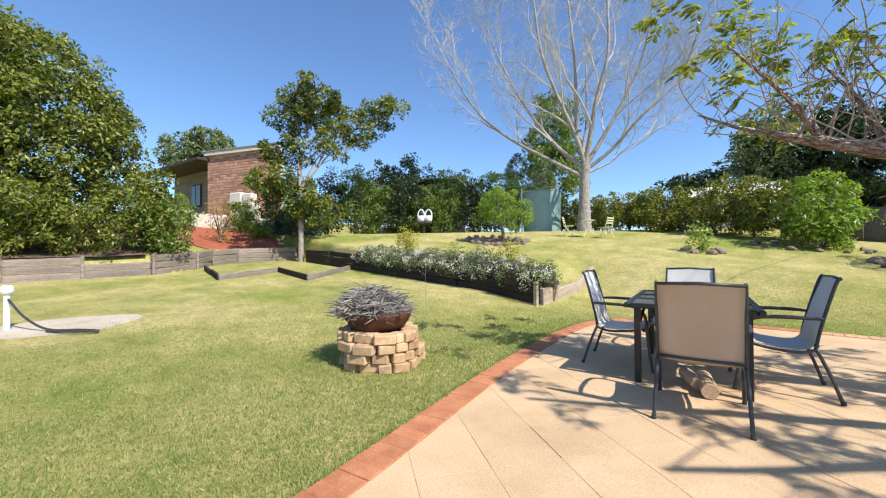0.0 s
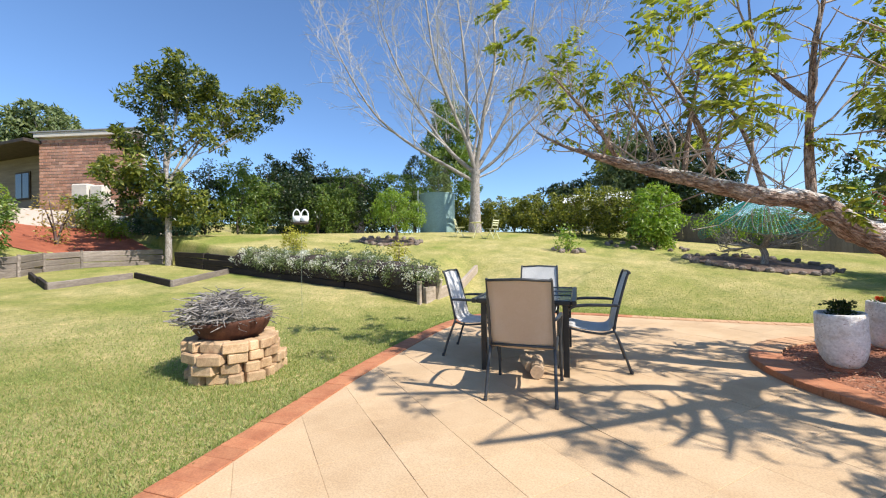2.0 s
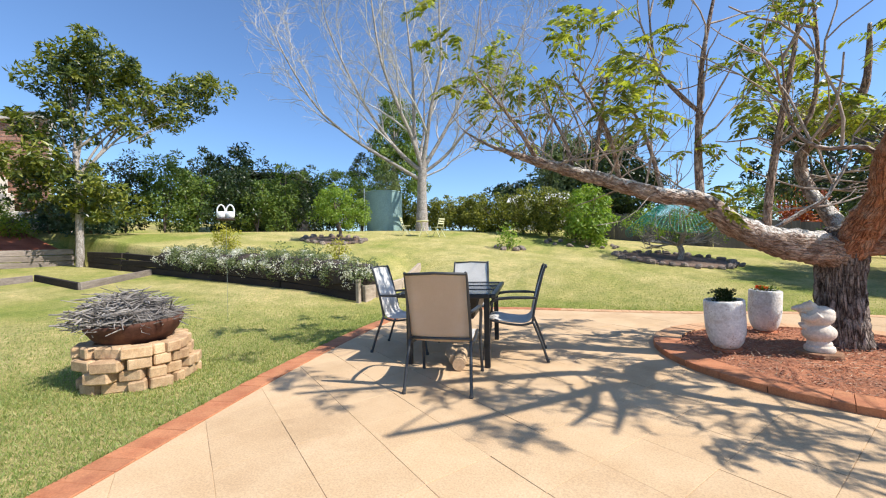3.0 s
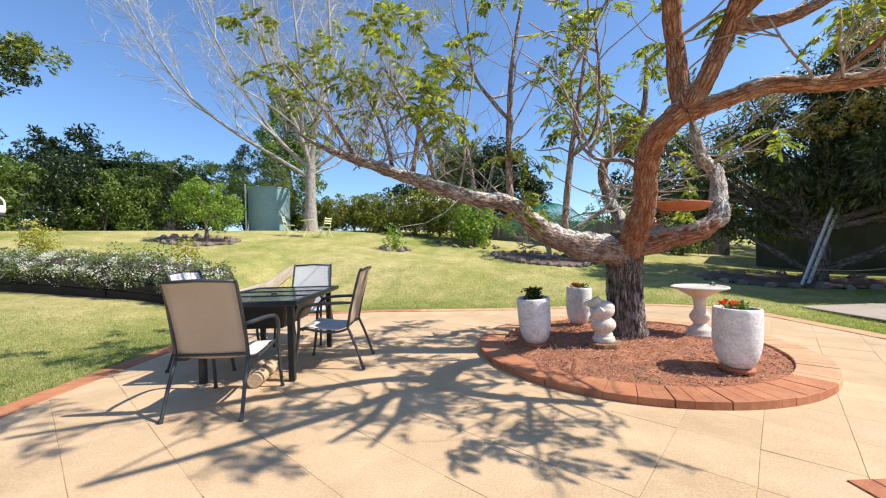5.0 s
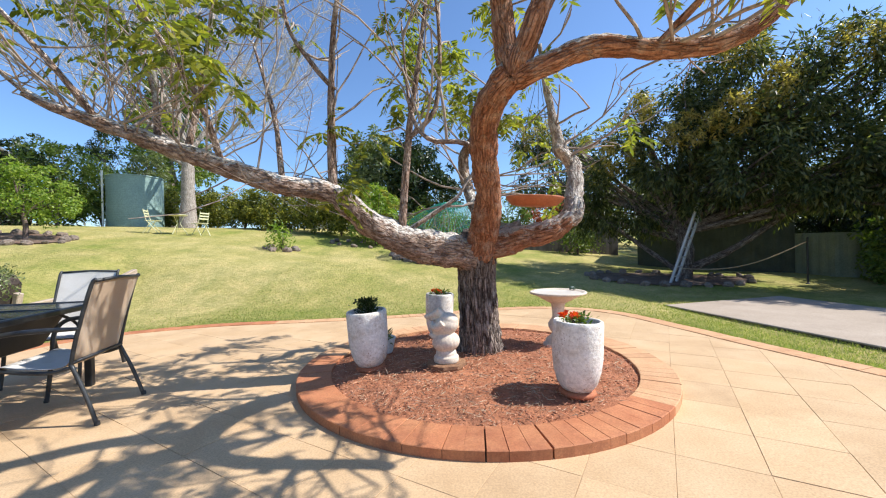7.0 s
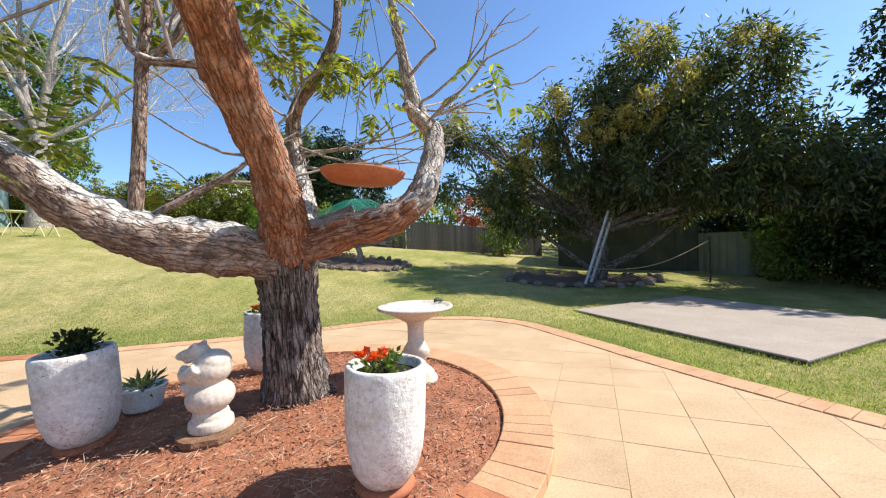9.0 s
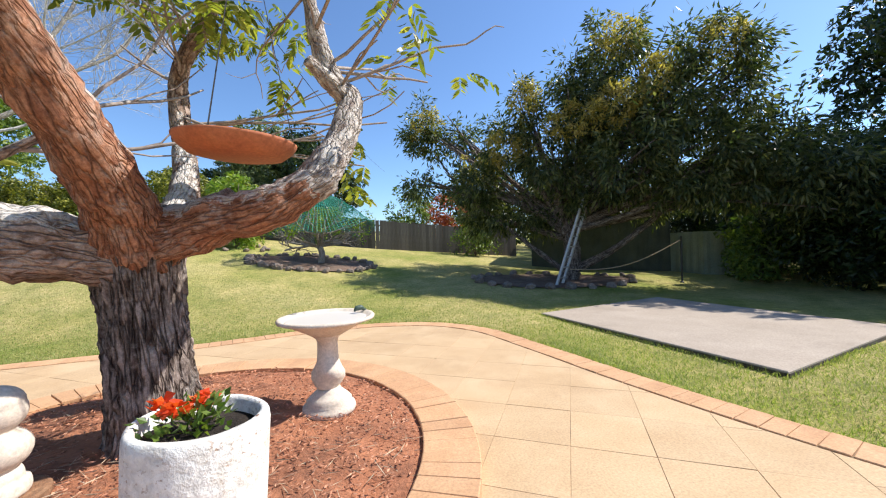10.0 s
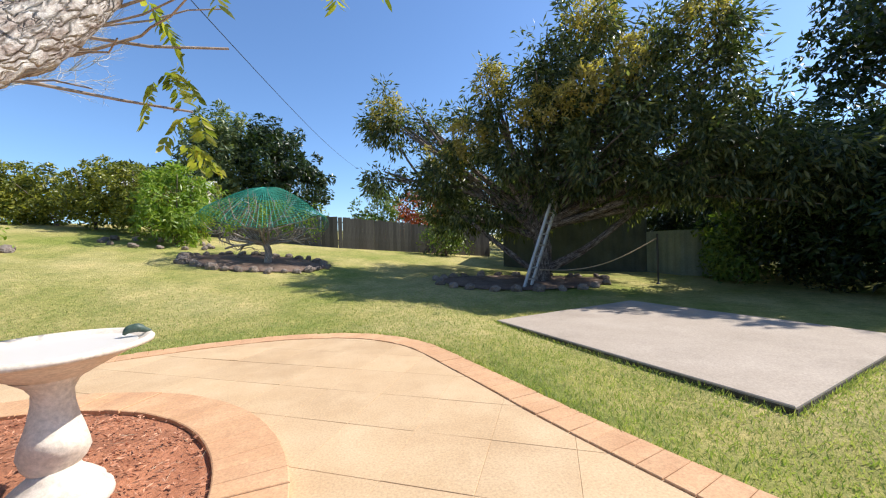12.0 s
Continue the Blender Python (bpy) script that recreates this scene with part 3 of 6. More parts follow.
def build_ring():
    ring = thing("tree_ring", pose(RING_C.x, RING_C.y, 0), "round terracotta brick edging round the tree bed", "garden edging", kind="structure")
    rng = random.Random(3)
    n = 88
    w0, w1 = 2 * math.pi * RING_IN / n * 0.494, 2 * math.pi * RING_R / n * 0.494
    poly = [Vector((RING_IN, -w0, 0)), Vector((RING_R, -w1, 0)), Vector((RING_R, w1, 0)), Vector((RING_IN, w0, 0))]
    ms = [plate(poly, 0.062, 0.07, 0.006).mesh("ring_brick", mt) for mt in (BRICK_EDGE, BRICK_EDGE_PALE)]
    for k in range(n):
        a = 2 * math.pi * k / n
        # the ring's far and right-hand bricks take the paler colour
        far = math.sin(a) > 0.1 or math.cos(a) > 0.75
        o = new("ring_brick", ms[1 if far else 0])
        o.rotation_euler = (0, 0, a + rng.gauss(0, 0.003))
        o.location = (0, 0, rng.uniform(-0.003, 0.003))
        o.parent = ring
    s = Shape()
    R, A = 22, 72
    for i in range(R + 1):
        r = (RING_IN + 0.02) * i / R
        for k in range(A):
            t = 2 * math.pi * k / A
            x, y = r * math.cos(t), r * math.sin(t)
            z = 0.035 + 0.075 * (1 - (r / RING_IN) ** 2) + 0.018 * noise.noise(Vector((x * 4, y * 4, 3))) + 0.012 * noise.noise(Vector((x * 14, y * 14, 1)))
            s.v.append((RING_C.x + x, RING_C.y + y, z))
    s.f = [(i * A + k, i * A + (k + 1) % A, (i + 1) * A + (k + 1) % A, (i + 1) * A + k) for i in range(R) for k in range(A)]
    s.thing("mulch_bed", MULCH, "reddish brown bark mulch round the tree foot", "mulch", "structure", smooth=True)
    g = np.random.default_rng(4)
    chips, straw = Shape(), Shape()
    for sh, count, L, W in ((chips, 6500, 0.028, 0.009), (straw, 1100, 0.085, 0.004)):
        r = (RING_IN - 0.02) * np.sqrt(g.uniform(0, 1, count))
        t = g.uniform(0, 2 * math.pi, count)
        if sh is straw:
            t = g.normal(-1.5, 1.0, count)
        x, y = r * np.cos(t), r * np.sin(t)
        z = 0.049 + 0.075 * (1 - (r / RING_IN) ** 2) + g.uniform(-0.004, 0.014, count)
        d = np.stack([g.normal(size=count), g.normal(size=count), g.normal(0, 0.18, count)], 1)
        sh.leaves(np.stack([x + RING_C.x, y + RING_C.y, z], 1), d, L, W, g, 0.5)
    chips.thing("bark_chips", CHIP, "loose bark chips scattered over the mulch", "mulch", "stuff")
    straw.thing("straw_litter", STRAW, "pale dry stalks lying on the mulch", "litter", "stuff")


build_ring()

# concrete slab in the lawn
SLAB = [Vector(p) for p in ((5.35, 8.68, 0), (6.08, 5.5, 0), (8.95, 6.4, 0), (8.2, 9.55, 0))]
slab = plate(SLAB, -0.065, 0.2, 0.012).thing("concrete_pad", CONCRETE, "flat grey concrete pad set in the lawn", "concrete slab", "structure")

# thin dark sheets added over the pad's four sides
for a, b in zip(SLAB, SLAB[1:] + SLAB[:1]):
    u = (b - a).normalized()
    o = Shape().box(0, 0, 0, (b - a).length - 0.01, 0.01, 0.13).part("side_sheet", DARK_EDGE, slab, "thin dark sheet over the slab side")
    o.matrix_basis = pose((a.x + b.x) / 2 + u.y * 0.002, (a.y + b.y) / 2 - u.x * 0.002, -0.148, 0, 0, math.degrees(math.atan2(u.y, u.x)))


# ---- trees and plants ----
def crown(name, mat, parent, lobes, count, length, width, seed, clump=0.35, shell=0.55, droop=0.2, label="", per=60):
    """Leaves in clumps spread through ellipsoid lobes (x, y, z, rx, ry, rz), with gaps between the clumps."""
    g = np.random.default_rng(seed)
    s = Shape()
    vol = np.array([(l[3] * l[4] * l[5]) ** (2 / 3) for l in lobes])
    share = np.maximum(1, (count * vol / vol.sum()).astype(int))
    for (x, y, z, rx, ry, rz), n in zip(lobes, share):
        k = max(6, n // per)
        u = g.normal(size=(k, 3))
        u /= np.linalg.norm(u, axis=1, keepdims=True)
        rad = shell + (1 - shell) * g.uniform(0, 1, (k, 1)) ** 0.6
        rad *= 1 + (0.16 if shell < 0.9 else 0.05) * g.normal(size=(k, 1))
        cs = np.array([x, y, z]) + u * rad * np.array([rx, ry, rz])
        pick = g.integers(0, k, n)
        size = clump * g.uniform(0.6, 1.35, (k, 1))[pick]
        if droop > 0.6:
            off = g.normal(size=(n, 3)) * size * 0.55
            d = u[pick] * 0.7 + off / clump + g.normal(size=(n, 3)) * 0.7
            face = None
        else:
            # leaves lie on the outside of each clump, turned outwards and up
            w = g.normal(size=(n, 3)) + u[pick] * 0.8 + np.array([0, 0, 0.4])
            w /= np.maximum(np.linalg.norm(w, axis=1, keepdims=True), 1e-6)
            off = w * size * np.where(g.uniform(size=(n, 1)) < 0.75, g.uniform(0.7, 1.05, (n, 1)), g.uniform(0.0, 0.8, (n, 1)))
            t = g.normal(size=(n, 3))
            d = t - w * (t * w).sum(1, keepdims=True) + w * 0.45
            face = w + g.normal(size=(n, 3)) * 0.4
        d[:, 2] -= droop
        s.leaves(cs[pick] + off, d, length, width, g, face=face)
    return s.part(name, mat, parent, label)


def limbs(name, mat, parent, branches, sides=9, rough=0.12, label="", steps=4):
    s = Shape()
    for pts, r in branches:
        p = smooth_path(pts, 12 if sides > 11 else steps)
        s.tube(p, lerp_list(r, len(p)), sides, True, rough)
    return s.part(name, mat, parent, label, smooth=True)


def grow(rng, start, direction, length, r, depth, out, tips, spread=0.5, lift=0.15, kids=(2, 4), ratio=0.62):
    """Twigs that fork from a start, gathered in out as (points, radii); their ends in tips."""
    p, d, pts = Vector(start), Vector(direction).normalized(), [Vector(start)]
    steps = 4
    for _ in range(steps):
        d = (d + Vector((rng.gauss(0, 1), rng.gauss(0, 1), rng.gauss(0, 1))) * 0.19 + Vector((0, 0, lift * 0.25))).normalized()
        p = p + d * (length / steps)
        pts.append(p.copy())
    out.append((pts, [r, r * 0.55]))
    if depth == 0:
        tips.append((p, d))
        return
    for _ in range(rng.randint(*kids)):
        i = rng.randint(1, steps)
        nd = (d + Vector((rng.gauss(0, 1), rng.gauss(0, 1), rng.gauss(0, 0.7))) * spread + Vector((0, 0, lift))).normalized()
        grow(rng, pts[i], nd, length * ratio * rng.uniform(0.7, 1.2), r * 0.55, depth - 1, out, tips, spread, lift, kids, ratio)
    tips.append((p, d))


def twig_mesh(name, mat, parent, twigs, sides=4, label=""):
    s = Shape()
    for pts, r in twigs:
        s.tube(pts, lerp_list(r, len(pts)), sides, False)
    return s.part(name, mat, parent, label, smooth=True)


def pinnate(s, tip, d, g, n=9, length=0.30, leaf=0.085, width=0.03):
    """One drooping compound leaf: a curved stalk with paired leaflets."""
    p, d = np.array(tip), np.array(d)
    side = np.cross(d, [0, 0, 1.0]) + g.normal(size=3) * 0.2
    side /= max(np.linalg.norm(side), 1e-6)
    cs, ds = [], []
    step = length / n
    for i in range(n):
        d = d + np.array([0, 0, -0.1])
        d /= np.linalg.norm(d)
        p = p + d * step
        if i > 1:
            for sg in (-1, 1):
                cs.append(p)
                ds.append(side * sg + d * 0.55 + np.array([0, 0, -0.35]))
    s.blades(cs, ds, leaf, width, g, 0.12)


def shade_tree():
    """The old tree in the ring: fissured trunk, low limbs, whippy shoots and tufts of compound leaves."""
    T = thing("shade_tree", pose(0, 0, 0), "old spreading tree with low limbs and sparse feathery leaves", "tree")
    s = Shape()
    pts = smooth_path([(1.63, 5.14, -0.02), (1.62, 5.13, 0.12), (1.61, 5.1, 0.45), (1.60, 5.07, 0.8), (1.6, 5.03, 1.08), (1.61, 4.98, 1.3)], 14)
    radii = lerp_list([0.33, 0.22, 0.178, 0.166, 0.18, 0.13], len(pts))
    sides = 110
    s.tube(pts, radii, sides)
    out = []
    for (x, y, z) in s.v:
        a = math.atan2(y - 5.08, x - 1.61)
        tw = a + 0.25 * noise.noise(Vector((a, z * 2.2, 4)))
        c, w = math.cos(tw), math.sin(tw)
        f = noise.noise(Vector((c * 3.2, w * 3.2, z * 0.9))) * 0.10
        ridge = 1 - abs(noise.noise(Vector((c * 7.5, w * 7.5, z * 1.5)))) * 2
        fine = 1 - abs(noise.noise(Vector((c * 17, w * 17, z * 4.5)))) * 2
        f += 0.15 * ridge ** 2 * (1 if ridge > 0 else 0) + 0.06 * fine + 0.03 * noise.noise(Vector((x * 30, y * 30, z * 30))) - 0.06
        f += 0.5 * max(0, 0.22 - z) * math.sin(a * 6 + 1)
        out.append((1.61 + (x - 1.61) * (1 + f), 5.08 + (y - 5.08) * (1 + f), z))
    s.v = out
    s.part("trunk", BARK, T, "deeply fissured grey-brown trunk", smooth=True)

    left = [(1.58, 5.02, 1.05), (1.3, 4.82, 1.12), (0.98, 4.7, 1.2), (0.66, 4.61, 1.36), (0.37, 4.5, 1.62), (0.03, 4.3, 1.67), (-0.36, 4.15, 1.8), (-0.8, 4.07, 1.97), (-1.16, 3.98, 2.11), (-1.36, 3.88, 2.18), (-1.52, 3.8, 2.26)]
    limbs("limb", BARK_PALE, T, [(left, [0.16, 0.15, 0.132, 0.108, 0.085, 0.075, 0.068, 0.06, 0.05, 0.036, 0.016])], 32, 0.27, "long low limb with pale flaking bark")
    fan = [((-0.8, 4.07, 1.97), (-0.92, 4.2, 2.4), (-1.2, 4.35, 2.95)), ((-1.16, 3.98, 2.11), (-1.35, 3.8, 2.5), (-1.7, 3.6, 3.0)), ((-0.36, 4.15, 1.8), (-0.45, 4.0, 2.3), (-0.75, 3.8, 2.9)),
           ((-1.36, 3.88, 2.18), (-1.7, 3.95, 2.36), (-2.05, 4.05, 2.6)), ((0.03, 4.3, 1.67), (-0.1, 4.45, 2.3), (-0.35, 4.6, 3.0)), ((-0.6, 4.1, 1.9), (-0.55, 4.2, 2.4), (-0.45, 4.2, 3.0))]
    for one in fan:
        limbs("limb", BARK_PALE, T, [(one, [0.026, 0.02, 0.008])], 9, 0.2)
    upr = [(1.61, 5.02, 1.05), (1.66, 4.78, 1.31), (1.68, 4.5, 1.55), (1.635, 4.31, 1.78), (1.62, 4.08, 1.99), (1.67, 3.82, 2.12), (1.77, 3.66, 2.2)]
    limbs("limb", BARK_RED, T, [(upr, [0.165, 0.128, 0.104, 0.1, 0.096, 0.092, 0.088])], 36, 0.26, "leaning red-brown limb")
    ul = [(1.78, 3.68, 2.16), (1.74, 3.72, 2.42), (1.69, 3.66, 2.75), (1.5, 3.25, 3.25), (1.2, 2.75, 3.7), (0.9, 2.3, 4.1)]
    um = [(1.79, 3.66, 2.18), (1.87, 3.52, 2.4), (1.97, 3.46, 2.68), (2.02, 3.05, 3.1), (1.9, 2.5, 3.45), (1.7, 2.0, 3.75)]
    rr = [(1.8, 3.66, 2.16), (2.0, 3.5, 2.19), (2.21, 3.45, 2.23), (2.5, 3.43, 2.19), (2.81, 3.43, 2.2), (3.05, 3.42, 2.3), (3.25, 3.42, 2.5), (3.5, 3.45, 2.85)]
    over = [(1.97, 3.46, 2.68), (2.3, 3.0, 2.95), (2.5, 2.6, 3.2)]
    side = [(2.5, 3.43, 2.19), (2.72, 3.05, 2.42), (2.92, 2.6, 2.58)]
    um2 = [(1.97, 3.48, 2.68), (2.35, 3.55, 2.72), (2.8, 3.7, 2.95), (3.3, 3.8, 3.3)]
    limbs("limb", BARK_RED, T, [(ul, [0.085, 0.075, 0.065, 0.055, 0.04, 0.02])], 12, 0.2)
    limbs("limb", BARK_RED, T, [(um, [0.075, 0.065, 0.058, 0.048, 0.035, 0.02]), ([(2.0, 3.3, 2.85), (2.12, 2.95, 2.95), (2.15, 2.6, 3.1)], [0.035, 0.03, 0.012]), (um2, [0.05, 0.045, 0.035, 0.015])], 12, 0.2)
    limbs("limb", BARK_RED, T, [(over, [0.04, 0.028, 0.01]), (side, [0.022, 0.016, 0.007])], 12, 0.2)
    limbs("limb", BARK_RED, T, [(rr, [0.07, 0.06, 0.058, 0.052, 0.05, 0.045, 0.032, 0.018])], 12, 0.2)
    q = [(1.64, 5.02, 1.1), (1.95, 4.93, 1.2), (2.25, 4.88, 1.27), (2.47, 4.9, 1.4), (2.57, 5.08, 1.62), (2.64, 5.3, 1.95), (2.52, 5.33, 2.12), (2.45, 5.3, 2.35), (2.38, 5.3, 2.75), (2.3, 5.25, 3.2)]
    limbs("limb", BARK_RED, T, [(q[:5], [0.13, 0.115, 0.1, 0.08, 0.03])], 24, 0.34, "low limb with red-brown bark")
    limbs("limb", BARK_WHITE, T, [(q[2:], [0.075, 0.092, 0.082, 0.07, 0.07, 0.05, 0.035, 0.02]), ([(2.6, 5.3, 1.98), (2.5, 5.2, 2.06), (2.42, 5.12, 2.12)], [0.05, 0.045, 0.03])], 24, 0.34, "upturned limb with pale peeling bark")
    k = [(1.68, 5.15, 1.2), (1.66, 5.4, 1.45), (1.55, 5.62, 1.78), (1.5, 5.68, 2.12), (1.58, 5.6, 2.3), (1.78, 5.46, 2.5), (1.93, 5.36, 2.8), (1.95, 5.3, 3.4)]
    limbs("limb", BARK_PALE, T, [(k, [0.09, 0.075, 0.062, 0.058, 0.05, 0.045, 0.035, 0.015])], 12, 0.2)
    limbs("sawn_stub", BARK_WHITE, T, [([(1.72, 5.12, 1.2), (1.88, 5.08, 1.27), (2.04, 5.04, 1.34)], [0.09, 0.07, 0.06])], 12, 0.2, "pale sawn branch stub")
    shoots = [([(0.37, 4.5, 1.62), (0.36, 4.52, 2.1), (0.38, 4.5, 2.6), (0.42, 4.5, 3.1), (0.55, 4.5, 3.8)], [0.05, 0.045, 0.035, 0.028, 0.012]),
              ([(0.92, 4.66, 1.25), (0.96, 4.66, 1.7), (1.02, 4.62, 2.2), (1.12, 4.6, 2.8), (1.22, 4.6, 3.5)], [0.048, 0.044, 0.036, 0.028, 0.012]),
              ([(0.95, 4.67, 1.28), (1.2, 4.75, 1.45), (1.42, 4.8, 1.6), (1.5, 4.9, 1.75)], [0.03, 0.026, 0.02, 0.008]),
              ([(0.4, 4.5, 2.5), (0.2, 4.5, 2.75), (0.0, 4.5, 3.1), (-0.05, 4.5, 3.7)], [0.03, 0.026, 0.02, 0.008]),
              ([(1.0, 4.62, 2.1), (1.25, 4.6, 2.35), (1.3, 4.55, 2.9), (1.25, 4.5, 3.5)], [0.03, 0.026, 0.02, 0.008]),
              ([(1.68, 4.38, 1.75), (1.5, 4.3, 1.95), (1.2, 4.3, 2.0), (1.05, 4.4, 2.3), (1.0, 4.4, 3.0)], [0.028, 0.026, 0.022, 0.018, 0.006])]
    for pts_, r_ in shoots:
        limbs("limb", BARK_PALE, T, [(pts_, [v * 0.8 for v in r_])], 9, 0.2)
    rng = random.Random(21)
    g = np.random.default_rng(22)
    twigs, tips = [], []

    def sprout(path, lo, hi, count, length, up, r=0.011, depth=2):
        p = smooth_path(path, 6)
        for _ in range(count):
            t = rng.uniform(lo, hi) * (len(p) - 1)
            i = int(t)
            a = p[i].lerp(p[min(i + 1, len(p) - 1)], t - i)
            d = Vector((rng.gauss(0, 0.55), rng.gauss(0, 0.55), up + rng.gauss(0, 0.25)))
            grow(rng, a, d, length * rng.uniform(0.6, 1.3), r * rng.uniform(0.8, 1.3), depth, twigs, tips, 0.55, 0.18, (1, 3), 0.62)

    for one in fan:
        sprout(one, 0.3, 1.0, 4, 0.5, 0.35, 0.006, 1)
    sprout(left, 0.40, 0.84, 13, 1.15, 1.0, 0.010, 2)
    sprout(left, 0.5, 0.9, 14, 0.9, 0.25, 0.007)
    sprout(left, 0.45, 1.0, 16, 0.8, 0.5, 0.006, 2)
    sprout(ul, 0.35, 1.0, 9, 0.8, 0.5)
    sprout(over, 0.4, 1.0, 4, 0.6, 0.35, 0.008, 1)
    sprout(side, 0.4, 1.0, 4, 0.4, 0.2, 0.006, 1)
    sprout(um, 0.4, 1.0, 7, 0.8, 0.4)
    sprout(rr, 0.35, 1.0, 13, 0.75, 0.15)
    sprout(um2, 0.3, 1.0, 8, 0.7, 0.3)
    sprout(q, 0.62, 1.0, 6, 0.7, 0.3)
    sprout(k, 0.45, 1.0, 6, 0.75, 0.4)
    for pts_, r_ in shoots:
        sprout(pts_, 0.3, 1.0, 6, 0.8, 0.6, 0.011, 1)
    for end in ((2.7, 5.95, 1.72), (2.4, 5.75, 1.6), (2.78, 6.2, 2.1), (2.6, 5.8, 1.85), (3.02, 6.25, 2.4), (2.55, 6.1, 1.6), (3.4, 5.6, 2.3), (3.1, 4.9, 2.35), (3.2, 5.4, 2.1)):
        e = Vector(end)
        a = Vector((1.56, 5.62, rng.uniform(1.75, 1.95))) if e.x < 2.9 and e.z < 2.2 else Vector((2.56, 5.32, rng.uniform(2.0, 2.2)))
        grow(rng, a, e - a, (e - a).length, 0.011, 1, twigs, tips, 0.4, 0.05, (1, 3), 0.5)
        tips.append((e, (e - a).normalized()))
    # keep clear of the walked line
    keep = [(t_, d_) for t_, d_ in tips if t_.z > 1.35 and not (t_.x > 2.95 and 2.2 < t_.y < 5.2 and t_.z < 2.9)]
    twigs = [w for w in twigs if min(p.z for p in w[0]) > 1.25]
    twig_mesh("twig_crown", TWIG_BROWN, T, twigs)["kind"] = "stuff"
    s = Shape()
    for tip, d in keep:
        if rng.random() < (0.885 if tip.x < 0.4 else 0.9 if tip.x > 2.3 and tip.y > 4.6 else 0.83 if tip.y < 3.2 and tip.z > 2.9 else 0.76):
            continue
        fronds = rng.randint(4, 8)
        for _ in range(min(fronds, 3) if tip.x > 2.3 and tip.y > 4.6 else fronds):
            dd = np.array(d) * 0.5 + g.normal(size=3) * np.array([0.7, 0.7, 0.35]) + np.array([0, 0, 0.15])
            pinnate(s, tip, dd / np.linalg.norm(dd), g, 11, 0.27 * g.uniform(0.7, 1.2), 0.076, 0.024)
    s.part("foliage", LEAF_TREE, T, "tufts of yellow-green feathery leaves")


def plain_tree(name, label, x, y, height, trunk_r, lobes, leaf, count, length, width, seed, bark=BARK_GREY, clump=0.4, shell=0.5, fork=0.45, extra=(), droop=0.2, group="", category="tree", per=60):
    """Tapered trunk, limbs that reach into each lobe of the crown, and clumped leaves. Lobes are relative to the foot."""
    z0 = ground_z(x, y)
    T = thing(name, pose(x, y, z0), label, category, group)
    rng = random.Random(seed)
    top = Vector((rng.uniform(-0.1, 0.1) * height * 0.3, rng.uniform(-0.1, 0.1) * height * 0.3, height * fork))
    limbs("trunk", bark, T, [([(0, 0, -0.1), top * 0.5 + Vector((rng.gauss(0, 0.04) * height, 0, 0)) * 0.3, top], [trunk_r * 1.25, trunk_r, trunk_r * 0.75])], 12, 0.15)
    br = []
    for (lx, ly, lz, rx, ry, rz) in lobes:
        e = Vector((lx, ly, lz + rz * 0.3))
        a = top * rng.uniform(0.7, 1.0)
        br.append(([a, a.lerp(e, 0.5) + Vector((0, 0, 0.06 * height * rng.uniform(-0.5, 1))), e], [trunk_r * 0.5, trunk_r * 0.3, trunk_r * 0.08]))
        for _ in range(3):
            w = Vector((lx + rng.gauss(0, 0.5) * rx, ly + rng.gauss(0, 0.5) * ry, lz + rng.gauss(0.2, 0.4) * rz))
            br.append(([a.lerp(e, 0.5), a.lerp(e, 0.5).lerp(w, 0.5) + Vector((0, 0, 0.05)), w], [trunk_r * 0.22, trunk_r * 0.15, trunk_r * 0.05]))
    for one in br[::4]:
        limbs("limb", bark, T, [one], 7, 0.1)
    limbs("branch_growth", bark, T, [w for i, w in enumerate(br) if i % 4], 5, 0.1)["kind"] = "stuff"
    crown("crown", leaf, T, lobes, count, length, width, seed, clump, shell, droop, "", per)
    # further leaf sets, each with its own colour and lobes
    for i, (mat, lb, n) in enumerate(extra):
        crown("second_foliage", mat, T, lb, n, length * 0.72, width * 0.8, seed + 50 + i, clump * 0.55, 0.75, droop * 0.3, "", max(14, per // 3))
    return T


def bush(name, label, x, y, rx, ry, h, leaf, count, length, width, seed, group="", clump=0.25, category="bush", stem=0.03, droop=0.1, base=0.12):
    z0 = ground_z(x, y)
    T = thing(name, pose(x, y, z0), label, category, group)
    rng = random.Random(seed)
    br = []
    for _ in range(5):
        e = Vector((rng.uniform(-0.6, 0.6) * rx, rng.uniform(-0.6, 0.6) * ry, h * rng.uniform(0.6, 0.9)))
        br.append(([(0, 0, -0.05), (e.x * 0.3, e.y * 0.3, h * 0.3), e], [stem, stem * 0.7, stem * 0.25]))
    for one in br:
        limbs("stem", TWIG_DARK, T, [one], 5, 0.1)
    lobes = []
    for i in range(5):
        a = rng.uniform(0, 6.28)
        lobes.append((math.cos(a) * rx * 0.42, math.sin(a) * ry * 0.42, h * rng.uniform(0.42, 0.62), rx * 0.62, ry * 0.62, h * 0.38))
    for i in range(4):
        a = rng.uniform(0, 6.28)
        lobes.append((math.cos(a) * rx * 0.5, math.sin(a) * ry * 0.5, h * rng.uniform(0.18, 0.3), rx * 0.5, ry * 0.5, h * 0.2))
    lobes.append((0, 0, h * (0.5 + base), rx * 0.75, ry * 0.75, h * (0.5 - base)))
    crown("foliage", leaf, T, lobes, count, length, width, seed, clump, 0.45, droop)
    return T


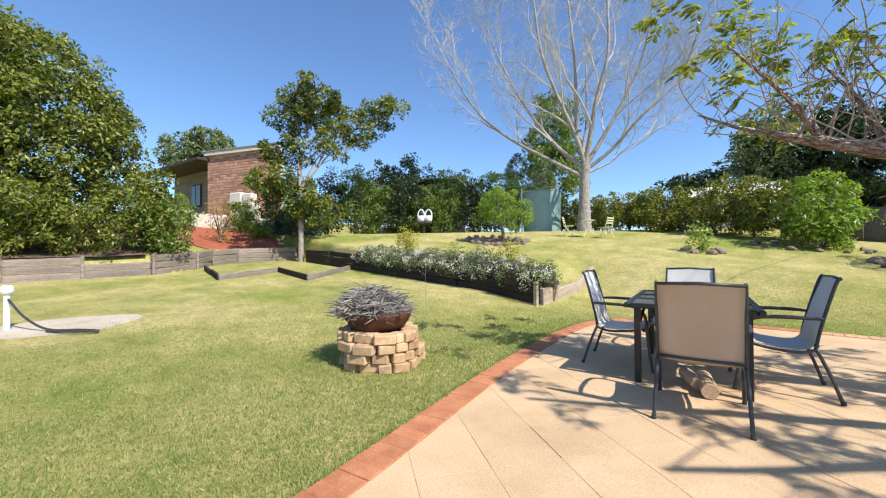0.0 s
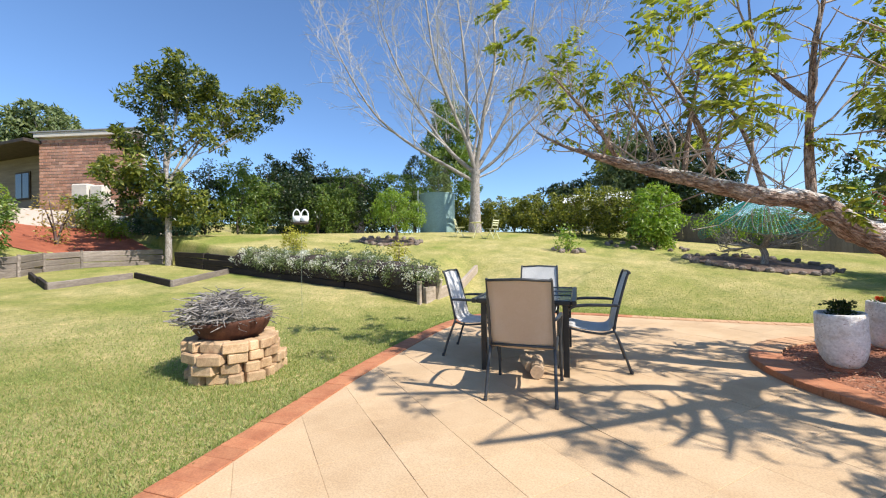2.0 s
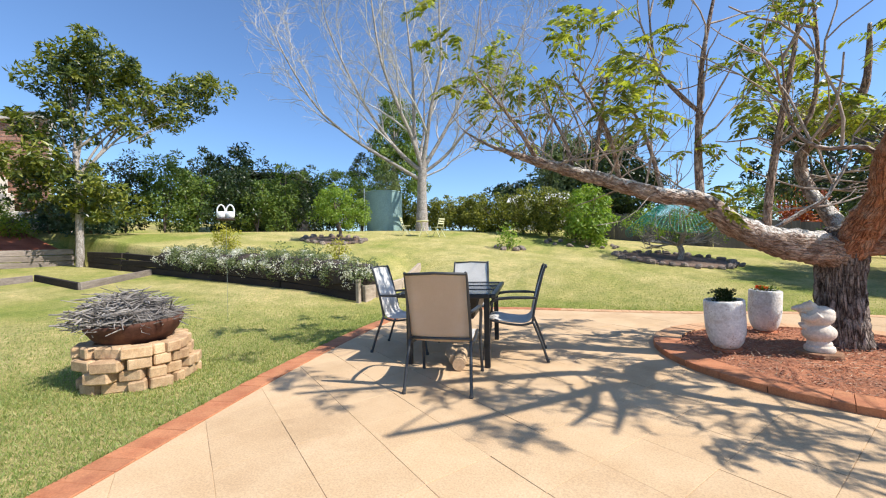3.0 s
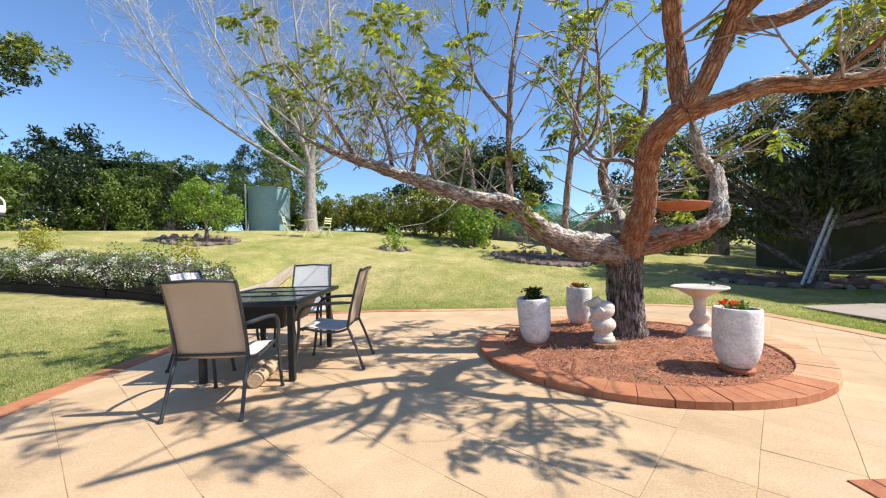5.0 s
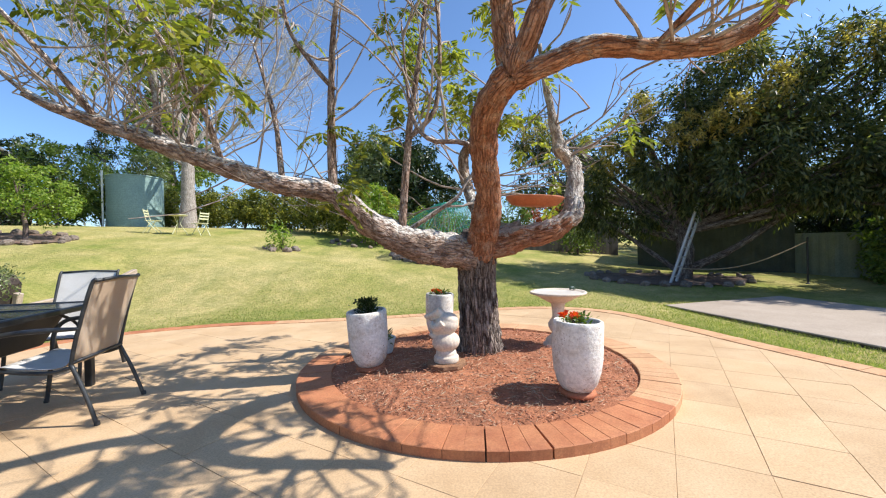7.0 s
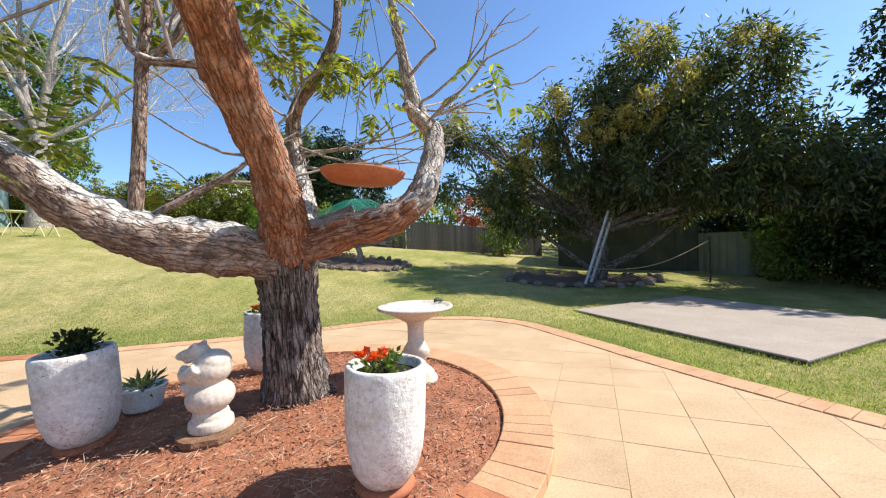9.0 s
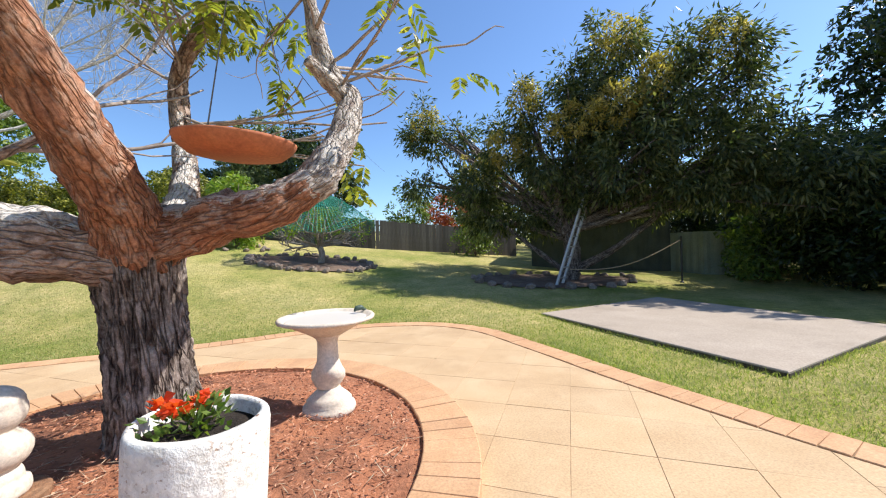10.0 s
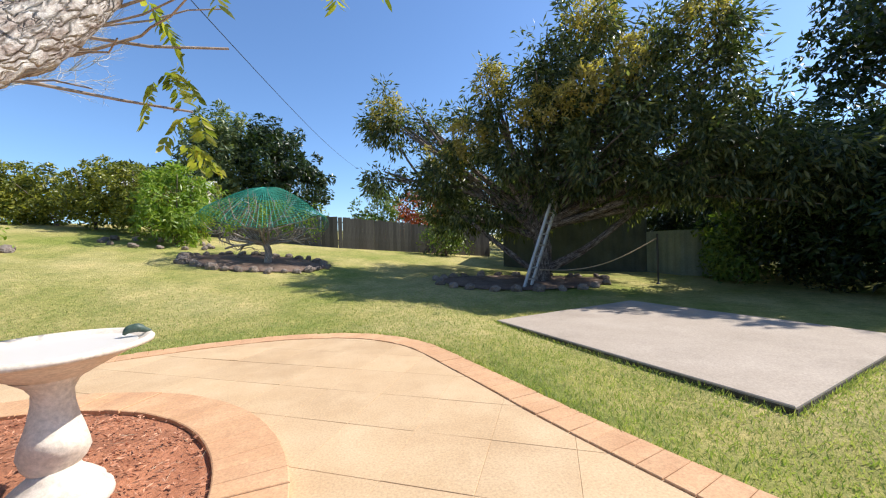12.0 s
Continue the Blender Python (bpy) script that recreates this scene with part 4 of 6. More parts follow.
def bare_tree(x, y):
    z0 = ground_z(x, y)
    T = thing("bare_tree", pose(x, y, z0), "tall leafless tree with smooth grey trunk and fine branches", "tree")
    rng = random.Random(14)
    limbs("trunk", BARK_GREY, T, [([(0, 0, -0.1), (0.02, 0, 1.2), (0.05, 0, 2.4), (0.1, 0, 3.4)], [0.38, 0.27, 0.245, 0.22])], 16, 0.12, "smooth pale grey trunk")
    tw, tips, boughs = [], [], []
    mains = [((-8.3, -0.6, 9.4), 0.13, 2.7), ((-5.6, 1.4, 11.5), 0.15, 3.2), ((-3.0, -1.6, 12.5), 0.15, 3.35), ((-0.9, 0.8, 13.0), 0.17, 3.4), ((1.4, -0.9, 13.0), 0.17, 3.4), ((3.9, 0.9, 12.0), 0.15, 3.3), ((6.2, -0.6, 9.5), 0.12, 3.1), ((4.6, 1.2, 4.6), 0.07, 2.9), ((0.4, 3.8, 10.5), 0.12, 3.3)]
    R, F = Vector((0.86, 0.51, 0)), Vector((-0.51, 0.86, 0))
    for (dx, dy, dz), r, z in mains:
        a = Vector((0.08, 0, z))
        way = R * dx + F * dy
        pts = [a]
        for t in (0.14, 0.3, 0.48, 0.68, 0.86, 1.0):
            bend = t + 0.16 * math.sin(math.pi * t)
            pts.append(a + way * bend + Vector((0, 0, dz * (t - 0.07 * math.sin(math.pi * t)))) + Vector((rng.gauss(0, 0.12), rng.gauss(0, 0.12), rng.gauss(0, 0.08))))
        path = smooth_path(pts, 4)
        rad = lerp_list([r * 0.85, r * 0.68, r * 0.54, r * 0.42, r * 0.3, r * 0.2, r * 0.07], len(path))
        boughs.append((path, rad))
        for i in range(5, len(path), 2):
            ahead = (path[min(i + 1, len(path) - 1)] - path[i - 1]).normalized()
            turn = 1 if (i // 2) % 2 else -1
            d = ahead + R * (turn * rng.uniform(0.25, 0.75)) + F * rng.gauss(0, 0.5) + Vector((0, 0, rng.uniform(-0.1, 0.3)))
            d.normalize()
            ln = (1 - i / len(path)) * 4.2 + 1.2
            sub = [path[i]]
            for k in range(5):
                d = (d + Vector((rng.gauss(0, 0.14), rng.gauss(0, 0.14), 0.07 + rng.gauss(0, 0.08)))).normalized()
                sub.append(sub[-1] + d * (ln / 5))
            boughs.append((sub, lerp_list([rad[i] * 0.55, rad[i] * 0.3, 0.008], 6)))
            for q in sub[1:]:
                for _ in range(3):
                    e = d + Vector((rng.gauss(0, 0.6), rng.gauss(0, 0.6), rng.gauss(0.1, 0.4)))
                    grow(rng, q, e, 1.25 * rng.uniform(0.6, 1.25), 0.013, 2, tw, tips, 0.5, 0.1, (2, 3), 0.62)
    for path, rad in boughs:
        Shape().tube(path, rad, 8, False).part("limb", BARK_GREY if rad[0] > 0.1 else BARK_BLEACHED, T, smooth=True)
    twig_mesh("twig_crown", BARK_BLEACHED, T, tw, 3, "fine bare pale twigs")["kind"] = "stuff"


# ---- patio furniture ----
def patio_chair():
    """A sling chair that faces +y, its rear feet at y = 0."""
    T = thing("patio_chair", pose(0, 0, 0), "grey metal patio chair with beige sling fabric seat", "chair", "chairs round the table")
    W = 0.262
    for sx in (-1, 1):
        x = sx * W
        Shape().tube(smooth_path([(x * 1.06, -0.02, 0.0), (x * 1.03, 0.05, 0.22), (x, 0.13, 0.42)], 4), 0.0135, 8).part("rear_leg", METAL, T, smooth=True)
        Shape().tube(smooth_path([(x, 0.13, 0.40), (x, 0.105, 0.55), (x * 0.985, 0.05, 0.78), (x * 0.97, 0.0, 0.955), (x * 0.96, -0.025, 0.985)], 4), 0.0125, 8).part("back_post", METAL, T, smooth=True)
        Shape().tube(smooth_path([(x, 0.13, 0.40), (x, 0.24, 0.372), (x, 0.4, 0.385), (x, 0.56, 0.415), (x, 0.6, 0.40)], 4), 0.0125, 8).part("seat_rail", METAL, T, smooth=True)
        arm = smooth_path([(x, 0.075, 0.655), (x * 1.1, 0.2, 0.66), (x * 1.14, 0.4, 0.655), (x * 1.14, 0.52, 0.63), (x * 1.12, 0.585, 0.55), (x * 1.08, 0.60, 0.40), (x * 1.08, 0.62, 0.2), (x * 1.1, 0.65, 0.0)], 5)
        s = Shape()
        s.tube(arm, lerp_list([0.011, 0.0165, 0.0165, 0.0165, 0.016, 0.015, 0.0145, 0.014], len(arm)), 8)
        s.part("arm_and_front_leg", METAL, T, smooth=True)
        Shape().lathe([(0.016, 0), (0.018, 0.012), (0.014, 0.03)], 10, pose(x * 1.1, 0.65, 0)).part("rubber_foot", WIRE, T)
        Shape().lathe([(0.016, 0), (0.018, 0.012), (0.014, 0.03)], 10, pose(x * 1.06, -0.02, 0)).part("rubber_foot", WIRE, T)
    Shape().tube([(-W, 0.12, 0.43), (W, 0.12, 0.43)], 0.011, 8).part("back_crossbar", METAL, T, smooth=True)
    Shape().tube([(-W, 0.57, 0.40), (W, 0.57, 0.40)], 0.011, 8).part("front_crossbar", METAL, T, smooth=True)
    Shape().tube([(-W * 0.96, -0.02, 0.975), (0, -0.028, 0.985), (W * 0.96, -0.02, 0.975)], 0.012, 8).part("top_rail", METAL, T, smooth=True)
    prof = smooth_path([(0, -0.024, 0.985), (0, -0.006, 0.93), (0, 0.05, 0.76), (0, 0.105, 0.56), (0, 0.14, 0.435), (0, 0.22, 0.392), (0, 0.4, 0.40), (0, 0.53, 0.425), (0, 0.6, 0.405)], 5)
    s = Shape()
    nx = 8
    w = W - 0.012
    for side in (0, 1):
        for i, p in enumerate(prof):
            t = (prof[min(i + 1, len(prof) - 1)] - prof[max(i - 1, 0)]).normalized()
            nrm = Vector((0, -t.z, t.y)) * (0.004 * side)
            for k in range(nx + 1):
                u = k / nx * 2 - 1
                sag = 0.014 * (1 - u * u) * math.sin(math.pi * i / (len(prof) - 1))
                s.v.append((u * w, p.y - t.z * -sag + nrm.y, p.z - abs(t.y) * sag + nrm.z))
    n = len(prof)
    m = nx + 1
    face = Shape()
    face.v = s.v[n * m:]
    face.f = [(i * m + k, i * m + k + 1, (i + 1) * m + k + 1, (i + 1) * m + k) for i in range(n - 1) for k in range(nx)]
    face.part("sling_face", SLING_PALE, T, "pale silver-grey woven face of the sling", smooth=True)
    s.f += [(i * m + k, i * m + k + 1, (i + 1) * m + k + 1, (i + 1) * m + k) for i in range(n - 1) for k in range(nx)]
    for i in range(n - 1):
        for k in (0, nx):
            s.f.append((i * m + k, (i + 1) * m + k, n * m + (i + 1) * m + k, n * m + i * m + k))
    s.part("sling", SLING, T, "taut beige woven fabric", smooth=True)
    return T


TABLE_M = pose(-2.09, 3.86, 0, 0, 0, 14.5)


def patio_table():
    T = thing("patio_table", TABLE_M, "black metal patio table with dark glass top", "table")
    L, W = 1.42, 1.0
    third = (L - 0.1) / 3
    for k in (-1, 0, 1):
        Shape().box(0, k * third, 0.728, W - 0.104, third - 0.03, 0.008, bev=0.002).part("glass_pane", TABLE_GLASS, T, "smoky tinted glass")
    for k in (-0.5, 0.5):
        Shape().box(0, k * third, 0.724, W - 0.104, 0.028, 0.03, bev=0.004).part("frame_rail", TABLE_METAL, T)
    tray = Shape().box(0, 0, 0, 1, 1, 1, bev=0.03)
    tray.v = [(x * (0.46 + 0.2 * (z + 0.5)), y * (0.72 + 0.3 * (z + 0.5)), 0.565 + 0.27 * z) for x, y, z in tray.v]
    tray.part("under_box", TABLE_METAL, T, "black tapered box slung under the tabletop")
    for sx in (-1, 1):
        Shape().box(sx * (W / 2 - 0.025), 0, 0.717, 0.05, L, 0.045, bev=0.008).part("frame_rail", TABLE_METAL, T)
        Shape().box(0, sx * (L / 2 - 0.025), 0.717, W - 0.102, 0.05, 0.045, bev=0.008).part("frame_rail", TABLE_METAL, T)
        for sy in (-1, 1):
            Shape().box(sx * (W / 2 - 0.10), sy * (L / 2 - 0.12), 0.347, 0.055, 0.055, 0.694, bev=0.006).part("leg", TABLE_METAL, T)
            Shape().tube(smooth_path([(sx * (W / 2 - 0.10), sy * (L / 2 - 0.15), 0.45), (sx * (W / 2 - 0.12), sy * (L / 2 - 0.26), 0.60), (sx * (W / 2 - 0.14), sy * (L / 2 - 0.42), 0.69)], 4), 0.012, 8).part("brace", TABLE_METAL, T, smooth=True)
    Shape().tube([(0, 0, 0.722), (0, 0, 0.739)], 0.028, 16).part("parasol_hole_ring", METAL, T)


def loose_log(x, y, rz, r, length):
    s = Shape()
    p = [(0, -length / 2 + length * i / 6, r + 0.004) for i in range(7)]
    s.tube(p, [r * 0.97, r * 1.02, r, r * 1.03, r, r * 1.02, r * 0.98], 14, True, 0.1, x)
    o = s.thing("log", LOG, "short pale round log lying under the table", "log", group="logs under the table", smooth=False)
    o.matrix_basis = pose(x, y, 0, 0, 0, rz)


def fire_pit():
    x0, y0 = -4.52, 1.8
    z0 = ground_z(x0, y0)
    T = thing("fire_pit", pose(x0, y0, z0), "round fire pit of stacked cut sandstone blocks", "fire pit")
    rng = random.Random(31)
    widths = (0.09, 0.13, 0.17, 0.22)
    ms = [Shape().box(0, 0, 0, 0.15, w, 0.097, bev=0.011).mesh("stone_block", SANDSTONE) for w in widths]
    for row in range(4):
        a = row * 0.37 + 0.1
        stop = a + 2 * math.pi - 0.14
        while a < stop:
            i = rng.choice((0, 1, 1, 2, 2, 3))
            R = 0.388 - 0.006 * row + rng.choice((-0.06, -0.02, 0.0, 0.01, 0.03)) + rng.uniform(-0.012, 0.012)
            da = (widths[i] + rng.choice((0.004, 0.008, 0.02, 0.055))) / 0.44
            c = a + da / 2
            o = new("stone_block", ms[i])
            o.location = (R * math.cos(c), R * math.sin(c), 0.048 + row * 0.099)
            o.rotation_euler = (rng.gauss(0, 0.035), rng.gauss(0, 0.03), c + rng.gauss(0, 0.10))
            o.parent = T
            a += da
    s = Shape().lathe([(0.02, 0.20), (0.12, 0.215), (0.24, 0.27), (0.33, 0.37), (0.375, 0.455), (0.385, 0.49), (0.37, 0.495), (0.355, 0.455), (0.30, 0.38), (0.2, 0.30), (0.02, 0.26)], 36, pose(0, 0, 0.085, 3, -2, 0), 0.03)
    b = s.thing("fire_bowl", RUST, "rusted iron bowl set on the stone ring", "bowl", smooth=True)
    b.matrix_basis = pose(x0, y0, z0)
    s = Shape()
    for i in range(620):
        a, r = rng.uniform(0, 6.283), 0.36 * math.sqrt(rng.random())
        c = Vector((r * math.cos(a) - 0.07, r * math.sin(a) - 0.05, 0.54 + 0.32 * rng.random() * (1.0 - (r / 0.42) ** 2)))
        h = rng.gauss(0.55, 1.1)
        d = Vector((math.cos(h), math.sin(h), rng.gauss(-0.05, 0.2))).normalized() * rng.uniform(0.08, 0.27)
        j = Vector((rng.gauss(0, 0.03), rng.gauss(0, 0.03), rng.gauss(0.01, 0.025)))
        w = rng.choice((0.7, 0.9, 1.2, 1.7))
        s.tube([c - d, c - d * 0.4 + j, c + d * 0.4 - j * 0.5, c + d], [0.005 * w, 0.0048 * w, 0.004 * w, 0.002], 4, False)
    for i in range(12):
        c = Vector((-0.28 + rng.gauss(0, 0.03), -0.16 + rng.gauss(0, 0.05), 0.52))
        e = c + Vector((rng.gauss(-0.05, 0.07), rng.gauss(0, 0.06), rng.uniform(0.16, 0.32)))
        s.tube([c, c.lerp(e, 0.5) + Vector((0.01, 0, 0)), e], [0.006, 0.005, 0.002], 4, False)
    w = s.thing("twig_pile", TWIG, "heap of dry grey sticks in the fire bowl", "firewood", "stuff")
    w.matrix_basis = pose(x0, y0, z0)


def tall_pot(x, y, r, h, tilt, label, group=""):
    T = thing("planter_pot", pose(x, y, 0.095, tilt[0], tilt[1], 0), label, "plant pot", group)
    Shape().lathe([(r * 0.45, 0.0), (r * 0.62, 0.012), (r * 0.80, 0.06), (r * 0.93, 0.14), (r * 1.0, 0.24), (r * 1.0, h - 0.03), (r * 0.985, h - 0.006), (r * 0.95, h), (r * 0.87, h), (r * 0.84, h - 0.012), (r * 0.83, h - 0.05), (0.01, h - 0.05)], 40, Matrix(), 0.035).part("body", GLAZE, T, "pitted off-white stone finish", smooth=True)
    s = Shape().lathe([(r * 0.84, h - 0.045), (r * 0.5, h - 0.035), (0.01, h - 0.03)], 24, Matrix(), 0.06)
    s.part("soil", SOIL, T, "dark potting soil", smooth=True)
    Shape().lathe([(r * 0.72, -0.03), (r * 0.75, -0.015), (r * 0.7, 0.004), (r * 0.3, 0.004)], 24).part("saucer", TERRACOTTA, T, smooth=True)
    return T


def small_plant(x, y, z, rx, h, leaf, count, length, width, seed, label, flower=0, name="potted_plant"):
    T = thing(name, pose(x, y, z), label, "plant")
    g = np.random.default_rng(seed)
    rng = random.Random(seed)
    br = []
    for _ in range(6):
        e = Vector((rng.uniform(-0.8, 0.8) * rx, rng.uniform(-0.8, 0.8) * rx, h * rng.uniform(0.5, 1)))
        br.append(([(0, 0, -0.02), e * 0.5 + Vector((0, 0, 0.01)), e], [0.005, 0.004, 0.002]))
    for one in br:
        limbs("stem", TWIG_DARK, T, [one], 5, 0)
    s = Shape()
    c = np.stack([g.normal(0, rx * 0.45, count), g.normal(0, rx * 0.45, count), g.uniform(0, h, count)], 1)
    d = c * np.array([1, 1, 0.2]) / rx + g.normal(size=(count, 3)) * 0.4 + np.array([0, 0, 0.45])
    s.leaves(c, d, length, width, g)
    s.part("foliage", leaf, T)
    if flower:
        s = Shape()
        for _ in range(flower):
            p = np.array([rng.gauss(-rx * 0.25, rx * 0.3), rng.gauss(-rx * 0.1, rx * 0.3), h * rng.uniform(0.85, 1.15)])
            n = 16
            a = g.uniform(0, 6.283, n)
            s.leaves(np.repeat(p[None], n, 0) + g.normal(0, 0.008, (n, 3)), np.stack([np.cos(a), np.sin(a), g.uniform(0.1, 0.9, n)], 1), 0.036, 0.03, g, 0.3)
        s.part("blossom", PETAL_RED, T, "orange-red petals")


def bird_bath(x, y):
    T = thing("bird_bath", pose(x, y, 0.07), "cream cast stone pedestal bird bath", "bird bath")
    Shape().lathe([(0.155, 0), (0.16, 0.02), (0.155, 0.04), (0.13, 0.055), (0.135, 0.075), (0.11, 0.10), (0.075, 0.13), (0.066, 0.15)], 36).part("foot", CAST, T, smooth=True)
    s = Shape()
    prof = [(0.066, 0.15), (0.078, 0.17), (0.092, 0.205), (0.098, 0.24), (0.088, 0.275), (0.068, 0.31), (0.058, 0.345), (0.056, 0.38), (0.062, 0.42), (0.075, 0.45), (0.10, 0.475)]
    sides = 40
    for r, z in prof:
        for k in range(sides):
            t = 2 * math.pi * k / sides
            w = 1 + 0.10 * math.sin(2 * t + z * 38)
            s.v.append((r * w * math.cos(t), r * w * math.sin(t), z))
    s.f = [(i * sides + k, i * sides + (k + 1) % sides, (i + 1) * sides + (k + 1) % sides, (i + 1) * sides + k) for i in range(len(prof) - 1) for k in range(sides)]
    s.part("pedestal", CAST, T, "twisted fluted pedestal", smooth=True)
    Shape().lathe([(0.02, 0.462), (0.10, 0.472), (0.125, 0.487), (0.17, 0.512), (0.225, 0.54), (0.268, 0.557), (0.288, 0.562), (0.291, 0.574), (0.282, 0.583), (0.266, 0.580), (0.25, 0.566), (0.17, 0.552), (0.02, 0.548)], 48, Matrix(), 0.015).part("bowl", CAST, T, "shallow round bowl with scalloped rim", smooth=True)
    Shape().lathe([(0.24, 0.5655), (0.24, 0.567), (0.01, 0.567)], 40).part("water", WATER, T)
    b = Shape()
    b.tube(smooth_path([(-0.035, 0, 0), (-0.02, 0, 0.018), (0.01, 0, 0.022), (0.03, 0, 0.012), (0.055, 0, 0.004)], 3), lerp_list([0.004, 0.016, 0.018, 0.012, 0.002], 13), 10)
    o = b.thing("rim_ornament", surface("dark_green_glaze", (0.04, 0.07, 0.05), (0.08, 0.12, 0.09), None, 20, 90, 0.4), "small dark green ornament perched on the bowl rim", "ornament", smooth=True)
    o.matrix_basis = pose(x + 0.19, y + 0.13, 0.07 + 0.579, 0, 0, 30)


def statue(x, y):
    s = Shape()

    def blob(cx, cy, cz, rx, ry, rz, ax=0.0):
        m = pose(cx, cy, cz, 0, ax, 0) @ Matrix.Diagonal((rx, ry, rz, 1))
        prof = [(math.sin(math.pi * i / 12), -math.cos(math.pi * i / 12)) for i in range(13)]
        s.lathe([(max(r, 0.02), z) for r, z in prof], 20, m)
    s.lathe([(0.108, 0.0), (0.112, 0.02), (0.108, 0.05), (0.09, 0.058), (0.092, 0.075), (0.085, 0.095)], 28)
    blob(0, 0, 0.172, 0.124, 0.12, 0.092, -8)
    blob(0.005, 0, 0.315, 0.112, 0.105, 0.088, -20)
    blob(0.03, 0, 0.365, 0.085, 0.085, 0.062, 10)
    blob(-0.05, 0, 0.27, 0.078, 0.08, 0.055, 20)
    blob(-0.062, 0.0, 0.42, 0.058, 0.052, 0.042, 0)
    blob(-0.122, 0.0, 0.40, 0.075, 0.043, 0.03, -14)
    blob(-0.10, 0.0, 0.372, 0.05, 0.034, 0.016, -20)
    blob(-0.055, 0.036, 0.456, 0.016, 0.014, 0.016)
    blob(-0.055, -0.036, 0.456, 0.016, 0.014, 0.016)
    blob(-0.105, -0.04, 0.225, 0.04, 0.028, 0.022, 30)
    blob(-0.105, 0.05, 0.225, 0.04, 0.028, 0.022, 30)
    s.tube(smooth_path([(0.0, -0.09, 0.35), (-0.06, -0.095, 0.31), (-0.10, -0.07, 0.315), (-0.11, -0.04, 0.345)], 4), lerp_list([0.036, 0.032, 0.026, 0.02], 13), 10)
    s.tube(smooth_path([(0.0, 0.09, 0.35), (-0.06, 0.095, 0.31), (-0.10, 0.07, 0.315), (-0.11, 0.04, 0.345)], 4), lerp_list([0.036, 0.032, 0.026, 0.02], 13), 10)
    o = s.thing("garden_statue", CAST, "cream cast stone animal figure crouched on a ball", "statue", smooth=True)
    fuse = o.modifiers.new("fuse", "REMESH")
    fuse.mode, fuse.voxel_size = "VOXEL", 0.006
    soft = o.modifiers.new("soften", "SMOOTH")
    soft.iterations = 6
    bpy.context.view_layer.update()
    whole = bpy.data.meshes.new_from_object(o.evaluated_get(bpy.context.evaluated_depsgraph_get()))
    o.modifiers.clear()
    o.data = whole
    for poly in whole.polygons:
        poly.use_smooth = True
    o.matrix_basis = pose(x, y, 0.145, 0, 0, -12)
    d = Shape().lathe([(0.16, 0), (0.168, 0.02), (0.165, 0.045), (0.15, 0.05)], 26, Matrix(), 0.08).thing("timber_disc", WOOD_SLICE, "sawn round of wood under the statue", "wood slice", smooth=False)
    d.matrix_basis = pose(x, y, 0.095)


def hanging_dish(x, y, z, r):
    T = thing("hanging_dish", pose(x, y, z, 3, 3, 0), "shallow terracotta dish hung on thin wires from the tree", "bird feeder")
    Shape().lathe([(r * 0.55, 0), (r * 0.78, 0.012), (r * 0.95, 0.05), (r, 0.075), (r * 1.01, 0.085), (r * 0.97, 0.09), (r * 0.93, 0.06), (r * 0.74, 0.025), (0.01, 0.02)], 48).part("dish", TERRACOTTA, T, smooth=True)
    for k in range(3):
        a = 2.1 * k + 0.4
        Shape().tube([(r * 0.97 * math.cos(a), r * 0.97 * math.sin(a), 0.085), (0.0, 0.05, 1.25)], 0.0022, 4).part("wire", WIRE, T)
    Shape().tube([(0, 0.05, 1.25), (-0.05, 0.1, 1.7)], 0.003, 4).part("wire", WIRE, T)


# ---- garden walls, buildings and far things ----
def sleeper_run(T, pts, height, mat, thick=0.12, rows=3, post=True, base=0.0, seed=0):
    """Stacked horizontal sleepers between points, with upright posts."""
    rng = random.Random(seed)
    for a, b in zip(pts, pts[1:]):
        a, b = Vector(a), Vector(b)
        L = (b - a).length
        n = max(1, round(L / 2.2))
        ang = math.degrees(math.atan2(b.y - a.y, b.x - a.x))
        for i in range(n):
            p = a.lerp(b, (i + 0.5) / n)
            slope = math.degrees(math.asin((b.z - a.z) / L))
            for k in range(rows):
                h = height / rows
                if k == rows - 1 and rng.random() < 0.12:
                    continue
                m = pose(p.x + rng.gauss(0, 0.012), p.y + rng.gauss(0, 0.012), p.z + base + h * (k + 0.5), 0, -slope + rng.gauss(0, 0.5), ang + rng.gauss(0, 0.6))
                Shape().box(0, 0, 0, L / n - 0.02, thick, h - 0.012, bev=0.012).part("sleeper", mat, T).matrix_basis = m
            if post:
                e = a.lerp(b, i / n)
                nrm = Vector((b.y - a.y, a.x - b.x, 0)).normalized()
                Shape().tube([(e.x + nrm.x * 0.1, e.y + nrm.y * 0.1, e.z - 0.1), (e.x + nrm.x * 0.1, e.y + nrm.y * 0.1, e.z + height + rng.uniform(0.0, 0.08))], 0.045, 7).part("post", mat, T)


def on_ground(x, y, dz=0.0):
    return (x, y, ground_z(x, y) + dz)


